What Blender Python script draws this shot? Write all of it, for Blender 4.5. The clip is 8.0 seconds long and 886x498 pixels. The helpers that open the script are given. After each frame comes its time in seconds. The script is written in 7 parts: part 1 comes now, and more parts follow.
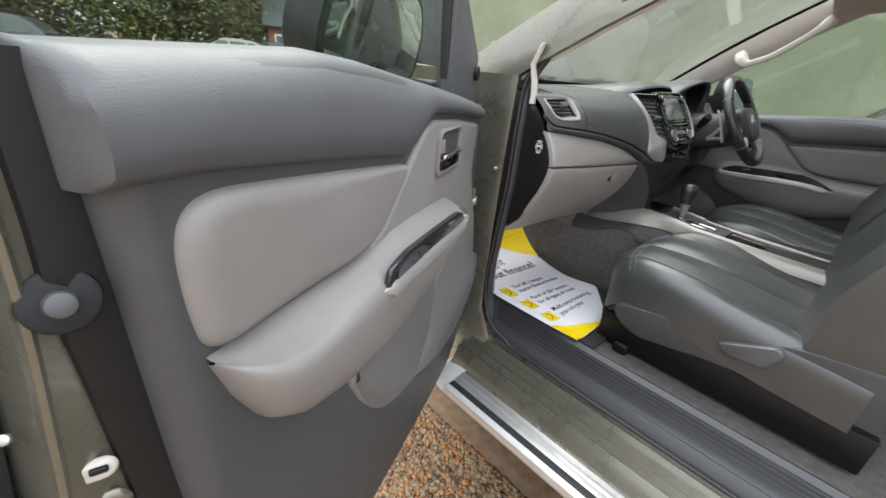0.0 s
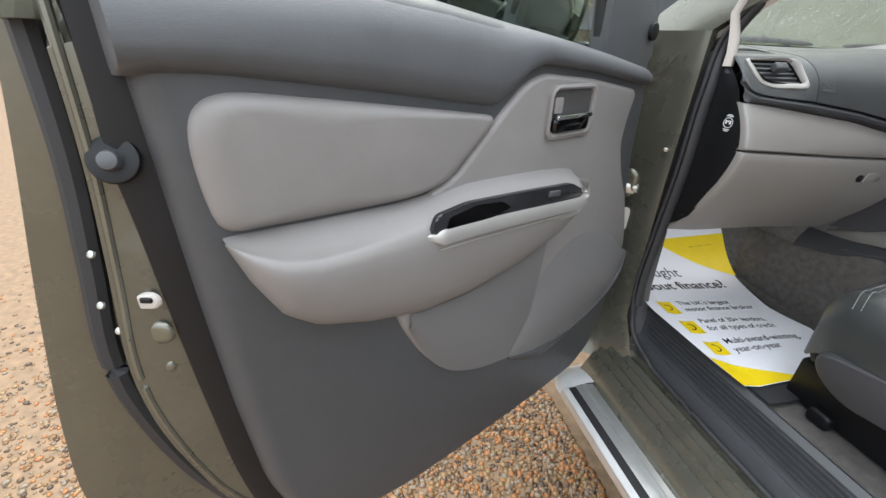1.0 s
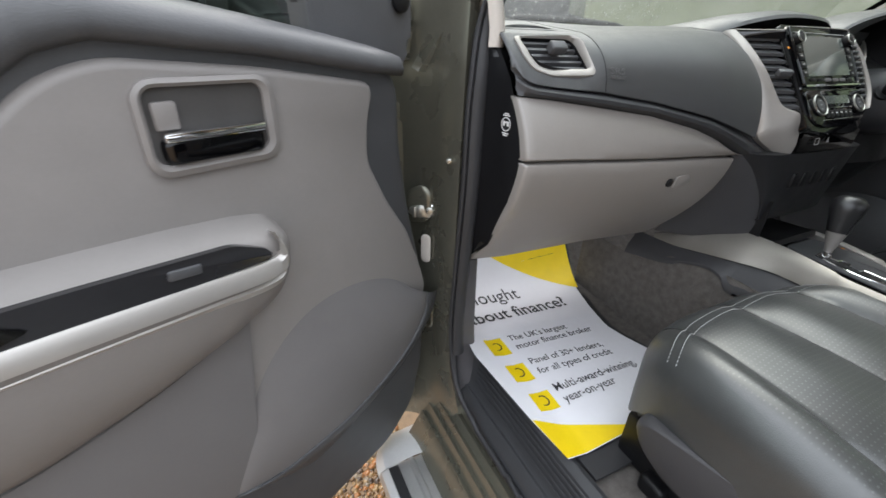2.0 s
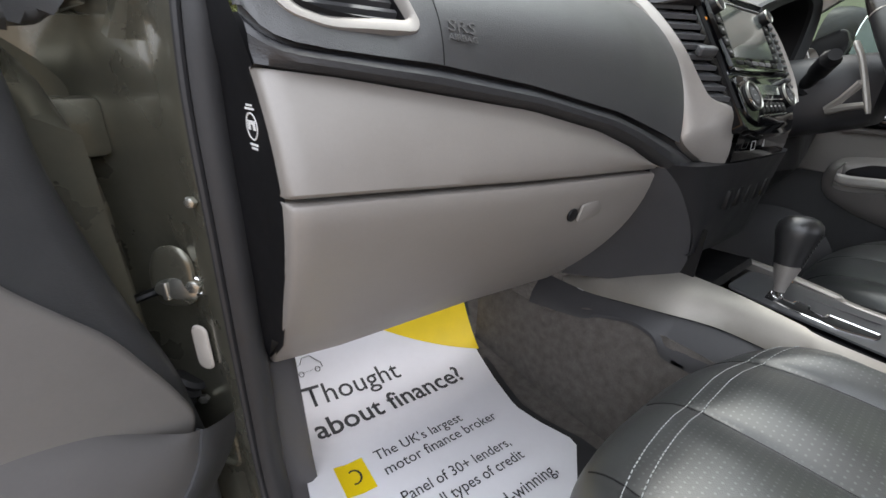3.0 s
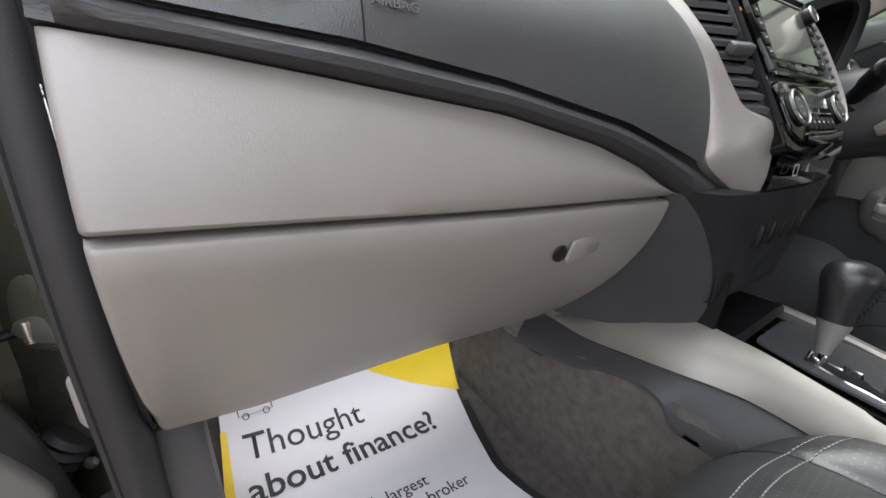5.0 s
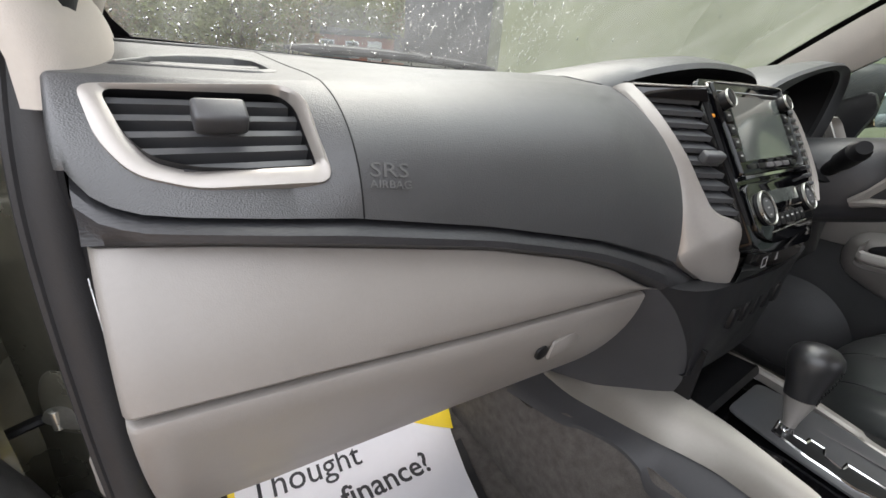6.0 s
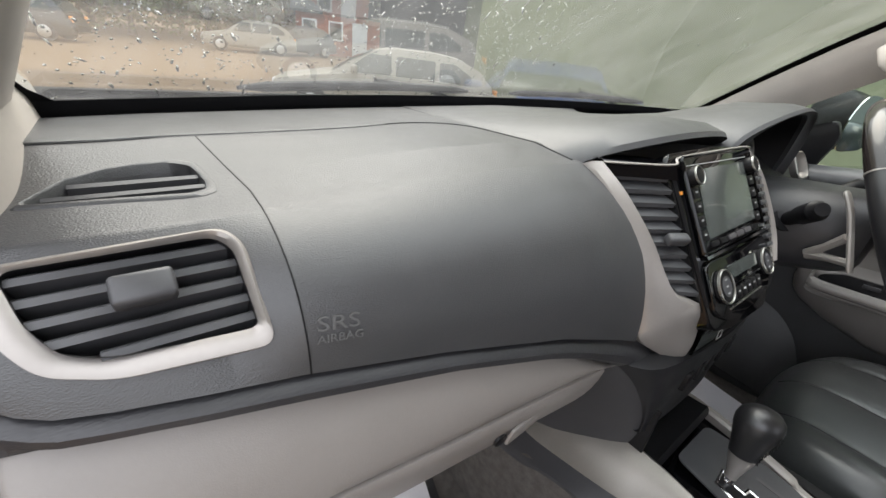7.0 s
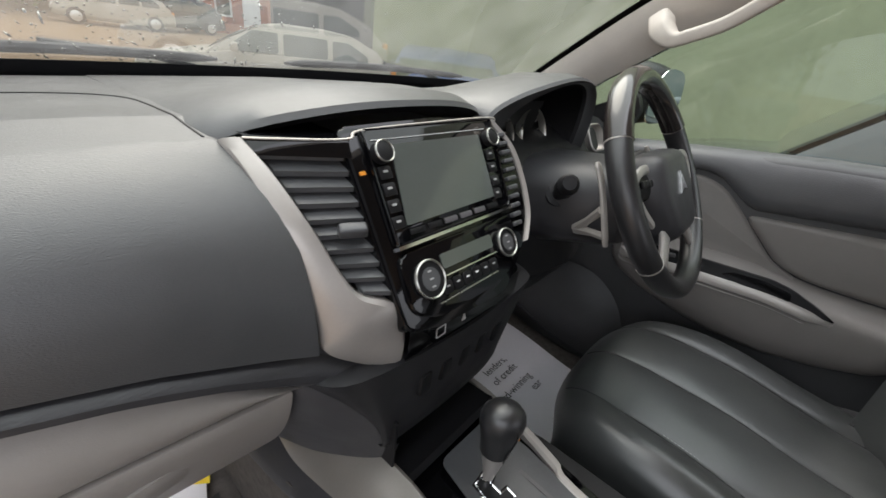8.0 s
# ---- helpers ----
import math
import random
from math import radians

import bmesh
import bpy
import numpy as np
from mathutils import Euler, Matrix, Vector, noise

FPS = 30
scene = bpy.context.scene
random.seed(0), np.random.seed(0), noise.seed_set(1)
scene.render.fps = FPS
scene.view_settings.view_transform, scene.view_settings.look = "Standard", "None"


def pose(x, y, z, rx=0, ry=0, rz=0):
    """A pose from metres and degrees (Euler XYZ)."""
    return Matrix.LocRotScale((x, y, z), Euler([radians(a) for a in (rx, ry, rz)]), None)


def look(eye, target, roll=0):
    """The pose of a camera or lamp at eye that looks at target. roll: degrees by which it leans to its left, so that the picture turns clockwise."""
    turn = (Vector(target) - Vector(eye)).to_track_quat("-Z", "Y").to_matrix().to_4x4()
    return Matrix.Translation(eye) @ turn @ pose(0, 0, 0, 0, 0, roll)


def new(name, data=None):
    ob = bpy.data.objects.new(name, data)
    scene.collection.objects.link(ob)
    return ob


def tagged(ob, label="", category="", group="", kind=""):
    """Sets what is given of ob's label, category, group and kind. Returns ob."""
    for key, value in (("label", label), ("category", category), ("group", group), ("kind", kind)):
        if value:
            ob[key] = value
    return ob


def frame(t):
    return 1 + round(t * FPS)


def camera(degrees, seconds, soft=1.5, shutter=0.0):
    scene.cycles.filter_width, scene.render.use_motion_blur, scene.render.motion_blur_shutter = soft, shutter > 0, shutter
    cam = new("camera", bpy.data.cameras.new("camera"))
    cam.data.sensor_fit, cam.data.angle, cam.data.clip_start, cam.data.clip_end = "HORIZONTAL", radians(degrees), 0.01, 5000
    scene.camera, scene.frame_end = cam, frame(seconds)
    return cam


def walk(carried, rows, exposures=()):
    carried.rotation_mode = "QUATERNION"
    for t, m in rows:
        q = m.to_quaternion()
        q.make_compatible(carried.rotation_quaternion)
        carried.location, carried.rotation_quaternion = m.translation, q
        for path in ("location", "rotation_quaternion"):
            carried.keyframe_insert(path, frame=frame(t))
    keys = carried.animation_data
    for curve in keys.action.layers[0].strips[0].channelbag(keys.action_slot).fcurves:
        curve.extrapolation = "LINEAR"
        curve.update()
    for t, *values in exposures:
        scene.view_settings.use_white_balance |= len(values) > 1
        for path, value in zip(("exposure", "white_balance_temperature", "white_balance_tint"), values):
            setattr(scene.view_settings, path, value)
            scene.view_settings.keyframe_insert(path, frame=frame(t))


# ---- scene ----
cam = camera(95.0, 8.0, shutter=0.12)
PATH = [
    (0, (-1.6712, -0.5859, 1.3529), (-0.3796, 0.6946, 0.521), 5.85),
    (0.5, (-1.5095, -0.6795, 1.3149), (-0.7883, 0.963, 0.4306), 4.56),
    (1, (-1.4818, -0.6801, 1.2951), (-1.0642, 1.0548, 0.3919), 2.41),
    (1.5, (-1.3188, -0.6092, 1.2715), (-0.8226, 1.0908, 0.342), 1.76),
    (2, (-1.0822, -0.4882, 1.2795), (-0.2676, 1.0963, 0.3708), 2.19),
    (2.2, (-1.0124, -0.4428, 1.2757), (-0.0817, 1.0975, 0.4033), 2.14),
    (3.3, (-0.731, -0.265, 1.177), (0.416, 1.177, 0.401), 2.0),
    (3.5, (-0.705, -0.255, 1.16), (0.419, 1.206, 0.385), 2.1),
    (4, (-0.681, -0.259, 1.154), (0.422, 1.221, 0.385), 2.8),
    (4.2, (-0.672, -0.257, 1.149), (0.415, 1.227, 0.365), 3.1),
    (5.3, (-0.677, -0.236, 1.23), (0.445, 1.247, 0.496), 3.9),
    (5.5, (-0.68, -0.241, 1.252), (0.432, 1.251, 0.517), 4.0),
    (6, (-0.67, -0.235, 1.305), (0.443, 1.243, 0.545), 4.4),
    (6.5, (-0.651, -0.213, 1.364), (0.474, 1.213, 0.528), 5.8),
    (7, (-0.63, -0.188, 1.408), (0.552, 1.159, 0.519), 7.3),
    (7.5, (-0.5, -0.247, 1.421), (0.77, 0.994, 0.5), 8.4),
    (8, (-0.381, -0.304, 1.412), (1.047, 0.76, 0.5), 8.4),
]
EXPOSURES = [(0.0, 0.70, 6500, 11), (1.0, 0.68, 6350, 9), (2.0, 0.64, 6450, 11), (3.5, 0.80, 6500, 14), (4.0, 0.84, 6500, 14), (5.5, 0.92, 6600, 14), (6.0, 0.86, 6700, 14), (6.5, 0.75, 6700, 14), (7.5, 0.60, 6700, 14), (8.0, 0.57, 6700, 14)]
walk(cam, [(t, look(eye, target, roll)) for t, eye, target, roll in PATH], EXPOSURES)

# ---- sky, sun, exposure ----
world = bpy.data.worlds.new("overcast_sky")
scene.world = world
world.use_nodes = True
wn = world.node_tree.nodes
sky = wn.new("ShaderNodeTexSky")
sky.sky_type = "NISHITA"
sky.sun_disc = False
sky.sun_elevation, sky.sun_rotation = radians(53), radians(24)
sky.dust_density, sky.ozone_density = 6.0, 1.0
soft_sky = wn.new("ShaderNodeMixRGB")
soft_sky.inputs[0].default_value = 0.8
# overcast: three times as bright overhead as at the horizon
around = wn.new("ShaderNodeTexCoord")
split = wn.new("ShaderNodeSeparateXYZ")
rise = wn.new("ShaderNodeMapRange")
rise.inputs[1].default_value, rise.inputs[2].default_value, rise.inputs[3].default_value, rise.inputs[4].default_value = 0.0, 1.0, 0.36, 1.0
cloud = wn.new("ShaderNodeMixRGB")
cloud.blend_type = "MULTIPLY"
cloud.inputs[0].default_value = 1.0
cloud.inputs[1].default_value = (19.0, 20.2, 21.6, 1)
world.node_tree.links.new(around.outputs["Generated"], split.inputs[0])
world.node_tree.links.new(split.outputs[2], rise.inputs[0])
world.node_tree.links.new(rise.outputs[0], cloud.inputs[2])
world.node_tree.links.new(cloud.outputs[0], soft_sky.inputs[2])
world.node_tree.links.new(sky.outputs[0], soft_sky.inputs[1])
world.node_tree.links.new(soft_sky.outputs[0], wn["Background"].inputs[0])
wn["Background"].inputs[1].default_value = 0.15
sun = new("sun", bpy.data.lights.new("sun", "SUN"))
sun.data.energy, sun.data.angle, sun.data.color = 1.5, radians(50), (1.0, 0.96, 0.9)
sun.matrix_world = look((4, 9, 13), (0, 0, 0))


# ---- materials ----
def material(name, color, rough=0.5, metal=0.0, coat=0.0, vary=0.12, scale=30.0, grain=0.0, grain_scale=600.0, rough_vary=0.1, kind="noise", spec=0.5, stretch=None):
    """A surface with uneven tone at two scales and a fine relief."""
    m = bpy.data.materials.new(name)
    m.use_nodes = True
    nt = m.node_tree
    n, link = nt.nodes, nt.links.new
    b = n["Principled BSDF"]
    b.inputs["Metallic"].default_value = metal
    b.inputs["Coat Weight"].default_value = coat
    b.inputs["Coat Roughness"].default_value = 0.06
    b.inputs["Specular IOR Level"].default_value = spec
    co = n.new("ShaderNodeTexCoord")
    big = n.new("ShaderNodeTexNoise")
    big.inputs["Scale"].default_value = scale
    big.inputs["Detail"].default_value = 6
    small = n.new("ShaderNodeTexNoise")
    small.inputs["Scale"].default_value = scale * 9
    small.inputs["Detail"].default_value = 3
    link(co.outputs["Object"], big.inputs["Vector"])
    link(co.outputs["Object"], small.inputs["Vector"])
    mix = n.new("ShaderNodeMath")
    mix.operation = "ADD"
    half = n.new("ShaderNodeMath")
    half.operation = "MULTIPLY"
    half.inputs[1].default_value = 0.5
    link(small.outputs["Fac"], half.inputs[0])
    link(big.outputs["Fac"], mix.inputs[0])
    link(half.outputs[0], mix.inputs[1])
    ramp = n.new("ShaderNodeMapRange")
    ramp.inputs[1].default_value, ramp.inputs[2].default_value = 0.4, 1.1
    ramp.inputs[3].default_value, ramp.inputs[4].default_value = 1 - vary, 1 + vary
    link(mix.outputs[0], ramp.inputs[0])
    hue = n.new("ShaderNodeHueSaturation")
    hue.inputs["Color"].default_value = (*color, 1)
    link(ramp.outputs[0], hue.inputs["Value"])
    link(hue.outputs[0], b.inputs["Base Color"])
    rr = n.new("ShaderNodeMapRange")
    rr.inputs[1].default_value, rr.inputs[2].default_value = 0.3, 0.7
    rr.inputs[3].default_value, rr.inputs[4].default_value = max(0.02, rough - rough_vary * rough), min(1, rough + rough_vary * rough)
    link(big.outputs["Fac"], rr.inputs[0])
    link(rr.outputs[0], b.inputs["Roughness"])
    if grain:
        if kind == "leather":
            g = n.new("ShaderNodeTexVoronoi")
            g.feature = "SMOOTH_F1"
            out = g.outputs["Distance"]
        else:
            g = n.new("ShaderNodeTexNoise")
            g.inputs["Detail"].default_value = 4
            out = g.outputs["Fac"]
        g.inputs["Scale"].default_value = grain_scale
        if stretch:
            lay = n.new("ShaderNodeMapping")
            lay.inputs["Scale"].default_value = stretch
            link(co.outputs["Object"], lay.inputs[0])
            link(lay.outputs[0], g.inputs["Vector"])
        else:
            link(co.outputs["Object"], g.inputs["Vector"])
        bump = n.new("ShaderNodeBump")
        bump.inputs["Strength"].default_value = grain
        bump.inputs["Distance"].default_value = 0.0008
        link(out, bump.inputs["Height"])
        link(bump.outputs[0], b.inputs["Normal"])
    return m


DASH = material("grained_dark_grey_vinyl", (0.052, 0.053, 0.055), 0.38, grain=0.36, grain_scale=1350, kind="leather", vary=0.10, spec=0.8, stretch=(0.75, 1.1, 1.1))
BAND = material("black_grained_vinyl", (0.030, 0.030, 0.033), 0.45, grain=0.3, grain_scale=620, kind="leather", vary=0.1, spec=0.6, stretch=(0.42, 1.2, 1.3))
RAIL = material("satin_champagne_paint", (0.27, 0.25, 0.225), 0.36, metal=0.5, vary=0.06)
DOORTOP = material("grained_grey_vinyl", (0.088, 0.089, 0.093), 0.44, grain=0.26, grain_scale=800, kind="leather", vary=0.10, stretch=(0.5, 0.5, 1.4))
DOORCARD = material("grained_dark_door_plastic", (0.059, 0.060, 0.063), 0.46, grain=0.26, grain_scale=800, kind="leather", vary=0.10, stretch=(0.5, 0.5, 1.4))
DARK = material("dark_grey_plastic", (0.008, 0.008, 0.009), 0.5, grain=0.25, grain_scale=900, vary=0.12, spec=0.35)
BLACKP = material("black_plastic", (0.005, 0.005, 0.006), 0.45, grain=0.2, grain_scale=900, spec=0.35)
SLATP = material("charcoal_satin_plastic", (0.070, 0.071, 0.075), 0.34, grain=0.1, grain_scale=900)
LIGHT = material("warm_light_grey_plastic", (0.256, 0.237, 0.220), 0.42, grain=0.14, grain_scale=1300, kind="leather", vary=0.05, spec=0.75)
# shaded copy of the warm grey door leatherette
DOORSHADE = material("shaded_grey_leatherette", (0.140, 0.133, 0.131), 0.5, grain=0.14, grain_scale=1200, kind="leather", vary=0.05)
DOORLIGHT = material("warm_grey_leatherette", (0.214, 0.199, 0.189), 0.5, grain=0.14, grain_scale=1200, kind="leather", vary=0.05)
SURROUND = material("charcoal_vinyl", (0.016, 0.016, 0.018), 0.48, grain=0.25, grain_scale=700, vary=0.1, spec=0.45)
KNEEP = material("dark_slate_plastic", (0.052, 0.051, 0.054), 0.5, grain=0.25, grain_scale=800, vary=0.1, spec=0.4)
SWITCHP = material("charcoal_gloss_plastic", (0.022, 0.022, 0.024), 0.22, coat=0.3, vary=0.08)
GREYP = material("mid_grey_plastic", (0.092, 0.088, 0.092), 0.5, grain=0.25, grain_scale=800, vary=0.07)
STRIP = material("bright_satin_silver_paint", (0.46, 0.44, 0.415), 0.38, metal=0.55, vary=0.04)
SILVER = material("satin_silver_paint", (0.40, 0.375, 0.35), 0.42, metal=0.55, vary=0.05)
CHROME = material("chrome", (0.85, 0.85, 0.86), 0.08, metal=1.0, vary=0.03)
PIANO = material("gloss_black", (0.002, 0.002, 0.0025), 0.05, vary=0.05)
# base lifted to grey green in place of a window's reflection
SCREEN = material("glare_tinted_display_glass", (0.075, 0.085, 0.078), 0.12, coat=0.6, vary=0.05)
LEATHER = material("black_leather", (0.043, 0.046, 0.046), 0.33, grain=0.2, grain_scale=900, kind="leather", vary=0.2, scale=12, spec=0.9)
THREAD = material("grey_thread", (0.35, 0.36, 0.36), 0.7)
CARPET = material("charcoal_carpet", (0.122, 0.111, 0.103), 0.95, grain=1.0, grain_scale=900, vary=0.35, scale=60, spec=0.1)
RUBBER = material("black_rubber", (0.026, 0.026, 0.028), 0.55, grain=0.3, grain_scale=700)
BLACKTRIMSHADE = material("black_ceramic_band_and_shade", (0.006, 0.006, 0.007), 0.7, spec=0.15)
GLOSSRIM = material("gloss_black_rim_trim", (0.018, 0.015, 0.014), 0.18, coat=0.6)
RIMLEATHER = material("worn_black_rim_leather", (0.016, 0.016, 0.017), 0.34, grain=0.2, grain_scale=900, kind="leather", vary=0.25, scale=20, spec=0.8)
# raised lettering, paler than the pad it stands on
EMBOSS = material("grey_embossing", (0.12, 0.12, 0.12), 0.45)
SHADEDRECESS = material("shaded_brown_grey_plastic", (0.06, 0.057, 0.055), 0.5, grain=0.2)
SCUFF = material("grey_scuff_plastic", (0.044, 0.045, 0.048), 0.36, grain=0.2, grain_scale=900)
PAINT = material("dark_olive_metallic_paint", (0.185, 0.180, 0.144), 0.28, metal=0.65, coat=0.5, vary=0.12, scale=14)
ALU = material("brushed_aluminium", (0.68, 0.68, 0.67), 0.36, metal=0.85, vary=0.1)
CAP = material("silver_step_paint", (0.80, 0.80, 0.79), 0.38, metal=0.3, vary=0.08)
BEIGE = material("beige_pillar_trim", (0.56, 0.515, 0.465), 0.65, grain=0.3, grain_scale=900, vary=0.05)
PAPER = material("white_coated_paper", (0.80, 0.79, 0.82), 0.55, vary=0.03, scale=9)
YELLOW = material("yellow_print", (0.86, 0.62, 0.0), 0.5, vary=0.05)
INK = material("dark_grey_print", (0.03, 0.03, 0.035), 0.6)
STEEL = material("zinc_steel", (0.5, 0.5, 0.46), 0.28, metal=0.9, vary=0.2)
WHITEMARK = material("white_marking", (0.75, 0.75, 0.75), 0.5)
GREYMARK = material("grey_marking", (0.4, 0.4, 0.4), 0.5)
ORANGE = material("orange_lamp_lens", (0.8, 0.3, 0.04), 0.3)
GREENWALL = material("dull_green_cladding", (0.245, 0.272, 0.178), 0.6, vary=0.2, scale=1.3)
BRICK = material("red_brick", (0.36, 0.13, 0.08), 0.85, vary=0.3, scale=3)
DARKWALL = material("dark_slate_cladding", (0.06, 0.065, 0.07), 0.7, vary=0.2, scale=2)
WHITECAR = material("silver_white_car_paint", (0.36, 0.335, 0.285), 0.4, metal=0.1, coat=0.25, vary=0.04, scale=3)
BLUECAR = material("blue_car_paint", (0.03, 0.06, 0.19), 0.35, coat=0.25, vary=0.05, scale=3)
BLACKCAR = material("dark_car_paint", (0.03, 0.035, 0.04), 0.25, coat=0.8, vary=0.05, scale=3)
VANWHITE = material("white_van_paint", (0.75, 0.76, 0.77), 0.3, coat=0.6, vary=0.05, scale=3)
CARGLASS = material("tinted_car_glass", (0.06, 0.075, 0.066), 0.12, coat=0.3)
TRUNK = material("bark", (0.09, 0.07, 0.05), 0.9, vary=0.3, scale=8, grain=0.8, grain_scale=60)
LEAF = material("dull_green_leaves", (0.13, 0.15, 0.045), 0.7, vary=0.5, scale=2)
LEAFBROWN = material("brown_green_twigs", (0.24, 0.17, 0.08), 0.8, vary=0.5, scale=2)

# perforated leather: a regular grid of small pale holes
PERF = material("perforated_black_leather", (0.040, 0.043, 0.043), 0.34, grain=0.2, grain_scale=900, kind="leather", vary=0.2, scale=12, spec=0.9)
pn, plink = PERF.node_tree.nodes, PERF.node_tree.links.new
dots = pn.new("ShaderNodeTexVoronoi")
dots.voronoi_dimensions = "2D"
dots.inputs["Scale"].default_value, dots.inputs["Randomness"].default_value = 150, 0.0
spot = pn.new("ShaderNodeMapRange")
spot.inputs[1].default_value, spot.inputs[2].default_value, spot.inputs[3].default_value, spot.inputs[4].default_value = 0.12, 0.2, 1.0, 0.0
holes = pn.new("ShaderNodeMixRGB")
holes.inputs[2].default_value = (0.085, 0.09, 0.09, 1)
plink(pn["Texture Coordinate"].outputs["Object"], dots.inputs["Vector"])
plink(dots.outputs["Distance"], spot.inputs[0])
face = pn.new("ShaderNodeNewGeometry")
axes = pn.new("ShaderNodeSeparateXYZ")
flat = pn.new("ShaderNodeMapRange")
flat.inputs[1].default_value, flat.inputs[2].default_value = 0.80, 0.93
only = pn.new("ShaderNodeMath")
only.operation = "MULTIPLY"
plink(face.outputs["Normal"], axes.inputs[0])
plink(axes.outputs[2], flat.inputs[0])
plink(flat.outputs[0], only.inputs[0])
plink(spot.outputs[0], only.inputs[1])
plink(only.outputs[0], holes.inputs[0])
plink(pn["Hue/Saturation/Value"].outputs[0], holes.inputs[1])
plink(holes.outputs[0], pn["Principled BSDF"].inputs["Base Color"])


def glass_material(name, tint, gloss, wet_haze=0.0):
    """Clear sheet: mostly see-through, with a mirror coat that grows at a grazing view."""
    m = bpy.data.materials.new(name)
    m.use_nodes = True
    n, link = m.node_tree.nodes, m.node_tree.links.new
    clear = n.new("ShaderNodeBsdfTransparent")
    clear.inputs[0].default_value = (*tint, 1)
    shine = n.new("ShaderNodeBsdfGlossy")
    shine.inputs["Roughness"].default_value = 0.02
    face = n.new("ShaderNodeLayerWeight")
    face.inputs[0].default_value = 0.5
    power = n.new("ShaderNodeMath")
    power.operation = "POWER"
    power.inputs[1].default_value = 3.0
    link(face.outputs["Facing"], power.inputs[0])
    amount = n.new("ShaderNodeMath")
    amount.operation = "MULTIPLY_ADD"
    amount.inputs[1].default_value, amount.inputs[2].default_value = gloss, 0.035
    link(power.outputs[0], amount.inputs[0])
    seen = clear
    if wet_haze:
        # water on the glass bends part of the light a little
        bent = n.new("ShaderNodeBsdfRefraction")
        bent.inputs[0].default_value = (*tint, 1)
        bent.inputs["Roughness"].default_value, bent.inputs["IOR"].default_value = 0.12, 1.03
        seen = n.new("ShaderNodeMixShader")
        seen.inputs[0].default_value = 0.35
        link(clear.outputs[0], seen.inputs[1])
        link(bent.outputs[0], seen.inputs[2])
    mix = n.new("ShaderNodeMixShader")
    link(amount.outputs[0], mix.inputs[0])
    link(seen.outputs[0], mix.inputs[1])
    link(shine.outputs[0], mix.inputs[2])
    last = mix
    if wet_haze:
        # thin water film scatters daylight; its uneven veil also stands for dash reflection
        veil = n.new("ShaderNodeBsdfTranslucent")
        veil.inputs[0].default_value = (0.9, 0.9, 0.88, 1)
        co = n.new("ShaderNodeTexCoord")
        stretch = n.new("ShaderNodeMapping")
        stretch.inputs["Scale"].default_value = (26, 10, 10)
        streak = n.new("ShaderNodeTexNoise")
        streak.inputs["Scale"].default_value = 1.0
        streak.inputs["Detail"].default_value = 6
        level = n.new("ShaderNodeMapRange")
        level.inputs[1].default_value, level.inputs[2].default_value = 0.3, 0.75
        level.inputs[3].default_value, level.inputs[4].default_value = wet_haze * 0.55, wet_haze * 1.5
        link(co.outputs["Object"], stretch.inputs[0])
        link(stretch.outputs[0], streak.inputs["Vector"])
        link(streak.outputs["Fac"], level.inputs[0])
        last = n.new("ShaderNodeMixShader")
        link(level.outputs[0], last.inputs[0])
        link(mix.outputs[0], last.inputs[1])
        link(veil.outputs[0], last.inputs[2])
    link(last.outputs[0], n["Material Output"].inputs[0])
    return m


WINDSCREEN = glass_material("laminated_windscreen_glass", (0.76, 0.80, 0.75), 0.9, 0.045)
SIDEGLASS = glass_material("side_window_glass", (0.84, 0.89, 0.85), 0.2)
MIRROR = material("mirror_glass", (0.75, 0.82, 0.8), 0.03, metal=1.0, vary=0.02)
DROP = bpy.data.materials.new("water_drop")
DROP.use_nodes = True
wet = DROP.node_tree.nodes["Principled BSDF"]
wet.inputs["Transmission Weight"].default_value, wet.inputs["IOR"].default_value, wet.inputs["Roughness"].default_value = 1.0, 1.33, 0.02


# ---- mesh helpers ----
def lerp_table(table, x):
    """Linear reading of a table of rows (x, a, b, ...)."""
    if x <= table[0][0]:
        return table[0][1:]
    for p, q in zip(table, table[1:]):
        if x <= q[0]:
            k = (x - p[0]) / (q[0] - p[0])
            return tuple(a + (b - a) * k for a, b in zip(p[1:], q[1:]))
    return table[-1][1:]


def spline(points, per=8, closed=False):
    """Catmull-Rom curve through points of any dimension."""
    pts = [Vector(p) for p in points]
    n = len(pts)
    out = []
    for i in range(n if closed else n - 1):
        if closed:
            a, b, c, d = pts[i - 1], pts[i], pts[(i + 1) % n], pts[(i + 2) % n]
        else:
            b, c = pts[i], pts[i + 1]
            a = pts[i - 1] if i else b * 2 - c
            d = pts[i + 2] if i + 2 < n else c * 2 - b
        for k in range(per):
            t = k / per
            out.append(0.5 * (2 * b + (c - a) * t + (2 * a - 5 * b + 4 * c - d) * t * t + (3 * b - a - 3 * c + d) * t ** 3))
    if not closed:
        out.append(pts[-1])
    return out


def xs(a, b, n):
    return [a + (b - a) * i / n for i in range(n + 1)]


def bezier(a, c, b, n):
    a, b, c = Vector(a), Vector(b), Vector(c)
    return [a * (1 - t) ** 2 + c * 2 * t * (1 - t) + b * t * t for t in [i / n for i in range(n + 1)]]


def loft(rows, bm=None, closed=False, flip=False):
    """A grid of faces through rows of points."""
    bm = bm or bmesh.new()
    v = [[bm.verts.new(p) for p in r] for r in rows]
    for r, s in zip(v, v[1:]):
        m = len(r)
        for i in range(m if closed else m - 1):
            q = [r[i], r[(i + 1) % m], s[(i + 1) % m], s[i]]
            if flip:
                q.reverse()
            if len(set(q)) > 2:
                bm.faces.new(q)
    return bm


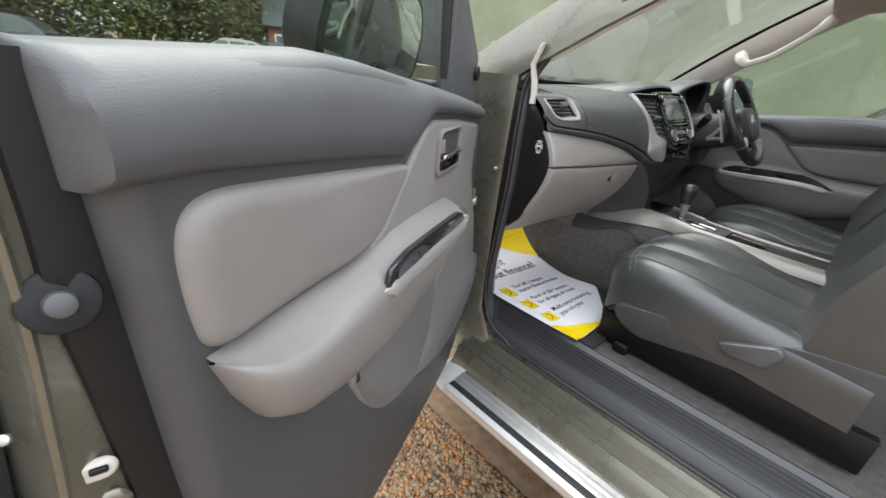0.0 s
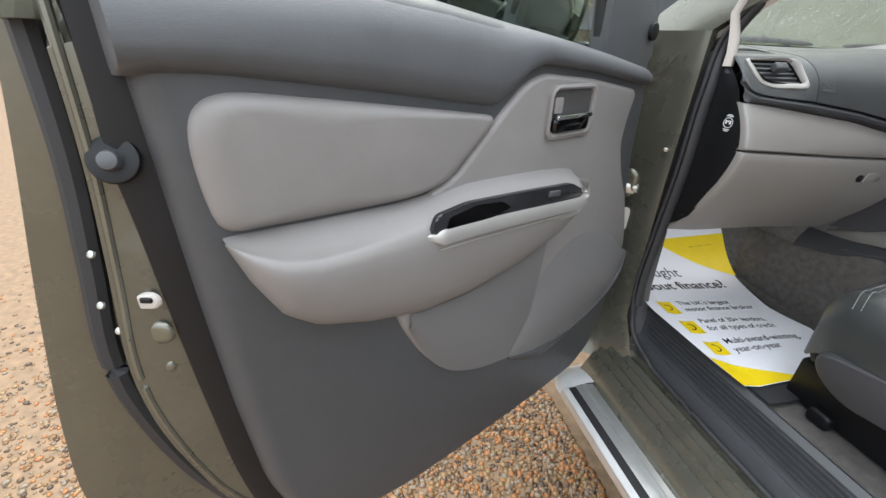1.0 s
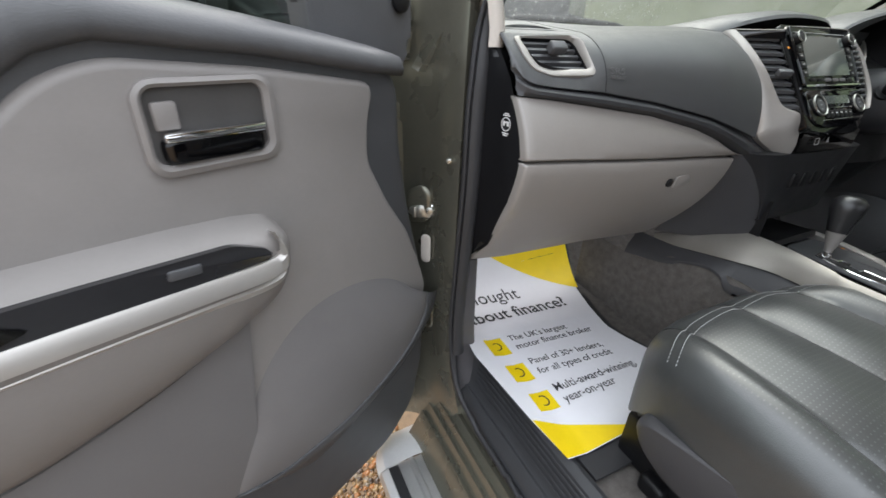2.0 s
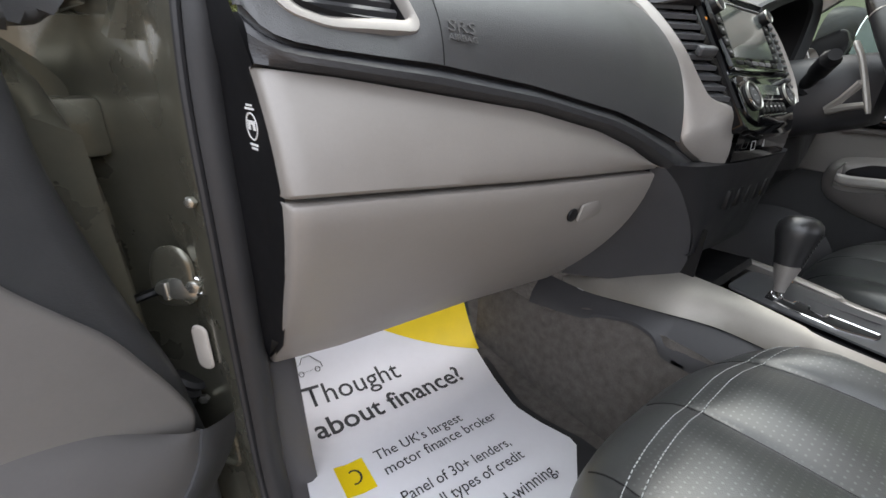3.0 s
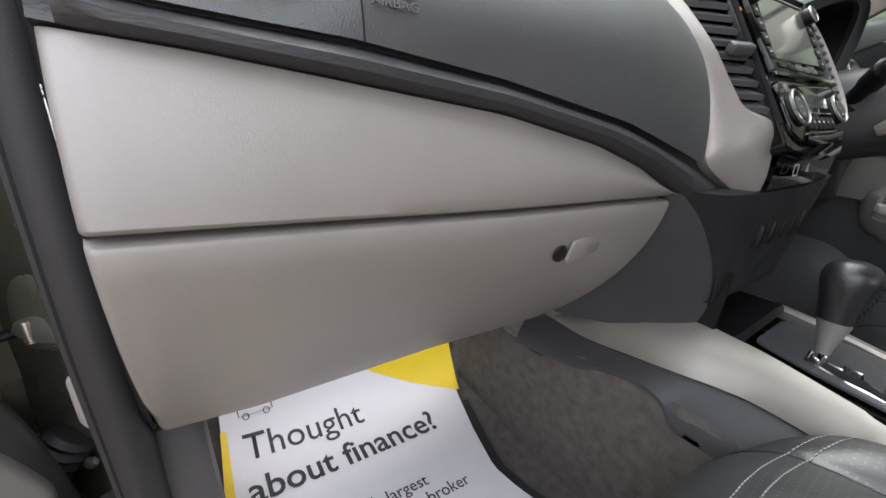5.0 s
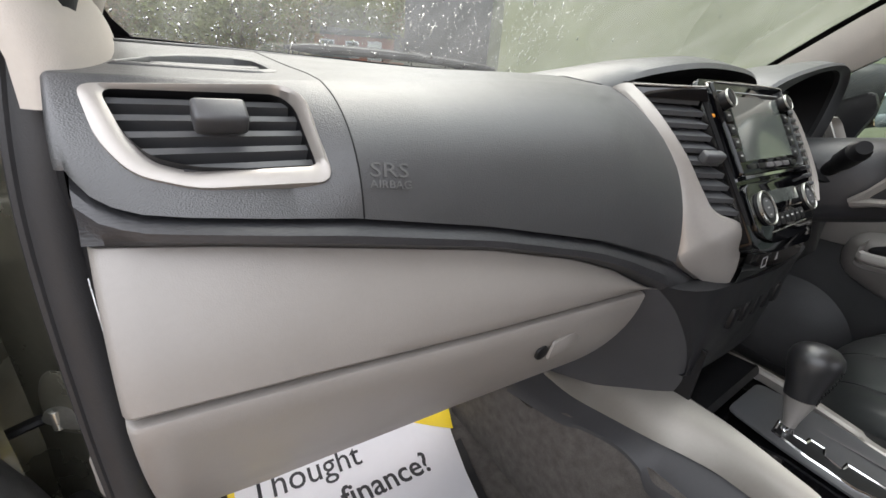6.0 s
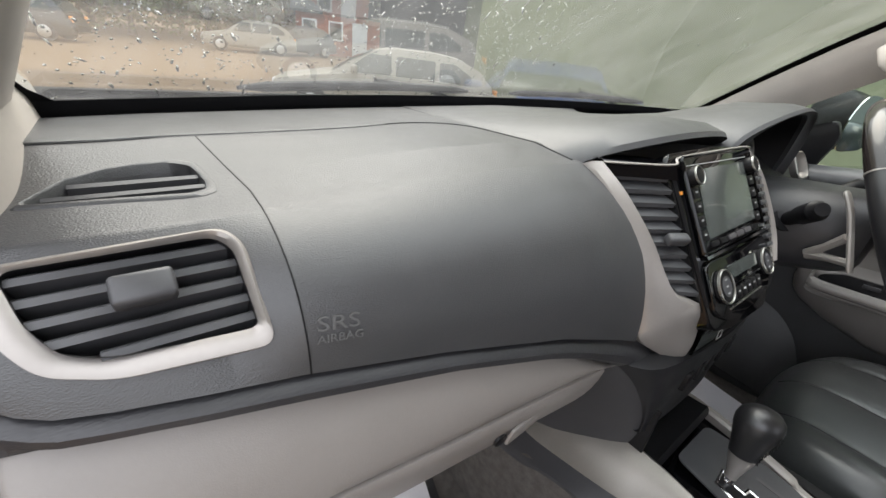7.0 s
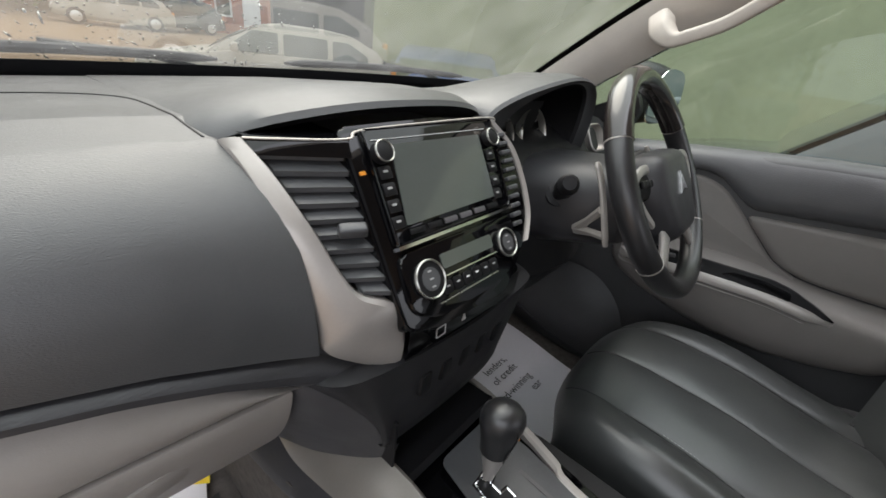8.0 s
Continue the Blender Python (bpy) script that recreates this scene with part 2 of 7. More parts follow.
def thicken(bm, amount):
    """Give an open sheet a real thickness, on the side away from its normals."""
    bmesh.ops.recalc_face_normals(bm, faces=bm.faces)
    geom = bm.faces[:]
    bmesh.ops.solidify(bm, geom=geom, thickness=amount)
    return bm


def box(size, at=(0, 0, 0), bevel=0.0, seg=2, m=None, bm=None):
    bm = bm or bmesh.new()
    mat = Matrix.Translation(at) @ (m or Matrix()) @ Matrix.Diagonal((*size, 1))
    made = bmesh.ops.create_cube(bm, size=1, matrix=mat)
    if bevel:
        edges = list({e for v in made["verts"] for e in v.link_edges})
        bmesh.ops.bevel(bm, geom=edges, offset=bevel, segments=seg, affect="EDGES", profile=0.5)
    return bm


def prism(outline, depth, m=None, bevel=0.0, seg=2, bm=None):
    """A flat outline in x, y, raised by depth along z (front face up), put in place by m."""
    bm = bm or bmesh.new()
    m = m or Matrix()
    low = [bm.verts.new(m @ Vector((p[0], p[1], 0))) for p in outline]
    top = [bm.verts.new(m @ Vector((p[0], p[1], depth))) for p in outline]
    n = len(outline)
    front = bm.faces.new(top)
    bm.faces.new(low[::-1])
    for i in range(n):
        bm.faces.new((low[i], low[(i + 1) % n], top[(i + 1) % n], top[i]))
    if bevel:
        bmesh.ops.bevel(bm, geom=list(front.edges), offset=bevel, segments=seg, affect="EDGES", profile=0.5)
    return bm


def ring(outer, inner, depth, m=None, bm=None, slope=0.0, base=0.0):
    """A frame between two outlines with as many points each; the inner rim may lie deeper by slope."""
    bm = bm or bmesh.new()
    m = m or Matrix()
    n = len(outer)

    def line(o, z):
        return [bm.verts.new(m @ Vector((p[0], p[1], z))) for p in o]
    mid = [((a[0] * 0.45 + b[0] * 0.55), (a[1] * 0.45 + b[1] * 0.55)) for a, b in zip(outer, inner)]
    ls = [line(outer, base), line(outer, depth * 0.7), line(mid, depth), line(inner, depth * 0.7 - slope), line(inner, -slope)]
    for a, b in zip(ls, ls[1:] + ls[:1]):
        for i in range(n):
            bm.faces.new((a[i], a[(i + 1) % n], b[(i + 1) % n], b[i]))
    bmesh.ops.recalc_face_normals(bm, faces=bm.faces)
    return bm


def rounded(w, h, r, n=5, cx=0, cy=0):
    """A rounded rectangle outline."""
    out = []
    for sx, sy, a in ((1, 1, 0), (-1, 1, 90), (-1, -1, 180), (1, -1, 270)):
        for k in range(n + 1):
            t = radians(a + 90 * k / n)
            out.append((cx + sx * (w / 2 - r) + r * math.cos(t), cy + sy * (h / 2 - r) + r * math.sin(t)))
    return out


def round_poly(points, r, n=4):
    """A polygon with its corners rounded by about r."""
    out = []
    pts = [Vector(p) for p in points]
    for i, p in enumerate(pts):
        a, b = pts[i - 1] - p, pts[(i + 1) % len(pts)] - p
        ra, rb = min(r, a.length * 0.45), min(r, b.length * 0.45)
        out += [tuple(q) for q in bezier(p + a.normalized() * ra, p, p + b.normalized() * rb, n)]
    return out


def disc(radius, depth, m=None, n=28, bevel=0.0, bm=None):
    return prism([(radius * math.cos(2 * math.pi * i / n), radius * math.sin(2 * math.pi * i / n)) for i in range(n)], depth, m, bevel, 2, bm)


def tube(path, radius, n=10, closed=False, flat=1.0, bm=None, up=(0, 0, 1)):
    """A round bar along a path; radius one number or one a point; flat squeezes it across up."""
    bm = bm or bmesh.new()
    pts = [Vector(p) for p in path]
    rings = []
    for i, p in enumerate(pts):
        a = pts[i - 1] if (i or closed) else p
        b = pts[(i + 1) % len(pts)] if (i + 1 < len(pts) or closed) else p
        d = (b - a).normalized()
        s = d.cross(Vector(up))
        s = s.normalized() if s.length > 1e-4 else d.orthogonal().normalized()
        t = s.cross(d).normalized()
        r = radius[i] if isinstance(radius, (list, tuple)) else radius
        rings.append([bm.verts.new(p + s * r * math.cos(2 * math.pi * k / n) + t * r * flat * math.sin(2 * math.pi * k / n)) for k in range(n)])
    for a, b in zip(rings, rings[1:] + ([rings[0]] if closed else [])):
        for k in range(n):
            bm.faces.new((a[k], a[(k + 1) % n], b[(k + 1) % n], b[k]))
    if not closed:
        bm.faces.new(rings[0][::-1])
        bm.faces.new(rings[-1])
    return bm


def facing(at, normal, up=(0, 0, 1)):
    """The pose of a flat part at a place: its z along the normal, its y as near to up as may be."""
    z = Vector(normal).normalized()
    x = Vector(up).cross(z).normalized()
    y = z.cross(x)
    return Matrix.Translation(at) @ Matrix((x, y, z)).transposed().to_4x4()


def part(name, bm, mat, parent=None, label="", angle=35, fix=True):
    """Link a bmesh as one mesh object under a thing or a part."""
    if fix:
        bmesh.ops.recalc_face_normals(bm, faces=bm.faces)
    me = bpy.data.meshes.new(name)
    bm.to_mesh(me)
    bm.free()
    me.materials.append(mat)
    me.shade_smooth()
    me.set_sharp_from_angle(angle=radians(angle))
    ob = new(name, me)
    if parent is not None:
        ob.parent = parent
        if parent.type == "EMPTY" and not parent.get("local_parts"):
            ob.matrix_parent_inverse = parent.matrix_basis.inverted()
    if label:
        ob["label"] = label
    return ob


def thing(name, at, label, category, group="", kind="", m=None):
    """An Empty at the thing's base; with m its parts are built in its own axes."""
    e = new(name)
    e.empty_display_size = 0.05
    if m is None:
        e.matrix_basis = Matrix.Translation(at)
    else:
        e.matrix_basis = m
        e["local_parts"] = True
    return tagged(e, label, category, group, kind)


def surface(name, bm, mat, label, category, angle=35):
    """A piece of the setting: one mesh of kind structure."""
    return tagged(part(name, bm, mat, None, "", angle), label, category, "", "structure")


def letters(text, size, m, mat, name, parent, squeeze=1.0):
    """Lettering as a thin mesh, laid in place by m (x along the line, z off the surface)."""
    cu = bpy.data.curves.new("lettering", "FONT")
    cu.body, cu.size, cu.extrude = text, size, 0.0004
    cu.resolution_u = 3
    ob = new("lettering", cu)
    dg = bpy.context.evaluated_depsgraph_get()
    me = bpy.data.meshes.new_from_object(ob.evaluated_get(dg))
    bpy.data.objects.remove(ob)
    bpy.data.curves.remove(cu)
    me.transform(m @ Matrix.Diagonal((squeeze, 1, 1, 1)))
    me.materials.clear()
    me.materials.append(mat)
    o = new(name, me)
    o.parent = parent
    if parent.type == "EMPTY" and not parent.get("local_parts"):
        o.matrix_parent_inverse = parent.matrix_basis.inverted()
    return o


def pillow(outline, height, m, inset=0.02, steps=4, power=2.0, bm=None, sink=0.0):
    """A soft raised pad: its rim rises in a round to a flat top."""
    bm = bm or bmesh.new()
    c = Vector((sum(p[0] for p in outline) / len(outline), sum(p[1] for p in outline) / len(outline)))
    loops = [[bm.verts.new(m @ Vector((p[0], p[1], -sink))) for p in outline]]
    for s in range(steps + 1):
        t = s / steps
        d = inset * (1 - math.cos(t * math.pi / 2))
        z = height * math.sin(t * math.pi / 2)
        row = []
        for p in outline:
            q = Vector(p[:2])
            w = c - q
            q = q + w * min(0.9, d / max(w.length, 1e-6))
            row.append(bm.verts.new(m @ Vector((q.x, q.y, z))))
        loops.append(row)
    n = len(outline)
    for a, b in zip(loops, loops[1:]):
        for i in range(n):
            bm.faces.new((a[i], a[(i + 1) % n], b[(i + 1) % n], b[i]))
    bm.faces.new(loops[-1])
    bm.faces.new(loops[0][::-1])
    return bm


# ---- ground ----
bm = bmesh.new()
bmesh.ops.create_grid(bm, x_segments=60, y_segments=60, size=400)
GROUND = material("tan_gravel", (0.205, 0.135, 0.078), 0.85, vary=0.45, scale=25, grain=1.0, grain_scale=120)
surface("ground", bm, GROUND, "tan gravel yard, wet in places, under parked cars", "gravel")

# ---- car floor, toe board and side walls ----
rows = []
for x in (-0.648, -0.4, -0.2, 0.2, 0.45, 0.70):
    far = -0.70 if x < -0.6 else x
    rows.append([(x, -1.6, 0.60), (x, -0.3, 0.612), (x, 0.1, 0.618), (far, 0.16, 0.620), (far, 0.3, 0.625), (far, 0.40, 0.66), (far, 0.52, 0.78), (far, 0.60, 1.0), (far, 0.62, 1.28)])
surface("floor", thicken(loft(rows), 0.02), CARPET, "charcoal carpet on the car floor and toe board", "carpet")

# hinge pillar, rocker and front wing of the open side
plan = [(-0.700, 0.17), (-0.716, 0.135), (-0.735, 0.13), (-0.745, 0.145), (-0.752, 0.19), (-0.775, 0.235), (-0.80, 0.262), (-0.835, 0.285), (-0.862, 0.315), (-0.87, 0.5), (-0.88, 1.0)]
rows = []
for z in (0.45, 0.56, 0.62, 0.7, 0.8, 0.9, 1.0, 1.1, 1.2, 1.28, 1.34):
    k = 0.02 * math.sin((z - 0.5) * 4)
    rows.append([(x + (0.012 if 0.85 < z < 1.05 and 0.2 < y < 0.27 else 0.0), y - (0.05 * max(0, 0.62 - z) / 0.1 if i < 8 else 0) + k * 0.3, z) for i, (x, y) in enumerate(plan)])
shell = thing("body_side", (-0.78, -0.3, 0.0), "dark olive metallic painted door opening of a pickup truck", "car body", kind="structure")
part("hinge_pillar", thicken(loft(rows), 0.01), PAINT, shell)
prof = [(-0.835, 0.30), (-0.83, 0.40), (-0.80, 0.455), (-0.79, 0.470), (-0.782, 0.466), (-0.772, 0.488), (-0.764, 0.484), (-0.755, 0.505), (-0.747, 0.500), (-0.738, 0.516), (-0.726, 0.512), (-0.718, 0.535), (-0.700, 0.54)]
part("rocker", thicken(loft([[(x, y, z) for x, z in prof] for y in (-1.7, -1.2, -0.8, -0.5, -0.3, -0.1, 0.05, 0.16)]), 0.008), PAINT, shell, "ridged olive painted rocker panel")
scuff = [(-0.722, 0.522), (-0.716, 0.545), (-0.700, 0.562), (-0.694, 0.560), (-0.688, 0.566), (-0.676, 0.600), (-0.668, 0.626), (-0.655, 0.636), (-0.645, 0.632), (-0.640, 0.60)]
rows = []
for y in (-1.7, -1.0, -0.6, -0.3, -0.1, 0.03, 0.10, 0.13, 0.22):
    up = max(0.0, y - 0.06) * 0.04
    rows.append([(x, y, z + up) for x, z in scuff])
sill_trim = part("scuff_plate", thicken(loft(rows), 0.004), SCUFF, shell, "grey ribbed plastic scuff plate")
for t in (0.12, 0.32, 0.52, 0.72, 0.90):
    x, z = -0.687 + 0.018 * t, 0.570 + 0.054 * t
    part("rib", tube([(x - 0.002, y, z + max(0.0, y - 0.06) * 0.04 + 0.002) for y in (-1.65, -0.6, -0.2, 0.06, 0.10)], 0.0022, 6), SCUFF, sill_trim)
seal_path = spline([(-0.60, -0.52, 1.70), (-0.635, -0.2, 1.585), (-0.675, 0.02, 1.455), (-0.716, 0.110, 1.345), (-0.737, 0.112, 1.22), (-0.741, 0.110, 1.05), (-0.741, 0.122, 0.88), (-0.740, 0.130, 0.72), (-0.736, 0.105, 0.61), (-0.731, 0.03, 0.552), (-0.727, -0.2, 0.530), (-0.727, -1.6, 0.530)], 14)
part("door_seal", tube([p + Vector((0.011 * min(1.0, max(0.0, (p.z - 0.60) / 0.1)), 0, 0)) for p in seal_path], [0.006 + 0.0035 * min(1.0, max(0.0, (p.z - 0.56) / 0.12)) for p in seal_path], 16, up=(0, 1, 0.02)), RUBBER, shell, "black rubber door seal")
part("seal_lip", tube([p + Vector((-0.001, -0.004, 0)) for p in seal_path if p.z > 0.62], 0.004, 8, up=(0, 1, 0.02)), RUBBER, shell, "thin black seal lip")
band_rows = []
for q in seal_path:
    if q.z > 0.66 and q.y > -0.2:
        band_rows.append([q + Vector((0.006, 0.004, 0)), q + Vector((0.002, -0.012, 0)), q + Vector((0.008, -0.0175, 0)), q + Vector((0.018, -0.018, 0)), q + Vector((0.026, -0.014, 0)), q + Vector((0.031, -0.004, 0)), q + Vector((0.031, 0.02, 0))])
part("seal_band", loft(band_rows), RUBBER, shell, "broad grey rubber trim of the door opening", 60)
kick = [(-0.724, 0.128), (-0.716, 0.136), (-0.700, 0.140), (-0.682, 0.142), (-0.673, 0.148), (-0.670, 0.165), (-0.672, 0.34), (-0.69, 0.55)]
rows = [[(x + (0.0 if i < 3 else 0.010 * (0.88 - z) / 0.3), y - 0.030 * max(0.0, (0.66 - z) / 0.1), z) for i, (x, y) in enumerate(kick)] for z in (0.56, 0.60, 0.64, 0.70, 0.76, 0.82, 0.874)]
rows += [[(x - 0.003, y + 0.004, 0.880) for x, y in kick], [(-0.71, y + 0.03, 0.881) for x, y in kick]]
part("kick_panel", thicken(loft(rows), 0.004), GREYP, shell, "grey plastic kick panel", 45)
# check strap, bolts and wiring boot on the pillar
part("check_strap", tube(spline([(-0.780, 0.222, 0.968), (-0.80, 0.235, 0.966), (-0.87, 0.225, 0.952), (-0.95, 0.19, 0.945)], 6), 0.007, 8, flat=0.7), BLACKP, shell)
bracket = part("strap_bracket", pillow(round_poly([(-0.034, -0.006), (-0.012, -0.016), (0.014, -0.015), (0.018, 0.0), (0.014, 0.015), (-0.012, 0.014), (-0.034, 0.004)], 0.006), 0.007, facing((-0.766, 0.216, 0.973), (-0.6, -1, 0.1)), 0.004, 3), STEEL, shell, "zinc plated strap bracket")
BM = facing((-0.758, 0.208, 0.975), (-0.6, -1, 0.1))
part("washer", ring([(0.0125 * math.cos(2 * math.pi * i / 24), 0.0125 * math.sin(2 * math.pi * i / 24)) for i in range(24)], [(0.009 * math.cos(2 * math.pi * i / 24), 0.009 * math.sin(2 * math.pi * i / 24)) for i in range(24)], 0.004, BM), CHROME, bracket)
part("bolt_head", disc(0.0085, 0.007, BM, 6, 0.002), STEEL, bracket)
part("strap_roller", disc(0.005, 0.022, pose(-0.785, 0.222, 0.960), 12, 0.001), STEEL, bracket)
part("bolt", disc(0.006, 0.006, facing((-0.748, 0.150, 1.09), (-0.8, -1, 0)), 6, 0.002), STEEL, shell)
part("bolt", disc(0.007, 0.006, facing((-0.775, 0.228, 0.80), (-0.5, -1, 0)), 6, 0.002), STEEL, shell)
# pressed dome round the strap bracket and a pale raised oval below it
part("pressed_dome", pillow(round_poly([(-0.034, -0.040), (0.020, -0.034), (0.026, 0.028), (0.006, 0.046), (-0.024, 0.036), (-0.038, 0.0)], 0.018), 0.006, facing((-0.772, 0.222, 0.982), (-0.72, -0.69, 0)), 0.012, 5), PAINT, shell)
part("pale_oval", pillow(rounded(0.022, 0.066, 0.0105, 6), 0.003, facing((-0.764, 0.211, 0.888), (-0.76, -0.65, 0)), 0.005, 4), BEIGE, shell, "pale raised oval on the pillar")
part("pressed_recess", ring(rounded(0.046, 0.070, 0.014), rounded(0.036, 0.06, 0.011), 0.004, facing((-0.765, 0.212, 0.72), (-0.78, -0.62, 0)), None, 0.004), PAINT, shell)
boot = spline([(-0.785, 0.243, 0.83), (-0.815, 0.235, 0.80), (-0.86, 0.21, 0.79), (-0.92, 0.17, 0.80)], 8)
part("wiring_boot", tube(boot, [0.020 + 0.005 * (i % 2) for i in range(len(boot))], 12), RUBBER, shell, "ribbed black rubber wiring boot")
for z in (1.15, 0.70):
    part("hinge", box((0.06, 0.03, 0.06), (-0.83, 0.262, z), 0.008, 2, pose(0, 0, 0, 0, 0, 25)), PAINT, shell)

# far side wall, roof, rear wall close the cabin
surface("wall_right", thicken(loft([[(0.73, y, 0.58), (0.74, y, 1.0), (0.75, y, 1.25)] for y in (-1.7, -1.0, -0.95)]), 0.03), DARK, "dark inner side of the cabin behind the driver", "wall")
# closing panels added to stop light leaking into the driver footwell
surface("cowl_light_block", thicken(loft([[(0.715, 0.19, z), (0.725, 0.24, z), (0.73, 0.45, z), (0.70, 0.66, z), (0.0, 0.68, z), (-0.70, 0.66, z), (-0.74, 0.40, z)] for z in (0.45, 0.8, 1.1, 1.29)]), 0.02), DARK, "dark panels added to block light round the footwells", "wall")
# block added to close the light gap between floor and door
surface("sill_light_block", box((0.16, 1.9, 0.18), (0.76, -0.72, 0.53), 0.02), DARK, "dark block added against light under the driver door", "sill")
surface("wall_rear", box((1.5, 0.04, 0.60), (0, -1.72, 0.875), 0.01), DARK, "dark rear wall of the cabin", "wall")
surface("wall_rear_header", box((1.3, 0.04, 0.07), (0, -1.72, 1.685), 0.01), DARK, "dark header over the rear window opening", "wall")
rows = []
for y, w, z in ((-1.74, 0.60, 1.70), (-0.9, 0.60, 1.755), (-0.5, 0.575, 1.745), (-0.28, 0.54, 1.712)):
    rows.append([(-w - 0.02, y, z - 0.05), (-w * 0.8, y, z), (0, y, z + 0.015), (w * 0.8, y, z), (w + 0.02, y, z - 0.05)])
surface("ceiling", thicken(loft(rows), 0.03), BEIGE, "beige cloth headliner of the cabin", "headliner")


# windscreen between the pillars: base curve and top curve
def screen_point(s, t):
    """s across from -1 to 1, t from the base to the header."""
    base = Vector((0.72 * s, 0.47 - 0.13 * s * s, 1.305))
    top = Vector((0.535 * s, -0.20 - 0.09 * s * s, 1.715))
    p = base.lerp(top, t)
    p.z += 0.03 * math.sin(math.pi * t) * (1 - 0.4 * s * s)
    return p


glass = loft([[screen_point(-1 + i / 8, j / 10) for i in range(17)] for j in range(11)])
wind = surface("window_1", glass, WINDSCREEN, "raked laminated windscreen, wet with rain", "windscreen")
wind.visible_shadow = False
band = [[screen_point(-1 + i / 12, t) + Vector((0, -d, 0)) for i in range(25)] for t, d in ((-0.02, 0.022), (0.002, 0.026), (0.018, 0.020), (0.042 , 0.006), (0.043, 0.003))]
corner = [[screen_point(-1 + 0.0 + d, t) + Vector((0, -0.006, 0)) for d in (-0.02, 0.01 + 0.11 * max(0, 1 - t / 0.16) ** 2)] for t in xs(0.0, 0.7, 20)]
far = [[screen_point(0.955 + d, t) + Vector((0, -0.004, 0)) for d in (0.0, 0.05)] for t in xs(0.0, 0.95, 24)]
surface("trim", loft(far), BLACKTRIMSHADE, "black ceramic band along the edge of the windscreen", "trim")
surface("trim", loft(corner), BLACKTRIMSHADE, "black ceramic band along the edge of the windscreen", "trim")
surface("trim", loft(band), BLACKTRIMSHADE, "black ceramic band and rubber at the foot of the windscreen", "trim")
for side in (-1, 1):
    rows = []
    for t in (-0.06, 0.0, 0.04, 0.1, 0.25, 0.45, 0.7, 1.0):
        e = screen_point(side * 0.985, t) + Vector(((-0.02 if side > 0 else -0.014) * max(0.0, 1 - t * (8 if side > 0 else 2.2)), 0, 0))
        w = 0.10 + 0.03 * t + 0.05 * max(0.0, 1 - t * 8)
        rows.append([e + (Vector((0.012, -0.006, 0.0)) if side > 0 else Vector((-0.02, 0.02, 0.02))), e + Vector((-0.015 * side, -0.004, -0.008)), e + Vector((-0.02 * side, -0.025, -0.018)), e + Vector((-0.012 * side, -w * 0.7, -0.03)), e + Vector((0.012 * side, -w, -0.045)), e + Vector(((0.045 if side > 0 else 0.024) * side, -w + 0.01, -0.045)), e + Vector(((0.06 if side > 0 else 0.03) * side, 0.0, 0.0))])
    pil = thing("a_pillar", rows[0][0], "beige plastic trimmed windscreen pillar", "pillar", kind="structure")
    part("pillar_trim", thicken(loft(rows), 0.004), BEIGE, pil)
    if side < 0:
        # wide foot that stands on the dash top
        foot = spline([(-0.676, 0.40), (-0.675, 0.30), (-0.676, 0.19), (-0.682, 0.130), (-0.695, 0.095), (-0.710, 0.085), (-0.720, 0.092)], 5)
        cols = [[(x, y, 1.275), (x, y, 1.300), (x - 0.006, y * 0.95 + 0.005, 1.330), (x * 0.8 - 0.156, y * 0.7 + 0.035, 1.37), (x * 0.6 - 0.300, y * 0.6 + 0.02, 1.42)] for x, y in [tuple(p)[:2] for p in foot]]
        part("pillar_foot", thicken(loft(cols), 0.003), BEIGE, pil, "", 75)
    out = [[e[0], e[0] + Vector((0.03 * side, -0.01, 0.0)), e[-1] + Vector((0.03 * side, -0.02, -0.01)), e[-2] + Vector((0.02 * side, 0, 0)), e[-2]] for e in rows]
    part("outer_panel", thicken(loft(out), 0.004), PAINT, pil, "dark olive painted outer pillar")
    if side > 0:
        grip = spline([(0.570, -0.035, 1.500), (0.552, -0.050, 1.478), (0.540, -0.075, 1.466), (0.534, -0.105, 1.476), (0.528, -0.150, 1.497), (0.520, -0.195, 1.530), (0.512, -0.240, 1.566), (0.512, -0.275, 1.600), (0.540, -0.290, 1.625)], 6)
        sections = []
        for k, p in enumerate(grip):
            along = (grip[min(len(grip) - 1, k + 1)] - grip[max(0, k - 1)]).normalized()
            wide = along.cross(Vector((1, 0, 0.2))).normalized()
            deep = along.cross(wide)
            w = 0.020 - 0.008 * min(1.0, max(0.0, (k - 6) / 8)) + 0.008 * min(1.0, max(0.0, (k - 38) / 8))
            ends = [2 * math.pi * n / 20 for n in range(20)]
            sections.append([p + wide * w * math.copysign(abs(math.cos(t)) ** 0.5, math.cos(t)) + deep * w * 1.05 * math.copysign(abs(math.sin(t)) ** 0.5, math.sin(t)) for t in ends])
        part("grab_handle", loft(sections, closed=True), BEIGE, pil, "beige moulded grab handle", 60)

# ---- dashboard ----
dash = thing("dashboard", (0, 0.1, 0.95), "dark grained dashboard with light grey glovebox and silver trim", "dashboard")
WBASE = [(-0.72, 0.33), (-0.6, 0.365), (-0.36, 0.41), (0.0, 0.455), (0.36, 0.41), (0.6, 0.37), (0.72, 0.33)]
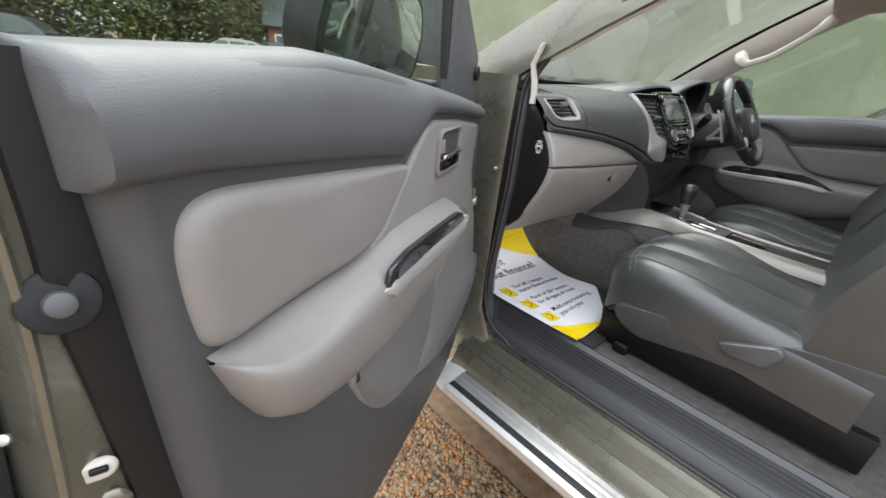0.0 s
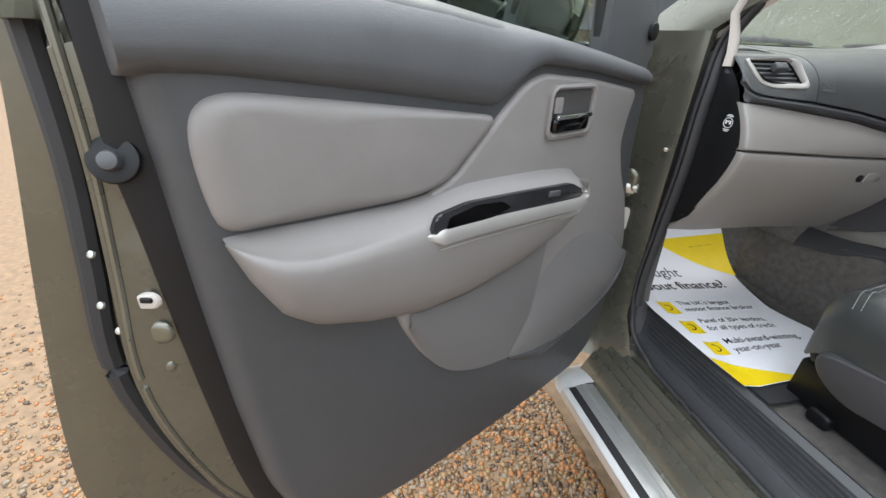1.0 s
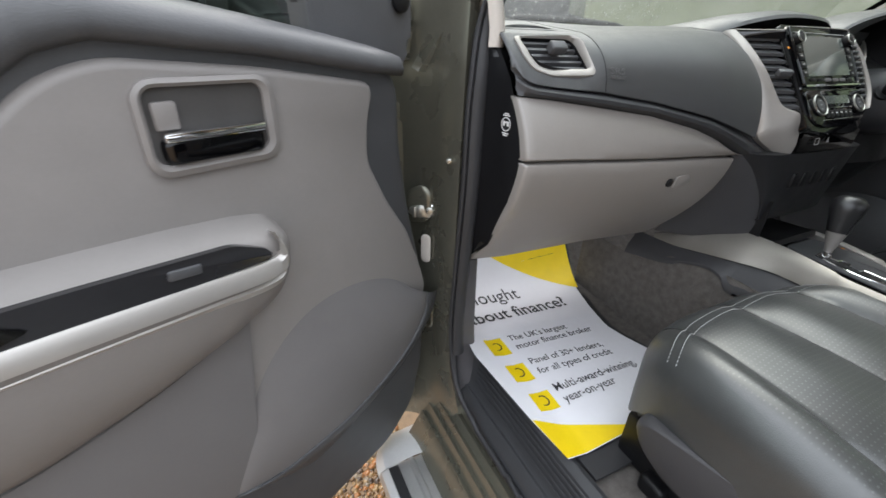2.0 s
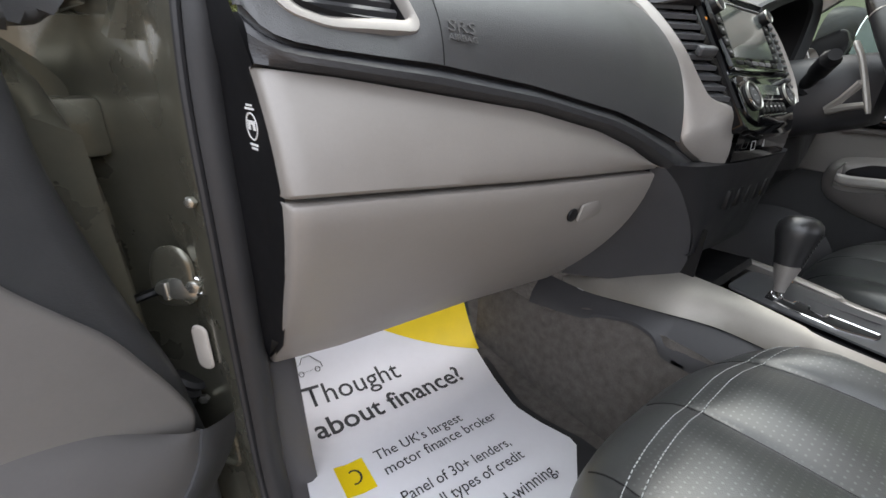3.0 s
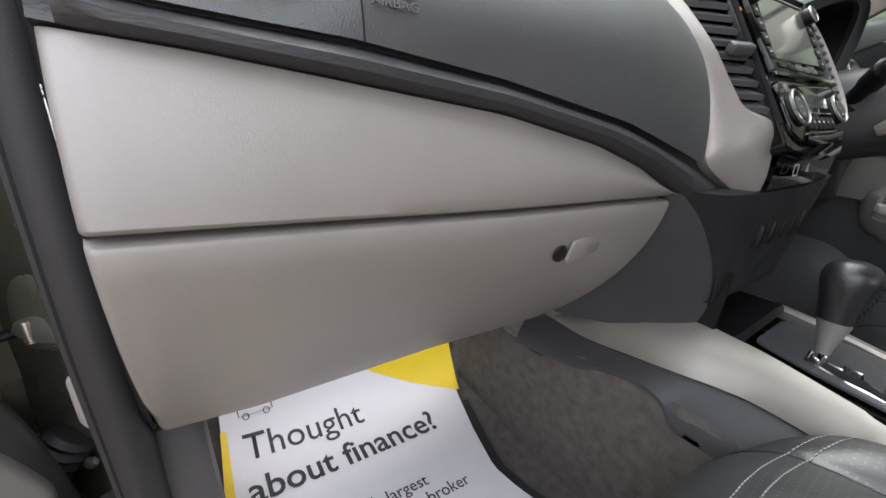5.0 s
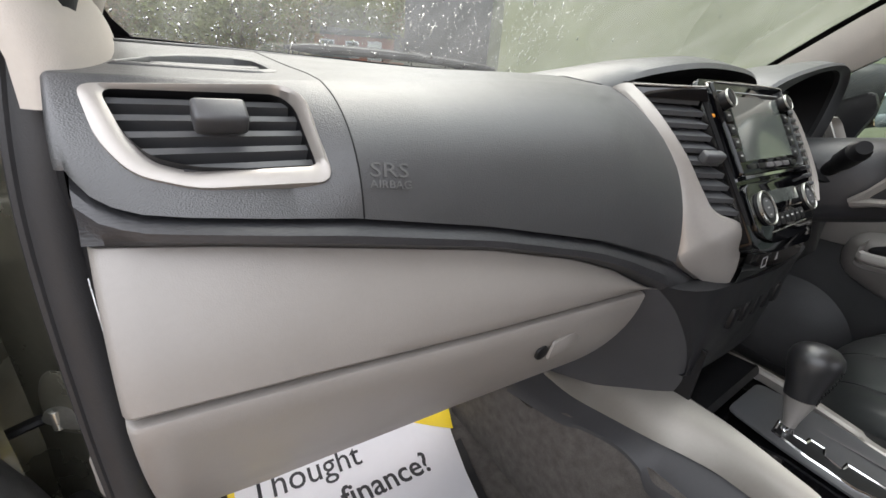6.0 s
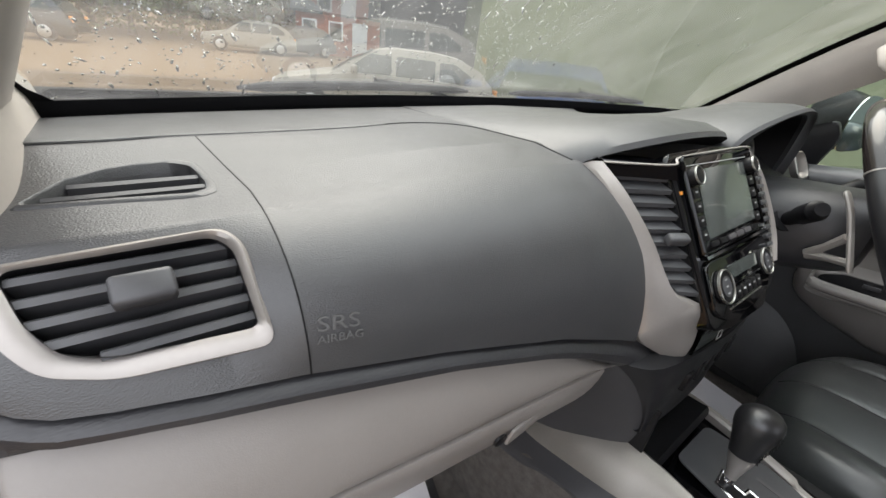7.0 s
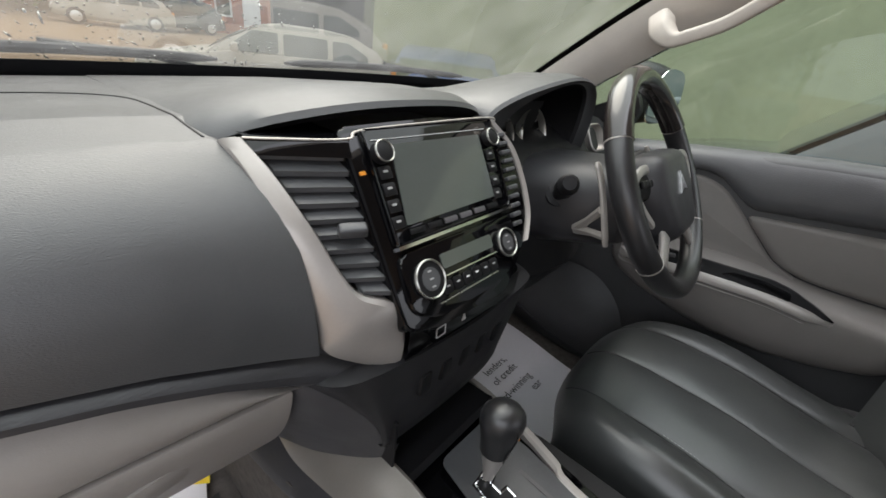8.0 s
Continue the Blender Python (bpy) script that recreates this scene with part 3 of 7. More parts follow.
CREASE = [(-0.708, 0.046, 1.255), (-0.703, 0.036, 1.247), (-0.697, 0.030, 1.2385), (-0.689, 0.026, 1.233), (-0.677, 0.021, 1.229), (-0.655, 0.016, 1.226), (-0.614, 0.008, 1.2225), (-0.566, 0.0, 1.219), (-0.462, -0.017, 1.204), (-0.333, -0.038, 1.178), (-0.25, -0.051, 1.152), (-0.208, -0.058, 1.137), (-0.150, -0.079, 1.106)]
PTOP = [(-0.70, 0.027, 1.212), (-0.646, 0.018, 1.207), (-0.585, 0.008, 1.199), (-0.453, -0.013, 1.181), (-0.356, -0.028, 1.159), (-0.296, -0.038, 1.138), (-0.242, -0.047, 1.111), (-0.223, -0.049, 1.1045)]
SEAM = [(-0.70, -0.012, 1.122), (-0.598, -0.019, 1.117), (-0.457, -0.03, 1.110), (-0.236, -0.046, 1.103), (-0.222, -0.047, 1.1015)]
BOTTOM = [(-0.711, 0.121, 0.892), (-0.623, 0.115, 0.886), (-0.418, 0.103, 0.889), (-0.208, 0.09, 0.883)]
FRONT = [(-0.705, 0.078, 1.295, 0.040, 1.268), (-0.60, 0.074, 1.297, 0.034, 1.270), (-0.56, 0.073, 1.300, 0.006, 1.284), (-0.5, 0.072, 1.303, -0.008, 1.288), (-0.38, 0.068, 1.31, -0.03, 1.288), (-0.3, 0.06, 1.313, -0.045, 1.285), (-0.237, 0.052, 1.313, -0.05, 1.268), (-0.208, 0.045, 1.31, -0.055, 1.25)]


def upper_section(x, n=14):
    yw = lerp_table(WBASE, x)[0]
    yt, zt, yb, zb = lerp_table(FRONT, x)
    yc, zc = lerp_table(CREASE, x)
    pts = [(x, yw, 1.300), (x, yw - 0.03, 1.312)]
    pts += [(x, yt + 0.13 - 0.07 * k / 16, 1.318 + (zt + 0.008 - 1.318) * k / 16) for k in range(17)]
    pts += [(x, yt + 0.06 * (1 - k / 20), zt + 0.008 * (1 - k / 20)) for k in range(1, 20)]
    pts += [tuple(p) for p in bezier((x, yt, zt), (x, yb, zb), (x, yc, zc), n)]
    return pts


# left end with the outer air vent let into it
VM = Matrix.Translation((-0.64, 0.034, 1.2675)) @ Matrix(((1, 0, 0), (0, 0.733, -0.680), (0, 0.680, 0.733))).to_4x4()
VOUT = round_poly([(-0.6955, 0.0415), (-0.588, 0.042), (-0.579, 0.029), (-0.5765, -0.036), (-0.650, -0.0275), (-0.678, -0.016), (-0.690, 0.004)], 0.0095, 5)
VIN = round_poly([(-0.6855, 0.0375), (-0.5925, 0.0385), (-0.5835, 0.0285), (-0.5815, -0.0235), (-0.650, -0.0165), (-0.669, -0.0085), (-0.679, 0.009)], 0.0075, 5)
VOUT, VIN = [[(x + 0.64, y) for x, y in o] for o in (VOUT, VIN)]


def inside(p, poly):
    hit = False
    for (x1, y1), (x2, y2) in zip(poly, poly[1:] + poly[:1]):
        if (y1 > p[1]) != (y2 > p[1]) and p[0] < (x2 - x1) * (p[1] - y1) / (y2 - y1) + x1:
            hit = not hit
    return hit


DIN = round_poly([(-0.676, 0.1195), (-0.667, 0.1315), (-0.656, 0.1445), (-0.638, 0.1535), (-0.620, 0.1570), (-0.598, 0.1572), (-0.588, 0.1500), (-0.5850, 0.136), (-0.5835, 0.122), (-0.5850, 0.1120), (-0.594, 0.1100), (-0.636, 0.1155)], 0.003, 3)
DEF = [(-0.628 + (x + 0.628) * 1.12, 0.135 + (y - 0.135) * 1.26) for x, y in DIN]
VINV = VM.inverted()
end = upper_section(-0.705, 40)
wrap = []
for deg in (90, 66, 44, 22):
    row = []
    for i, p in enumerate(end):
        q, r = end[max(0, i - 1)], end[min(len(end) - 1, i + 1)]
        n2 = Vector((r[2] - q[2], -(r[1] - q[1]))).normalized()
        k = 0.0045 * (1 - math.cos(radians(deg)))
        row.append((-0.705 - 0.0045 * math.sin(radians(deg)), p[1] - n2.x * k, p[2] - n2.y * k))
    wrap.append(row)
bm = loft(wrap + [upper_section(x, 40) for x in xs(-0.705, -0.560, 110)])
hidden = [((a[0] * 0.3 + b[0] * 0.7), (a[1] * 0.3 + b[1] * 0.7)) for a, b in zip(VOUT, VIN)]
kill = [f for f in bm.faces if (lambda q: inside((q.x, q.y), hidden) and abs(q.z) < 0.03)(VINV @ f.calc_center_median())]
around = [((a[0] + b[0]) / 2, (a[1] + b[1]) / 2) for a, b in zip(DEF, DIN)]
kill += [f for f in bm.faces if f.calc_center_median().z > 1.28 and inside(f.calc_center_median()[:2], around)]
bmesh.ops.delete(bm, geom=list(set(kill)), context="FACES")
part("end_pad", bm, DASH, dash, "grained dark grey end of the dashboard")


def pad_lift(px, py):
    """How far the pad stands off the vent's plane at a point of that plane."""
    p = VM @ Vector((px, py, 0))
    n = (VM.to_3x3() @ Vector((0, 0, 1)))
    sec = upper_section(max(-0.705, p.x), 40)
    for q, r in zip(sec, sec[1:]):
        dy, dz = r[1] - q[1], r[2] - q[2]
        det = n.y * -dz + dy * n.z
        if abs(det) < 1e-9:
            continue
        t = ((q[1] - p.y) * -dz + dy * (q[2] - p.z)) / det
        k = (n.y * (q[2] - p.z) - n.z * (q[1] - p.y)) / det
        if 0 <= k <= 1 and abs(t) < 0.04:
            return t
    return 0.0


vmid = [((a[0] + b[0]) / 2, (a[1] + b[1]) / 2) for a, b in zip(VOUT, VIN)]
lifts = [pad_lift(*p) for p in VOUT]
# a smooth bowed surface through those heights
terms = np.array([[1, x, y, x * x, x * y, y * y] for x, y in VOUT])
bow = np.linalg.lstsq(terms, np.array(lifts), rcond=None)[0]
lifts = [float(v) for v in terms @ bow]
rows = []
for o, dz in ((VOUT, -0.012), (VOUT, 0.0022), (vmid, 0.0042), (VIN, 0.002), (VIN, -0.016)):
    rows.append([VM @ Vector((p[0], p[1], h + dz)) for p, h in zip(o, lifts)])
vent = part("vent_frame", loft(rows, closed=True), SILVER, dash, "satin silver vent surround", 50)
part("vent_duct", loft([[VM @ Vector((x * k, y * k, -d)) for x, y in VIN] for k, d in ((1.0, 0.006), (0.96, 0.05), (0.02, 0.052))], closed=True), BLACKP, vent)
for i in range(5):
    y = 0.0320 - i * 0.0118
    cross = []
    for (x1, y1), (x2, y2) in zip(VIN, VIN[1:] + VIN[:1]):
        if (y1 - y) * (y2 - y) < 0:
            cross.append(x1 + (x2 - x1) * (y - y1) / (y2 - y1))
    if len(cross) > 1:
        a, b = min(cross) - 0.002, max(cross) + 0.002
        part("slat", loft([[VM @ Vector((x, y + 0.0030, -0.010)), VM @ Vector((x, y + 0.0045, -0.012)), VM @ Vector((x, y - 0.003, -0.030)), VM @ Vector((x, y - 0.0055, -0.028)), VM @ Vector((x, y - 0.0012, -0.010)), VM @ Vector((x, y + 0.0030, -0.010))] for x in xs(a, b, 4)]), SLATP, vent)
part("vent_tab", box((0.029, 0.0165, 0.015), (0, 0, 0), 0.003, 3, VM @ Matrix.Translation((0.009, 0.013, 0.001))), SLATP, vent)


def top_height(x, y):
    """Height of the dash top at a place on it."""
    sec = upper_section(x)[:40]
    for p, q in zip(sec, sec[1:]):
        if q[1] <= y <= p[1]:
            return p[2] + (q[2] - p[2]) * (p[1] - y) / max(1e-6, p[1] - q[1])
    return sec[-1][2]


# demister outlet in the top
def on_top(x, y, lift):
    return Vector((x, y, top_height(max(-0.70, x), y) + lift))


rim = [((a[0] * 0.45 + b[0] * 0.55), (a[1] * 0.45 + b[1] * 0.55)) for a, b in zip(DEF, DIN)]
out = part("demister_frame", loft([[on_top(x, y, z) for x, y in o] for o, z in ((DEF, -0.004), (DEF, 0.0003), (rim, 0.0018), (DIN, 0.0008), (DIN, -0.014))], closed=True), DASH, dash, "dark oval demister outlet", 60)
# shallow duct, coloured black for the dark of a deep opening
part("outlet", loft([[on_top(x * k - 0.628 * (1 - k), y * k + 0.135 * (1 - k), z) for x, y in DIN] for k, z in ((1.01, -0.008), (1.0, -0.03), (0.02, -0.031))], closed=True), BLACKTRIMSHADE, out)
for xa, ya, xb, yb in ((-0.657, 0.1418, -0.5855, 0.1376), (-0.669, 0.1280, -0.5840, 0.1225)):
    part("slat", loft([[on_top(x, y - 0.0016, -0.0025), on_top(x, y + 0.0016, -0.0015), on_top(x, y + 0.004, -0.012), on_top(x, y + 0.001, -0.012)] for x, y in ((xa, ya), (xb, yb))], closed=True), SLATP, out)
fold = [(p[0], p[1], top_height(p[0], p[1])) for p in spline([(-0.705, 0.199, 0), (-0.67, 0.2005, 0), (-0.628, 0.202, 0), (-0.574, 0.209, 0), (-0.498, 0.217, 0), (-0.42, 0.2296, 0), (-0.346, 0.250, 0), (-0.30, 0.250, 0), (-0.268, 0.238, 0), (-0.250, 0.215, 0), (-0.2455, 0.18, 0), (-0.2455, 0.13, 0), (-0.2450, 0.095, 0), (-0.2430, 0.062, 0)], 6)]
part("fold", tube([p for p in fold if p[0] < -0.36], 0.0024, 8, flat=0.7), DASH, dash, "raised fold across the dash top")
part("seam", tube([p for p in fold if p[0] > -0.50], 0.0013, 6, flat=0.9), BLACKP, dash)
groove = [(x - 0.014 * max(0.0, min(1.0, (y - 0.1) / 0.11)), y, z) for x, y, z in upper_section(-0.5602) if y < 0.208]
groove = [p if p[1] < 0.06 else (p[0], p[1], top_height(p[0], p[1])) for p in groove]
part("pad_groove", tube(groove, 0.0006, 6), BLACKP, dash)
part("airbag_pad", loft([upper_section(x) for x in xs(-0.560, -0.214, 30)]), DASH, dash, "grained dark grey airbag panel")


def band_row(x):
    yc, zc = lerp_table(CREASE, x)
    yp, zp = lerp_table(PTOP, max(-0.70, min(x, -0.242)))
    if x > -0.242:
        zp = 1.111 - (x + 0.242) * 0.5
        yp = -0.047 - (x + 0.242) * 0.28
    h = zc - zp
    return [(x, yc + 0.006, zc + 0.009), (x, yc + 0.011, zc + 0.003), (x, yc + 0.010, zc - 0.1 * h), (x, yc - 0.001, zc - 0.25 * h), (x, yc - 0.006, zc - 0.45 * h), (x, yc - 0.006, zc - 0.7 * h), (x, yp - 0.001, zp + 0.05 * h), (x, yp + 0.014, zp - 0.002)]


part("lower_band", loft([band_row(x) for x in xs(-0.705, -0.146, 60)]), BAND, dash, "dark grained lip above the glovebox")


def panel_row(x):
    yp, zp = lerp_table(PTOP, x)
    ys, zs = lerp_table(SEAM, x)
    pts = [(x, yp + 0.015, zp)] + [tuple(p) for p in bezier((x, yp + 0.001, zp - 0.001), (x, (yp + ys) / 2 - 0.012, (zp + zs) / 2 + 0.004), (x, ys, zs + 0.0060), 8)]
    return pts + [(x, ys + 0.0015, zs + 0.0036), (x, ys + 0.005, zs + 0.0020), (x, ys + 0.025, zs + 0.0018)]


bm = loft([[(x, p[1] + k, p[2]) for p in panel_row(-0.699)] for x, k in ((-0.7045, 0.016), (-0.7038, 0.006), (-0.7020, 0.002))] + [panel_row(x) for x in xs(-0.699, -0.2235, 34)])
part("glovebox_lid", bm, LIGHT, dash, "warm light grey upper glovebox lid")


def door_row(x):
    ys, zs = lerp_table(SEAM, x)
    yb, zb = lerp_table(BOTTOM, x)
    pts = [(x, ys + 0.025, zs - 0.0020), (x, ys + 0.005, zs - 0.0022), (x, ys + 0.0018, zs - 0.0036)]
    pts += [tuple(p) for p in bezier((x, ys + 0.0005, zs - 0.0065), (x, ys + 0.012, zs - 0.10), (x, yb, zb + 0.006), 12)]
    return pts + [(x, yb + 0.006, zb), (x, yb + 0.12, zb + 0.03)]


bm = bmesh.new()
rows = [[(x, p[1] + k, p[2]) for p in door_row(-0.699)] for x, k in ((-0.7045, 0.016), (-0.7038, 0.006), (-0.7020, 0.002))]
for x in xs(-0.699, -0.236, 30):
    rows.append(door_row(x))
part("glovebox_door", loft(rows), LIGHT, dash, "warm grey lower glovebox door")
lock = part("lock", disc(0.0085, 0.003, facing((-0.381, -0.0265, 1.062), (0, -1, -0.12)), 24, 0.0015), BLACKP, dash, "black key lock")
part("catch", prism(round_poly([(-0.026, -0.011), (0.022, -0.009), (0.026, 0.012), (-0.022, 0.010)], 0.003), 0.003, facing((-0.349, -0.0292, 1.064), (0.05, -1, -0.12)), 0.001), LIGHT, dash, "light grey glovebox catch")
edge = ((0.20, 1.312, 0.24), (0.10, 1.302, 0.13), (0.085, 1.29, 0.118), (0.056, 1.262, 0.115), (0.034, 1.235, 0.112), (0.027, 1.212, 0.109), (0.003, 1.17, 0.105), (-0.011, 1.122, 0.102), (0.005, 1.05, 0.105), (0.058, 0.95, 0.118), (0.117, 0.895, 0.135))
rows = [[], [], [], [], []]
for y, z, w in edge:
    up = 0.005 * min(1.0, max(0.0, (z - 1.212) / 0.03))
    for r, p in zip(rows, ((-0.7030 - up, y + 0.012, z), (-0.7050 - up, y + 0.020, z), (-0.7090 - up, y * 0.5 + w * 0.5, z), (-0.7165 - up * 0.5, w, z), (-0.732, w + 0.03, z))):
        r.append(p)
bm = loft(rows)
part("end_cover", bm, BLACKP, dash, "black plastic side cover")

# axes of the slightly canted centre stack: x across, y up its slope, z off its face
CANT = radians(-1.2)
SX = Vector((math.cos(CANT), math.sin(CANT), 0))
SU = Vector((-math.sin(CANT) * 0.672, math.cos(CANT) * 0.672, 1)).normalized()
SN = SX.cross(SU)
SM = Matrix.Translation((0.0, 0.0004, 1.322)) @ Matrix((SX, SU, SN)).transposed().to_4x4()
TRIM_OUT = [(1.313, -0.237, 0.052), (1.29, -0.232, 0.022), (1.25, -0.224, -0.012), (1.20, -0.216, -0.038), (1.16, -0.210, -0.052), (1.137, -0.205, -0.060), (1.112, -0.168, -0.076), (1.101, -0.150, -0.083)]
TRIM_IN = [(1.316, -0.222, 0.040), (1.29, -0.210, 0.010), (1.25, -0.197, -0.026), (1.215, -0.186, -0.050), (1.195, -0.175, -0.066), (1.180, -0.145, -0.086), (1.135, -0.136, -0.090), (1.101, -0.140, -0.087)]
a = spline([(p[1], p[2], p[0]) for p in TRIM_OUT], 5)
b = spline([(p[1], p[2], p[0]) for p in TRIM_IN], 5)
rows = []
for p, q in zip(a, b):
    d = q - p
    up = Vector((0, -0.006, 0.004))
    rows.append([p + Vector((0, 0.02, 0)), p, p + d * 0.12 + up * 0.8, p + d * 0.5 + up, p + d * 0.88 + up * 0.7, q, q + Vector((0, 0.02, 0))])
part("silver_trim", loft(rows), SILVER, dash, "satin silver trim beside the centre stack")
arc = spline([(0.086, 0.004), (0.116, -0.036), (0.1195, -0.085), (0.109, -0.129), (0.084, -0.162)], 6)
rows = [[SM @ Vector((p[0] - 0.004, p[1], -0.012)), SM @ Vector((p[0] - 0.004, p[1], 0.002)), SM @ Vector((p[0] + 0.002, p[1], 0.005)), SM @ Vector((p[0] + 0.010, p[1], -0.001)), SM @ Vector((p[0] + 0.05, p[1] + 0.01, -0.05))] for p in arc]
part("silver_trim", loft(rows), SILVER, dash, "satin silver trim beside the centre stack")
# gloss panel and its vents
PANEL = round_poly([(-0.151, 0.008), (-0.02, 0.012), (0.092, 0.006), (0.114, -0.036), (0.117, -0.085), (0.107, -0.127), (0.08, -0.163), (0.034, -0.196), (0.012, -0.208), (-0.10, -0.205), (-0.146, -0.195), (-0.152, -0.10)], 0.010)
stack = part("centre_panel", prism(PANEL, 0.03, SM @ Matrix.Translation((0, 0, -0.03)), 0.004, 3), PIANO, dash, "gloss black centre stack")


def vent_left(z):
    for p, q in zip(b, b[1:]):
        if min(p.z, q.z) <= z <= max(p.z, q.z):
            k = (z - p.z) / (q.z - p.z)
            return p.lerp(q, k)
    return b[0]


def vent_right(z):
    y = (z - 1.321) * 0.667
    return Vector((-0.1475, y - 0.002, z))


back = []
for z in xs(1.314, 1.184, 12):
    back.append([vent_left(z) + Vector((0.002, 0.012, 0)), vent_left(z) + Vector((0.01, 0.045, 0)), vent_right(z) + Vector((-0.004, 0.045, 0)), vent_right(z) + Vector((-0.001, 0.0, 0))])
cv = part("centre_vent", loft(back), BLACKP, dash, "black louvred centre vent")
for i in range(10):
    z = 1.303 - i * 0.0122
    l, r = vent_left(z), vent_right(z)
    l = l.lerp(r, 0.04)
    rows = []
    for t in xs(0, 1, 4):
        p = l.lerp(r, t) + Vector((0, 0.006, 0))
        rows.append([p + Vector((0, 0, 0.0030)), p + Vector((0, 0.018, 0.0090)), p + Vector((0, 0.019, 0.0072)), p + Vector((0, 0.001, -0.0022)), p + Vector((0, 0, 0.0030))])
    part("slat", loft(rows), SLATP, cv)
zt = 1.249
part("vent_tab", box((0.026, 0.012, 0.012), (0, 0, 0), 0.003, 3, Matrix.Translation(vent_left(zt).lerp(vent_right(zt), 0.58) + Vector((0, -0.002, 0.001))) @ pose(0, 0, 0, 25, 0, -25)), SLATP, cv)
for i in range(11):
    y = -0.018 - i * 0.0118
    xr = lerp_table([(-0.150, 0.066), (-0.098, 0.084), (-0.051, 0.094), (-0.011, 0.090)], y)[0]
    part("slat", box((0.020, 0.006, 0.01), (0, 0, 0), 0.0015, 1, SM @ Matrix.Translation((xr + 0.004, y, 0.001))), SLATP, cv)
rows = []
for t in xs(0, 1, 8):
    p, q = vent_left(1.3150).lerp(vent_right(1.3150), t), vent_left(1.3055).lerp(vent_right(1.3055), t)
    rows.append([p + Vector((0, 0.03, 0.006)), p + Vector((0, 0.001, 0.005)), p + Vector((0, -0.002, 0.002)), q + Vector((0, -0.001, 0)), q + Vector((0, 0.01, -0.001))])
part("top_strip", loft(rows), PIANO, cv, "gloss black strip over the vent")

trim_line = [Vector((-0.2225, 0.037, 1.3180)), Vector((-0.20, 0.0235, 1.3185)), Vector((-0.1475, -0.004, 1.3205)), SM @ Vector((-0.129, 0.0020, 0.004)), SM @ Vector((-0.04, 0.0045, 0.0055)), SM @ Vector((0.082, 0.0060, 0.0045)), SM @ Vector((0.094, 0.000, 0.002))]
part("silver_line", tube(spline(trim_line, 5), 0.0015, 10, flat=0.8), SILVER, dash, "thin satin silver line over vent and radio")

# radio
radio = part("radio", prism(round_poly([(-0.128, 0.001), (0.080, 0.003), (0.0655, -0.109), (-0.130, -0.1125)], 0.005), 0.006, SM, 0.002, 2), PIANO, dash, "gloss black radio with touch screen")
part("radio_edge", ring(round_poly([(-0.1295, 0.0030), (0.0815, 0.005), (0.067, -0.1105), (-0.1315, -0.1145)], 0.006), round_poly([(-0.1270, 0.0000), (0.0790, 0.002), (0.0645, -0.108), (-0.129, -0.1115)], 0.005), 0.0075, SM), PIANO, radio)
part("chrome_line", prism([(-0.122, -0.0085), (0.060, -0.0080), (0.060, -0.0090), (-0.122, -0.0095)], 0.0068, SM), GREYMARK, radio)
part("screen", prism(round_poly([(-0.0995, -0.0150), (0.0445, -0.0150), (0.0395, -0.0935), (-0.1115, -0.0965)], 0.002), 0.001, SM @ Matrix.Translation((0, 0, 0.0062))), SCREEN, radio, "dark reflective display")
for x, y in ((-0.1165, -0.0225), (0.0615, -0.0215)):
    kb = part("knob", disc(0.0108, 0.010, SM @ Matrix.Translation((x, y, 0.006)), 28, 0.002), BLACKP, radio)
    part("knob_ring", ring([(0.0112 * math.cos(t), 0.0112 * math.sin(t)) for t in xs(0, 6.02, 23)], [(0.0100 * math.cos(t), 0.0100 * math.sin(t)) for t in xs(0, 6.02, 23)], 0.002, SM @ Matrix.Translation((x, y, 0.0148))), STEEL, kb)
for side, x0, dx in ((-1, -0.1175, -0.0012), (1, 0.0560, -0.0030)):
    for i in range(4):
        y = -0.0415 - i * 0.0165
        bt = part("button", prism(rounded(0.015, 0.0125, 0.002), 0.0022, SM @ Matrix.Translation((x0 + dx * i, y, 0.006)), 0.0006), BLACKP, radio)
        part("mark", box((0.0055, 0.0022, 0.0004), (0, 0, 0), 0, 1, SM @ Matrix.Translation((x0 + dx * i, y + 0.001, 0.0084))), GREYMARK, bt)
        part("button_edge", box((0.013, 0.0008, 0.0006), (0, 0, 0), 0, 1, SM @ Matrix.Translation((x0 + dx * i, y - 0.0058, 0.0078))), GREYP, bt)
for i in range(6):
    part("button", prism(rounded(0.020, 0.006, 0.0015), 0.0018, SM @ Matrix.Translation((-0.100 + i * 0.026, -0.1035, 0.006)), 0.0005), GREYP if i in (2, 3, 4) else BLACKP, radio)
part("chrome_line", prism([(-0.1310, -0.1140), (0.066, -0.1115), (0.066, -0.1145), (-0.1310, -0.1175)], 0.0085, SM), CHROME, radio)
# heater controls
heat = part("heater_panel", prism(round_poly([(-0.133, -0.122), (0.063, -0.120), (0.060, -0.160), (0.030, -0.186), (-0.02, -0.194), (-0.105, -0.195), (-0.137, -0.180)], 0.012), 0.005, SM, 0.003, 3), PIANO, dash, "gloss black heater control panel")
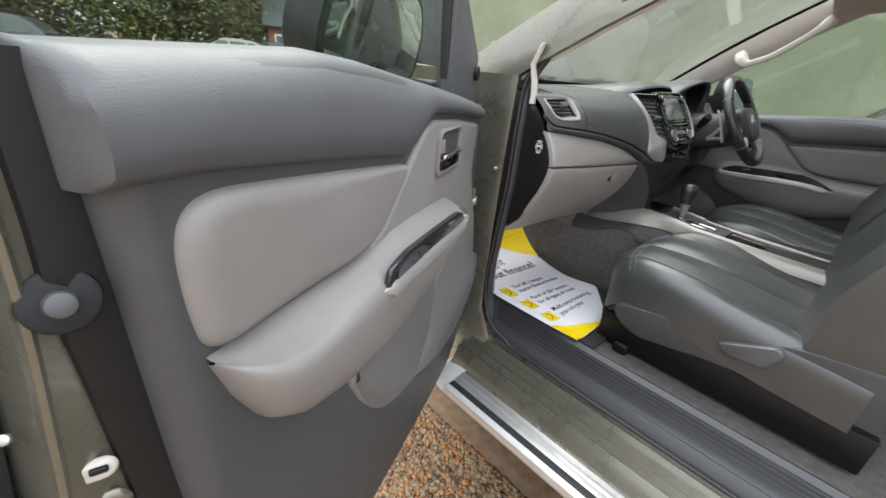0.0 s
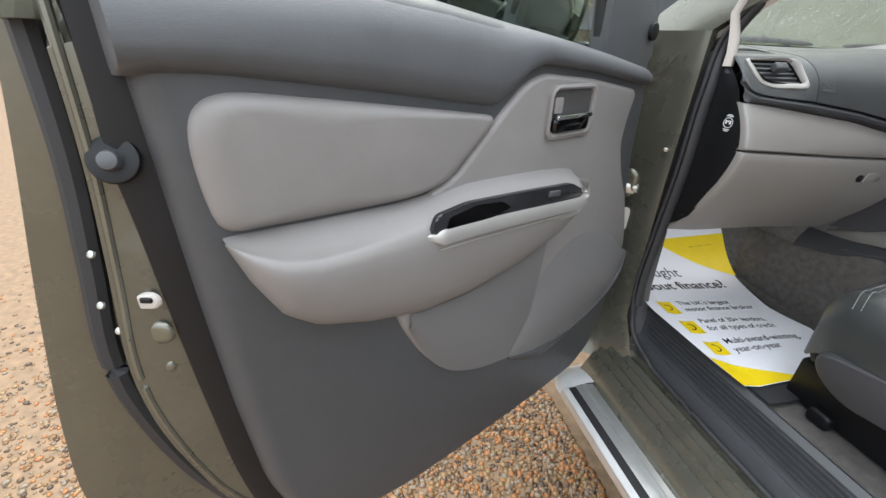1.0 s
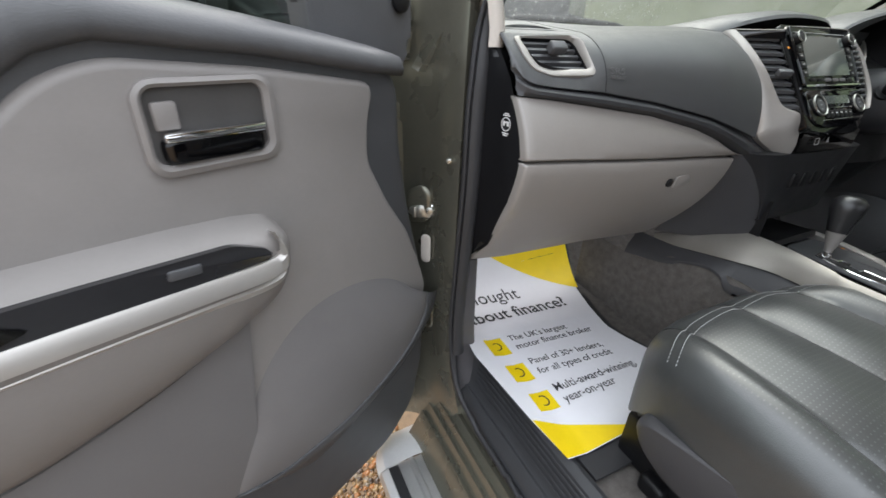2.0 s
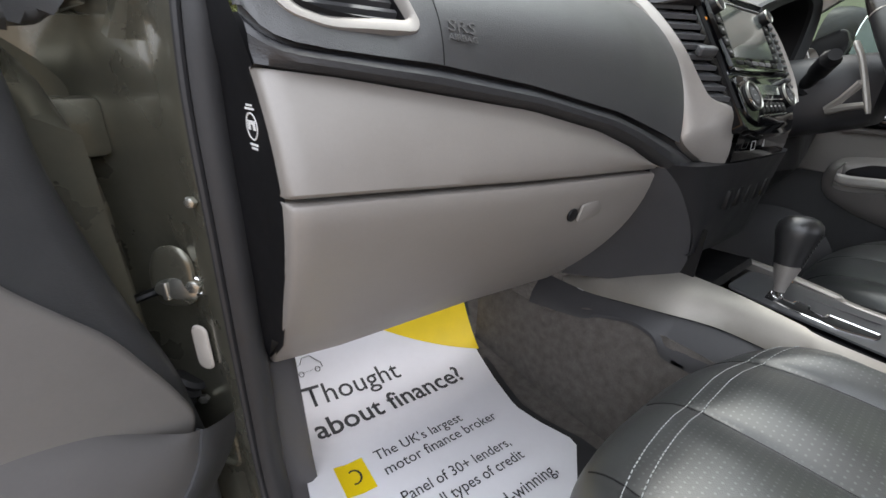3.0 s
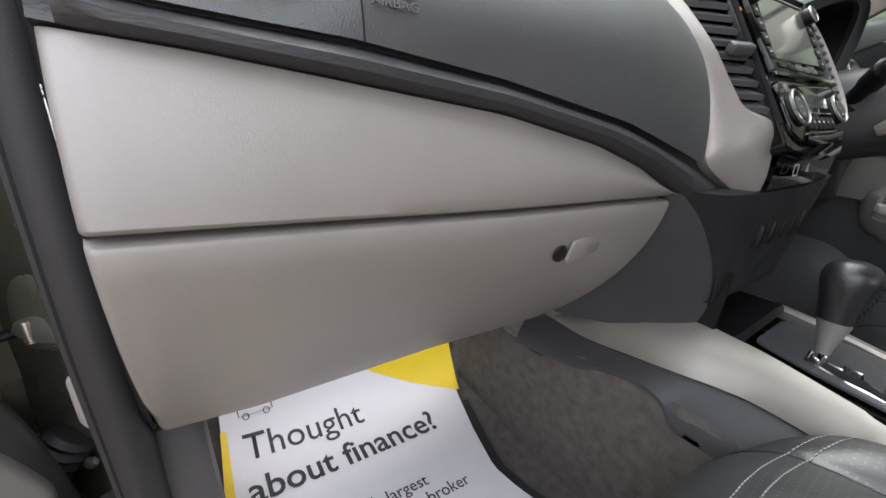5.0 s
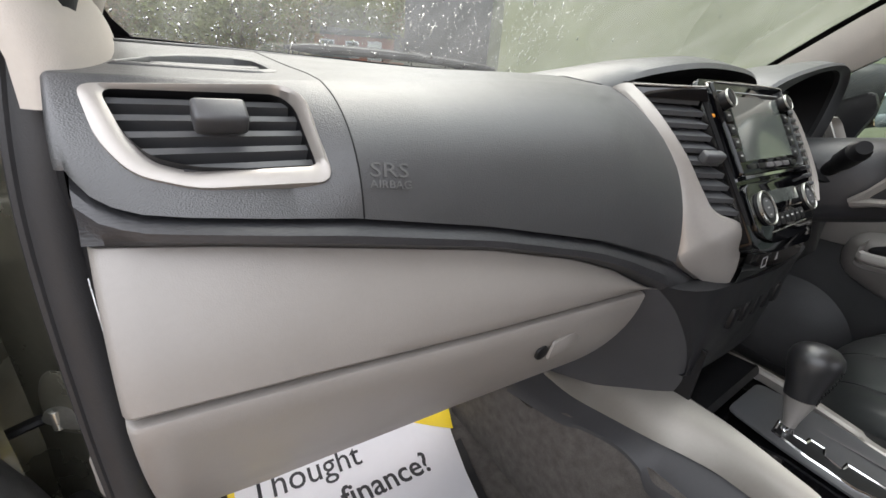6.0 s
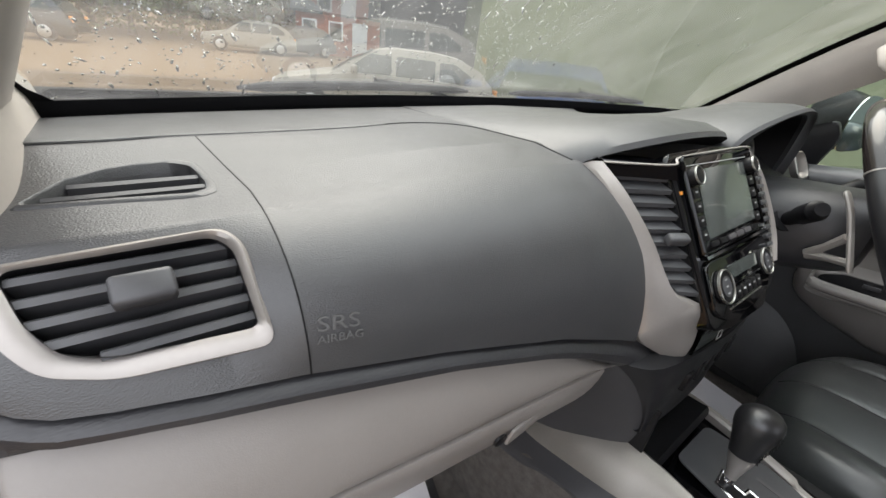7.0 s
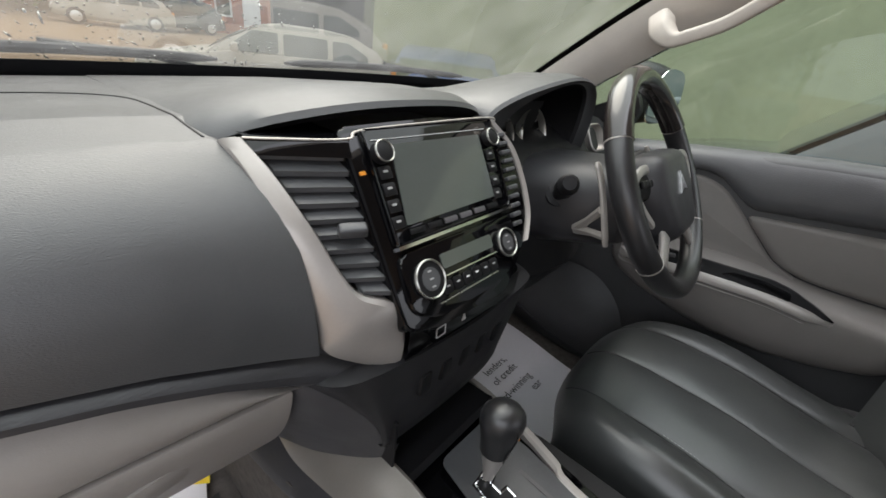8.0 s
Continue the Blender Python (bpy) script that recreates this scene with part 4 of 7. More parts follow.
for x, y, r in ((-0.106, -0.154, 0.0195), (0.034, -0.1525, 0.0175)):
    kb = part("dial", disc(r, 0.007, SM @ Matrix.Translation((x, y, 0.003)), 36, 0.002), BLACKP, heat)
    part("dial_ring", ring([(r * 1.05 * math.cos(t), r * 1.05 * math.sin(t)) for t in xs(0, 2 * math.pi * 35 / 36, 35)], [(r * 0.94 * math.cos(t), r * 0.94 * math.sin(t)) for t in xs(0, 2 * math.pi * 35 / 36, 35)], 0.003, SM @ Matrix.Translation((x, y, 0.0085))), STEEL, kb)
    part("dial_face", disc(r * 0.62, 0.0006, SM @ Matrix.Translation((x, y, 0.0101)), 30), SLATP, kb)
    for dy in (-0.008, 0.0, 0.008):
        part("mark", box((0.005, 0.0016, 0.0004), (0, 0, 0), 0, 1, SM @ Matrix.Translation((x, y + dy, 0.0109))), GREYMARK, kb)
part("display", prism(rounded(0.090, 0.016, 0.003, 4, -0.036, -0.143), 0.0012, SM @ Matrix.Translation((0, 0, 0.005))), SCREEN, heat)
part("chrome_line", prism([(-0.084, -0.1575), (0.012, -0.1575), (0.012, -0.1590), (-0.084, -0.1590)], 0.0066, SM), CHROME, heat)
part("chrome_line", prism([(-0.100, -0.1815), (0.004, -0.1795), (0.004, -0.1808), (-0.100, -0.1828)], 0.0066, SM), STEEL, heat)
for i in range(6):
    x = -0.083 + i * 0.0165
    bt = part("button", prism(rounded(0.0145, 0.014, 0.003), 0.0018, SM @ Matrix.Translation((x, -0.1702, 0.005)), 0.0006), BLACKP, heat)
    part("mark", box((0.005, 0.0018, 0.0004), (0, 0, 0), 0, 1, SM @ Matrix.Translation((x, -0.169, 0.0069))), WHITEMARK if i in (2, 3) else GREYMARK, bt)
part("lamp", box((0.007, 0.004, 0.002), (0, 0, 0), 0.0005, 1, SM @ Matrix.Translation((-0.1390, -0.0376, 0.001))), ORANGE, stack)
# lower stack: switch strip, grey surround, switch bank and an open tray
LY = [(1.118, -0.096), (1.095, -0.093), (1.06, -0.090), (1.02, -0.086), (0.985, -0.083)]
SURR = [(1.112, -0.232, -0.050), (1.085, -0.205, -0.064), (1.055, -0.182, -0.072), (1.02, -0.160, -0.078), (0.975, -0.142, -0.080), (0.925, -0.135, -0.074)]
rows, side_rows = [], []
for z, xe, ye in spline(SURR, 4):
    y = lerp_table(LY[::-1], z)[0]
    w = 0.150 - (1.118 - z) * 0.22
    r = [(p[0], p[1], z) for p in spline([(xe, ye), (xe * 0.55 - 0.062, y - 0.004 + (ye - y) * 0.25), (-0.06, y - 0.008), (0.02, y - 0.008), (w - 0.045, y - 0.003), (w - 0.008, y + 0.012), (w + 0.012, y + 0.07)], 5)]
    if z > 0.968:
        rows.append(r)
    if z < 0.972:
        # below the switches only the outer cheek goes on down, beside the open tray
        edge_x = -0.119 - 0.28 * max(0.0, 0.972 - z)
        k = next(i for i in range(len(r)) if r[i + 1][0] > edge_x)
        q = Vector(r[k]).lerp(Vector(r[k + 1]), (edge_x - r[k][0]) / (r[k + 1][0] - r[k][0]))
        head = Vector(r[0])
        side_rows.append([head.lerp(q, t) + Vector((0, -0.003 * math.sin(math.pi * t), 0)) for t in xs(0, 1, 5)])
rows.append([(x, y + 0.004, z - 0.004) for x, y, z in rows[-1]])
rows.append([(x, y + 0.05, z - 0.002) for x, y, z in rows[-1]])
rows.insert(0, [(x, y + 0.022, z + 0.003) for x, y, z in rows[0]])
low = part("stack_surround", loft(rows), SURROUND, dash, "dark grey surround of the lower stack", 60)
part("surround_cheek", loft(side_rows), SURROUND, low, "", 60)
strip = part("switch_strip", loft([[(x, -0.0965 + d - 0.006 * math.cos(x * 11), z) for x in xs(-0.137, 0.070, 10)] for z, d in ((1.150, 0.0), (1.128, 0.0), (1.126, 0.0), (1.114, 0.001), (1.108, 0.012), (1.100, 0.03))]), PIANO, dash, "gloss black switch strip")
part("icon", ring(rounded(0.016, 0.013, 0.002), rounded(0.013, 0.010, 0.001), 0.0006, facing((-0.095, -0.1042, 1.135), (0, -1, 0.1))), GREYMARK, strip)
part("icon", prism([(-0.004, -0.004), (0.004, -0.004), (0, 0.006)], 0.0006, facing((-0.055, -0.1045, 1.135), (0, -1, 0.1))), GREYMARK, strip)
for i in range(5):
    part("switch", box((0.019, 0.012, 0.030), (-0.100 + i * 0.037, -0.0945, 1.056), 0.003, 2), BLACKP, low, "black push switch")
tray = part("tray", loft([[(x, -0.118, 0.918), (x, -0.112, 0.928), (x, -0.104, 0.926), (x, -0.03, 0.922), (x, 0.05, 0.925), (x, 0.06, 0.935), (x, 0.062, 1.02), (x, 0.05, 1.03), (x, -0.06, 1.03)] for x in xs(-0.135, 0.060, 6)]), BLACKP, low, "open black tray under the switches")
part("tray_side", box((0.004, 0.16, 0.09), (-0.136, -0.015, 0.970), 0.001, 1), BLACKP, tray)

# lower corner between the glovebox and the stack
rows = []
edge = [Vector((x, y, z)) for z, x, y in spline(SURR, 4)]
for k, b in enumerate(edge):
    t = k / (len(edge) - 1)
    a = Vector((-0.238, -0.045, 1.108)).lerp(Vector((-0.200, 0.092, 0.884)), t) + Vector((0.0, -0.012 * math.sin(math.pi * t), 0))
    c = a.lerp(b, 0.55) + Vector((-0.004, -0.034 * t, 0))
    rows.append([tuple(p) for p in bezier(a + Vector((0, 0.004, 0)), c, b + Vector((0, -0.0005, 0)), 10)])
part("knee_panel", loft(rows), KNEEP, dash, "dark grey panel beside the glovebox")
# hood over the radio and the instrument hood
rows = []
for x in xs(-0.245, 0.225, 28):
    s = (x + 0.045) / 0.2025
    lip = 1.350 - 0.034 * abs(s) ** 2.6
    yl = min(0.09, 0.012 + 0.055 * abs(s) ** 3)
    back = lerp_table(WBASE, x)[0]
    low_side = 0.006 * max(0.0, 1 - (x + 0.245) / 0.05) ** 2
    lip -= low_side
    rows.append([(x, yl + 0.09, lip - 0.03), (x, yl + 0.012, lip - 0.014), (x, yl, lip - 0.006), (x, yl + 0.004, lip), (x, yl + 0.03, lip + 0.007), (x, yl + 0.09, lip + 0.004), (x, 0.24, 1.332 - 0.0085 * max(0.0, 1 - (x + 0.245) / 0.12) ** 2 - 0.008 * abs(s) - 0.12 * max(0.0, s - 0.9)), (x, back - 0.03, 1.313), (x, back, 1.300)])
rows.insert(0, [(p[0] - 0.004, p[1], p[2] - 0.014) for p in rows[0]])
# underside split off and coloured black: the shadow below the hood lip
part("hood_underside", loft([r[:3] for r in rows]), BLACKTRIMSHADE, dash, "underside of the hood, blackened for its shadow")
part("radio_hood", loft([r[2:] for r in rows]), DASH, dash, "dark grained hood above the radio")
LIP = [(0.122, 0.035, 1.24), (0.117, 0.026, 1.295), (0.124, 0.021, 1.328), (0.17, 0.013, 1.351), (0.25, 0.004, 1.371), (0.32, -0.002, 1.382), (0.37, -0.004, 1.382), (0.42, 0.000, 1.372), (0.458, 0.006, 1.346), (0.478, 0.012, 1.30), (0.482, 0.02, 1.24)]
MOUTH = [(0.168, 0.045, 1.235), (0.163, 0.036, 1.275), (0.176, 0.030, 1.311), (0.212, 0.024, 1.337), (0.272, 0.015, 1.359), (0.330, 0.008, 1.3715), (0.37, 0.006, 1.3715), (0.410, 0.010, 1.360), (0.436, 0.016, 1.332), (0.448, 0.022, 1.29), (0.450, 0.03, 1.235)]
rows, brow, lining = [], [], []
for p, q in zip(spline(LIP, 5), spline(MOUTH, 5)):
    side = (p.x - 0.30) / 0.18
    brow.append([p + Vector((0, 0.004, 0.001)), p + Vector((0, -0.002, -0.003)), p.lerp(q, 0.15) + Vector((0, -0.001, 0)), p.lerp(q, 0.55) + Vector((0, 0.002, 0)), q + Vector((0, -0.001, 0)), q + Vector((0, 0.008, 0))])
    lining.append([q + Vector((0, 0.007, 0)), q.lerp(Vector((0.31, 0.03, 1.26)), 0.05) + Vector((0, 0.04, 0)), q.lerp(Vector((0.31, 0.03, 1.26)), 0.16) + Vector((0, 0.085, -0.004))])
    rows.append([p + Vector((0, 0.003, 0.0005)), p + Vector((0, 0.03, 0.004)), Vector((p.x + 0.012 * side, 0.11, p.z - 0.006)), Vector((p.x + 0.03 * side, 0.25, 1.22 + (p.z - 1.22) * 0.68)), Vector((p.x + 0.05 * side, 0.38, min(1.303, p.z)))])
part("hood_underside", loft(lining), BLACKP, dash, "black lining of the instrument hood")
# darker than the hood top: the brow's unlit face put into its colour
part("hood_brow", loft(brow), BAND, dash, "grained brow round the instruments, darkened as its unlit face", 50)
part("instrument_hood", loft(rows), DASH, dash, "dark grained hood over the instruments")
rows = []
for x in xs(0.13, 0.715, 24):
    yw = lerp_table(WBASE, x)[0]
    knee = max(0.0, 1 - abs(x - 0.36) / 0.34)
    rows.append([(x, yw, 1.300), (x, 0.2, 1.303), (x, 0.08, 1.285), (x, 0.02, 1.25), (x, -0.01, 1.20), (x, -0.02 - 0.03 * knee, 1.13), (x, -0.01 - 0.06 * knee, 1.05), (x, 0.05 - 0.06 * knee, 0.96), (x, 0.14, 0.90)])
part("driver_panel", loft(rows), DARK, dash, "dark dashboard below the instruments")
bm = loft([[(x, y, z) for x in xs(-0.712, 0.712, 20)] for y, z in ((0.36, 0.93), (0.40, 1.1), (0.42, 1.285))])
part("back_panel", bm, BLACKP, dash)

# ---- centre console ----
console = thing("centre_console", (0, -0.3, 0.6), "dark centre console with silver side rails and gear selector plate", "console")
rows = []
for y, z in ((0.12, 0.80), (0.05, 0.86), (-0.06, 0.880), (-0.2, 0.905), (-0.45, 0.905), (-0.9, 0.93), (-1.2, 0.93)):
    rows.append([(-0.21, y, 0.6), (-0.205, y, 0.70), (-0.19, y, z - 0.075), (-0.172, y, z - 0.03), (-0.125, y, z - 0.004), (0, y, z - 0.006), (0.075, y, z - 0.004), (0.09, y, z - 0.03), (0.12, y, z - 0.075), (0.15, y, 0.74), (0.16, y, 0.6)])
part("body", loft(rows), DARK, console)
INNER = [(-0.179, 0.106, 0.866), (-0.168, 0.05, 0.892), (-0.150, -0.02, 0.922), (-0.133, -0.073, 0.936), (-0.131, -0.118, 0.936), (-0.136, -0.16, 0.935), (-0.149, -0.229, 0.931), (-0.160, -0.30, 0.927), (-0.165, -0.7, 0.92)]
OUTER = [(-0.183, 0.100, 0.860), (-0.192, 0.04, 0.866), (-0.191, -0.03, 0.878), (-0.186, -0.09, 0.887), (-0.178, -0.13, 0.891), (-0.174, -0.17, 0.893), (-0.180, -0.24, 0.893), (-0.190, -0.33, 0.891), (-0.196, -0.7, 0.888)]
rows = []
for p, q in zip(spline(INNER, 6), spline(OUTER, 6)):
    d = q - p
    up = Vector((-0.3, 0, 1)).normalized() * min(0.010, d.length * 0.22)
    rows.append([p + Vector((0.004, 0, -0.02)), p, p + d * 0.06 + up * 0.5, p + d * 0.3 + up, p + d * 0.6 + up * 0.95, p + d * 0.9 + up * 0.35, q, q + Vector((0.012, 0, -0.004))])
part("side_rail", loft(rows), RAIL, console, "satin silver rail")
rows = []
for p in spline([(0.075, -0.052, 0.914), (0.068, -0.10, 0.918), (0.055, -0.17, 0.918), (0.038, -0.236, 0.915), (0.020, -0.30, 0.911), (-0.01, -0.7, 0.905)], 6):
    rows.append([p + Vector((-0.009, 0, -0.012)), p + Vector((-0.009, 0, 0)), p + Vector((-0.005, 0, 0.004)), p + Vector((0.004, 0, 0.004)), p + Vector((0.011, 0, -0.004)), p + Vector((0.012, 0, -0.02))])
part("side_rail", loft(rows), SILVER, console, "narrow satin silver rail")
low_edge = spline([(0.15, 0.80), (0.04, 0.822), (0.0, 0.842), (-0.052, 0.857), (-0.088, 0.851), (-0.108, 0.829), (-0.14, 0.828), (-0.17, 0.827), (-0.7, 0.82)], 5)
outer = spline(OUTER, 6)
rows = []
for y, z in low_edge:
    q = min(outer, key=lambda p: abs(p.y - y))
    rows.append([(q.x + 0.004, y, q.z - 0.003), (q.x - 0.004, y, q.z - 0.010), (-0.207, y, z * 0.6 + q.z * 0.4), (-0.2125, y, z + 0.006), (-0.2125, y, z), (-0.200, y, z - 0.004)])
part("side_cover", loft(rows), KNEEP, console, "dark grey moulded console side")
part("side_clip", disc(0.009, 0.003, facing((-0.200, 0.072, 0.808), (-1, 0, 0.1)), 20, 0.001), BLACKP, console)
part("carpet_side", thicken(loft([[(-0.208, 0.30, z), (-0.214, 0.1, z), (-0.216, 0.03, z), (-0.216, -0.08, z), (-0.214, -0.6, z)] for z in (0.60, 0.70, 0.79)] + [[(-0.204, 0.30, 0.80), (-0.208, 0.1, 0.80), (-0.207, 0.03, 0.845), (-0.207, -0.08, 0.862), (-0.205, -0.6, 0.835)]]), 0.004), CARPET, console, "charcoal carpeted tunnel side")
# gear selector: gloss surround, charcoal plate, chrome stepped gate, lever
surround = part("gloss_surround", loft([[(-0.134 - max(0, -y - 0.12) * 0.14, y, z + 0.004), (-0.10, y, z + 0.002), (0.04, y, z + 0.002), (0.068 - max(0, -y - 0.1) * 0.12, y, z)] for y, z in ((-0.105, 0.890), (-0.11, 0.900), (-0.2, 0.908), (-0.3, 0.905), (-0.45, 0.900))]), PIANO, console, "gloss black selector surround")
PLATE = round_poly([(-0.076, -0.124), (0.027, -0.126), (0.032, -0.19), (0.008, -0.34), (-0.105, -0.34), (-0.090, -0.19)], 0.012)
PM = Matrix(((1, 0, 0, 0), (0, 1, 0, 0), (0, 0.03, 1, 0.919), (0, 0, 0, 1)))
plate = part("selector_plate", prism(PLATE, 0.003, PM, 0.0012, 2), SLATP, console, "charcoal satin selector plate")
gate = [(-0.068, -0.177), (-0.042, -0.175), (-0.040, -0.190), (-0.054, -0.193), (-0.055, -0.207), (-0.043, -0.209), (-0.045, -0.224), (-0.060, -0.227), (-0.062, -0.245), (-0.050, -0.247), (-0.054, -0.30), (-0.070, -0.30), (-0.082, -0.262), (-0.078, -0.216), (-0.072, -0.195)]
wid = [(x + (0.004 if x > -0.062 else -0.004), y + 0.0035) for x, y in gate]
part("gate_trim", ring([(x * 1.0, y) for x, y in wid], gate, 0.004, PM @ Matrix.Translation((0, 0, 0.002))), CHROME, plate)
part("gate_slot", prism(gate, 0.0008, PM @ Matrix.Translation((0, 0, 0.0032))), BLACKP, plate)
part("mark_bar", box((0.006, 0.10, 0.0006), (-0.010, -0.245, 0.9155), 0, 1, pose(0, 0, 0, 0, 0, -4)), GREYP, plate)
part("lamp", box((0.004, 0.006, 0.001), (0.031, -0.180, 0.9180), 0), ORANGE, plate)
lever = thing("gear_lever", (-0.056, -0.185, 0.915), "black leather gear knob with satin silver collar", "gear lever")
KB, KD = Vector((-0.056, -0.185, 0.916)), Vector((0.11, 0.06, 1)).normalized()


def turned(name, profile, mat, parent, n=24, squash=1.0, base=KB, axis=KD):
    x = axis.orthogonal().normalized()
    y = axis.cross(x)
    rows = [[base + axis * h + x * r * math.cos(2 * math.pi * k / n) + y * r * squash * math.sin(2 * math.pi * k / n) for k in range(n)] for h, r in profile]
    return part(name, loft(rows, closed=True), mat, parent)


turned("shaft", [(0.0, 0.0060), (0.020, 0.0060)], CHROME, lever)
turned("collar", [(0.012, 0.004), (0.013, 0.0072), (0.020, 0.0080), (0.034, 0.0115), (0.050, 0.0158), (0.055, 0.0168), (0.056, 0.012)], SILVER, lever)
knob = turned("knob", [(0.055, 0.012), (0.056, 0.0168), (0.070, 0.0185), (0.086, 0.0220), (0.098, 0.0248), (0.108, 0.0256), (0.117, 0.0236), (0.124, 0.0180), (0.1275, 0.010), (0.1285, 0.0005)], RIMLEATHER, lever, 28, 1.1)
for k in range(18):
    t = k / 17
    h = 0.058 + 0.052 * t
    r = lerp_table([(0.056, 0.0172), (0.070, 0.0190), (0.086, 0.0236), (0.098, 0.0268), (0.110, 0.0276)], h)[0]
    p = KB + KD * h + Vector((-0.35, -0.937, 0)) * r * 1.04
    part("stitch", box((0.005, 0.0016, 0.0012), p, 0.0004, 1, pose(0, 0, 0, 0, 18 if k % 2 else -18, 20)), BLACKP, knob)

# ---- seats ----
def car_seat(name, cx, label):
    s = thing(name, (cx, -0.5, 0.615), label, "car seat", "front seats")
    across = [-1.0, -1.0, -0.995, -0.97, -0.93, -0.86, -0.78, -0.70, -0.655, -0.63, -0.605, -0.55, -0.42, -0.28, -0.14, -0.05, -0.015]
    across += [0.0] + [-t for t in across[::-1]]
    rows = []
    for y, z, w in spline([(-0.172, 0.745, 0.170), (-0.152, 0.79, 0.185), (-0.148, 0.835, 0.198), (-0.168, 0.874, 0.212), (-0.212, 0.899, 0.228), (-0.30, 0.906, 0.243), (-0.42, 0.899, 0.25), (-0.55, 0.878, 0.25), (-0.75, 0.862, 0.25)], 4):
        amp = min(1.0, max(0.0, (-0.150 - y) / 0.09)) if z > 0.85 else 0.0
        if cx > 0:
            # the driver's cushion is flatter, sat in and lower at its front
            amp *= 0.6 * min(1.0, 0.35 + max(0.0, -0.2 - y) / 0.2)
            z -= 0.012
        r = []
        for t in across:
            k = abs(t)
            if k > 0.63:
                zz = amp * (0.024 * math.sin(math.pi * min(1.0, (k - 0.63) / 0.42)) ** 0.8 - 0.004) - 0.030 * max(0.0, (k - 0.86) / 0.14) ** 2
            else:
                zz = amp * (0.013 * math.sin(math.pi * k / 0.63) ** 0.6 - 0.004)
            # a few soft folds in the worn leather
            zz += amp * 0.0025 * math.sin(17 * y + 9 * t + cx) * math.sin(23 * t + 5 * y)
            r.append((cx + t * w, y - (0.045 * k ** 3 if y > -0.24 else 0.045 * k ** 3 * max(0.0, 1 - (-0.24 - y) / 0.2)), z + zz))
        foot = max(0.74, z - 0.12)
        r[0], r[1] = (cx - w * 0.985, r[0][1], min(foot, 0.79)), (cx - w, r[1][1], r[1][2] - 0.02)
        r[-1], r[-2] = (cx + w * 0.985, r[-1][1], min(foot, 0.79)), (cx + w, r[-2][1], r[-2][2] - 0.02)
        rows.append(r)
    rows.insert(0, [(p[0] * 0.96 + cx * 0.04, -0.22, 0.735) for p in rows[0]])
    part("cushion", loft(rows), PERF if cx < 0 else LEATHER, s, "black leather cushion with grey stitching", 75)
    # double rows of stitching along the front roll and the bolsters
    def along(points, shift, step=0.0055):
        out = []
        for p, q in zip(points, points[1:]):
            k = max(1, round((q - p).length / step))
            out += [p.lerp(q, i / k) + shift for i in range(k)]
        return out

    n = len(across)
    front = 16
    lines = [along([Vector(p) for p in rows[front][3:-3]], Vector((0, 0.0, 0.0010))), along([Vector(p) for p in rows[front + 1][3:-3]], Vector((0, 0, 0.0010)))]
    for i in (9, n - 10):
        lines += [along([Vector(r[i]) for r in rows[front:]], Vector((d, 0, 0.0012))) for d in (-0.006, 0.006)]
    if cx > 0:
        lines = [line[24:] for line in lines[2:4]]
    for line in lines:
        bm = bmesh.new()
        for p, q in zip(line, line[1:]):
            tube([p.lerp(q, 0.1), p.lerp(q, 0.65)], 0.0006, 5, bm=bm)
        part("stitching", bm, THREAD, s, "grey stitching")
    for i in (9, 17, n - 10):
        part("seam", tube(along([Vector(r[i]) for r in rows[front - 4:]], Vector((0, 0, -0.0004)), 0.02), 0.0013, 6), BLACKP, s)
    rows = []
    for z, y, w in ((0.80, -0.66, 0.235), (1.0, -0.66, 0.25), (1.2, -0.74, 0.245), (1.36, -0.80, 0.21), (1.42, -0.84, 0.17)):
        rows.append([(cx - w, y - 0.14, z - 0.02), (cx - w, y + 0.03, z), (cx - w * 0.8, y + 0.055, z), (cx - w * 0.55, y + 0.01, z), (cx, y, z), (cx + w * 0.55, y + 0.01, z), (cx + w * 0.8, y + 0.055, z), (cx + w, y + 0.03, z), (cx + w, y - 0.14, z - 0.02)])
    part("backrest", thicken(loft(rows), 0.05), LEATHER, s)
    part("headrest", box((0.26, 0.10, 0.18), (cx, -0.90, 1.54), 0.04, 4), LEATHER, s)
    for dx in (-0.06, 0.06):
        part("headrest_post", tube([(cx + dx, -0.88, 1.40), (cx + dx, -0.895, 1.47)], 0.007), STEEL, s)
    out = round_poly([(-0.252, 0.732), (-0.228, 0.762), (-0.238, 0.788), (-0.38, 0.820), (-0.52, 0.848), (-0.64, 0.880), (-0.80, 0.900), (-0.82, 0.78), (-0.56, 0.750), (-0.43, 0.730), (-0.30, 0.714)], 0.022)
    for side in (-1, 1):
        m = Matrix.Translation((cx + side * 0.205, 0, 0)) @ Matrix(((0, 0, side, 0), (1, 0, 0, 0), (0, 1, 0, 0), (0, 0, 0, 1)))
        part("side_shield", pillow(out, 0.040, m, 0.018, 5, sink=0.02), KNEEP, s, "dark grey plastic side shield")
    m = Matrix.Translation((cx - 0.238, 0, 0)) @ Matrix(((0, 0, -1, 0), (1, 0, 0, 0), (0, 1, 0, 0), (0, 0, 0, 1)))
    part("lever", pillow(round_poly([(-0.486, 0.812), (-0.50, 0.824), (-0.60, 0.866), (-0.614, 0.848), (-0.590, 0.800), (-0.51, 0.796)], 0.010), 0.026, m, 0.008, 4), SLATP, s, "grey recliner lever")
    for side in (-1, 1):
        part("slide_rail", box((0.03, 0.62, 0.10), (cx + side * 0.17, -0.50, 0.67), 0.006), BLACKP, s)
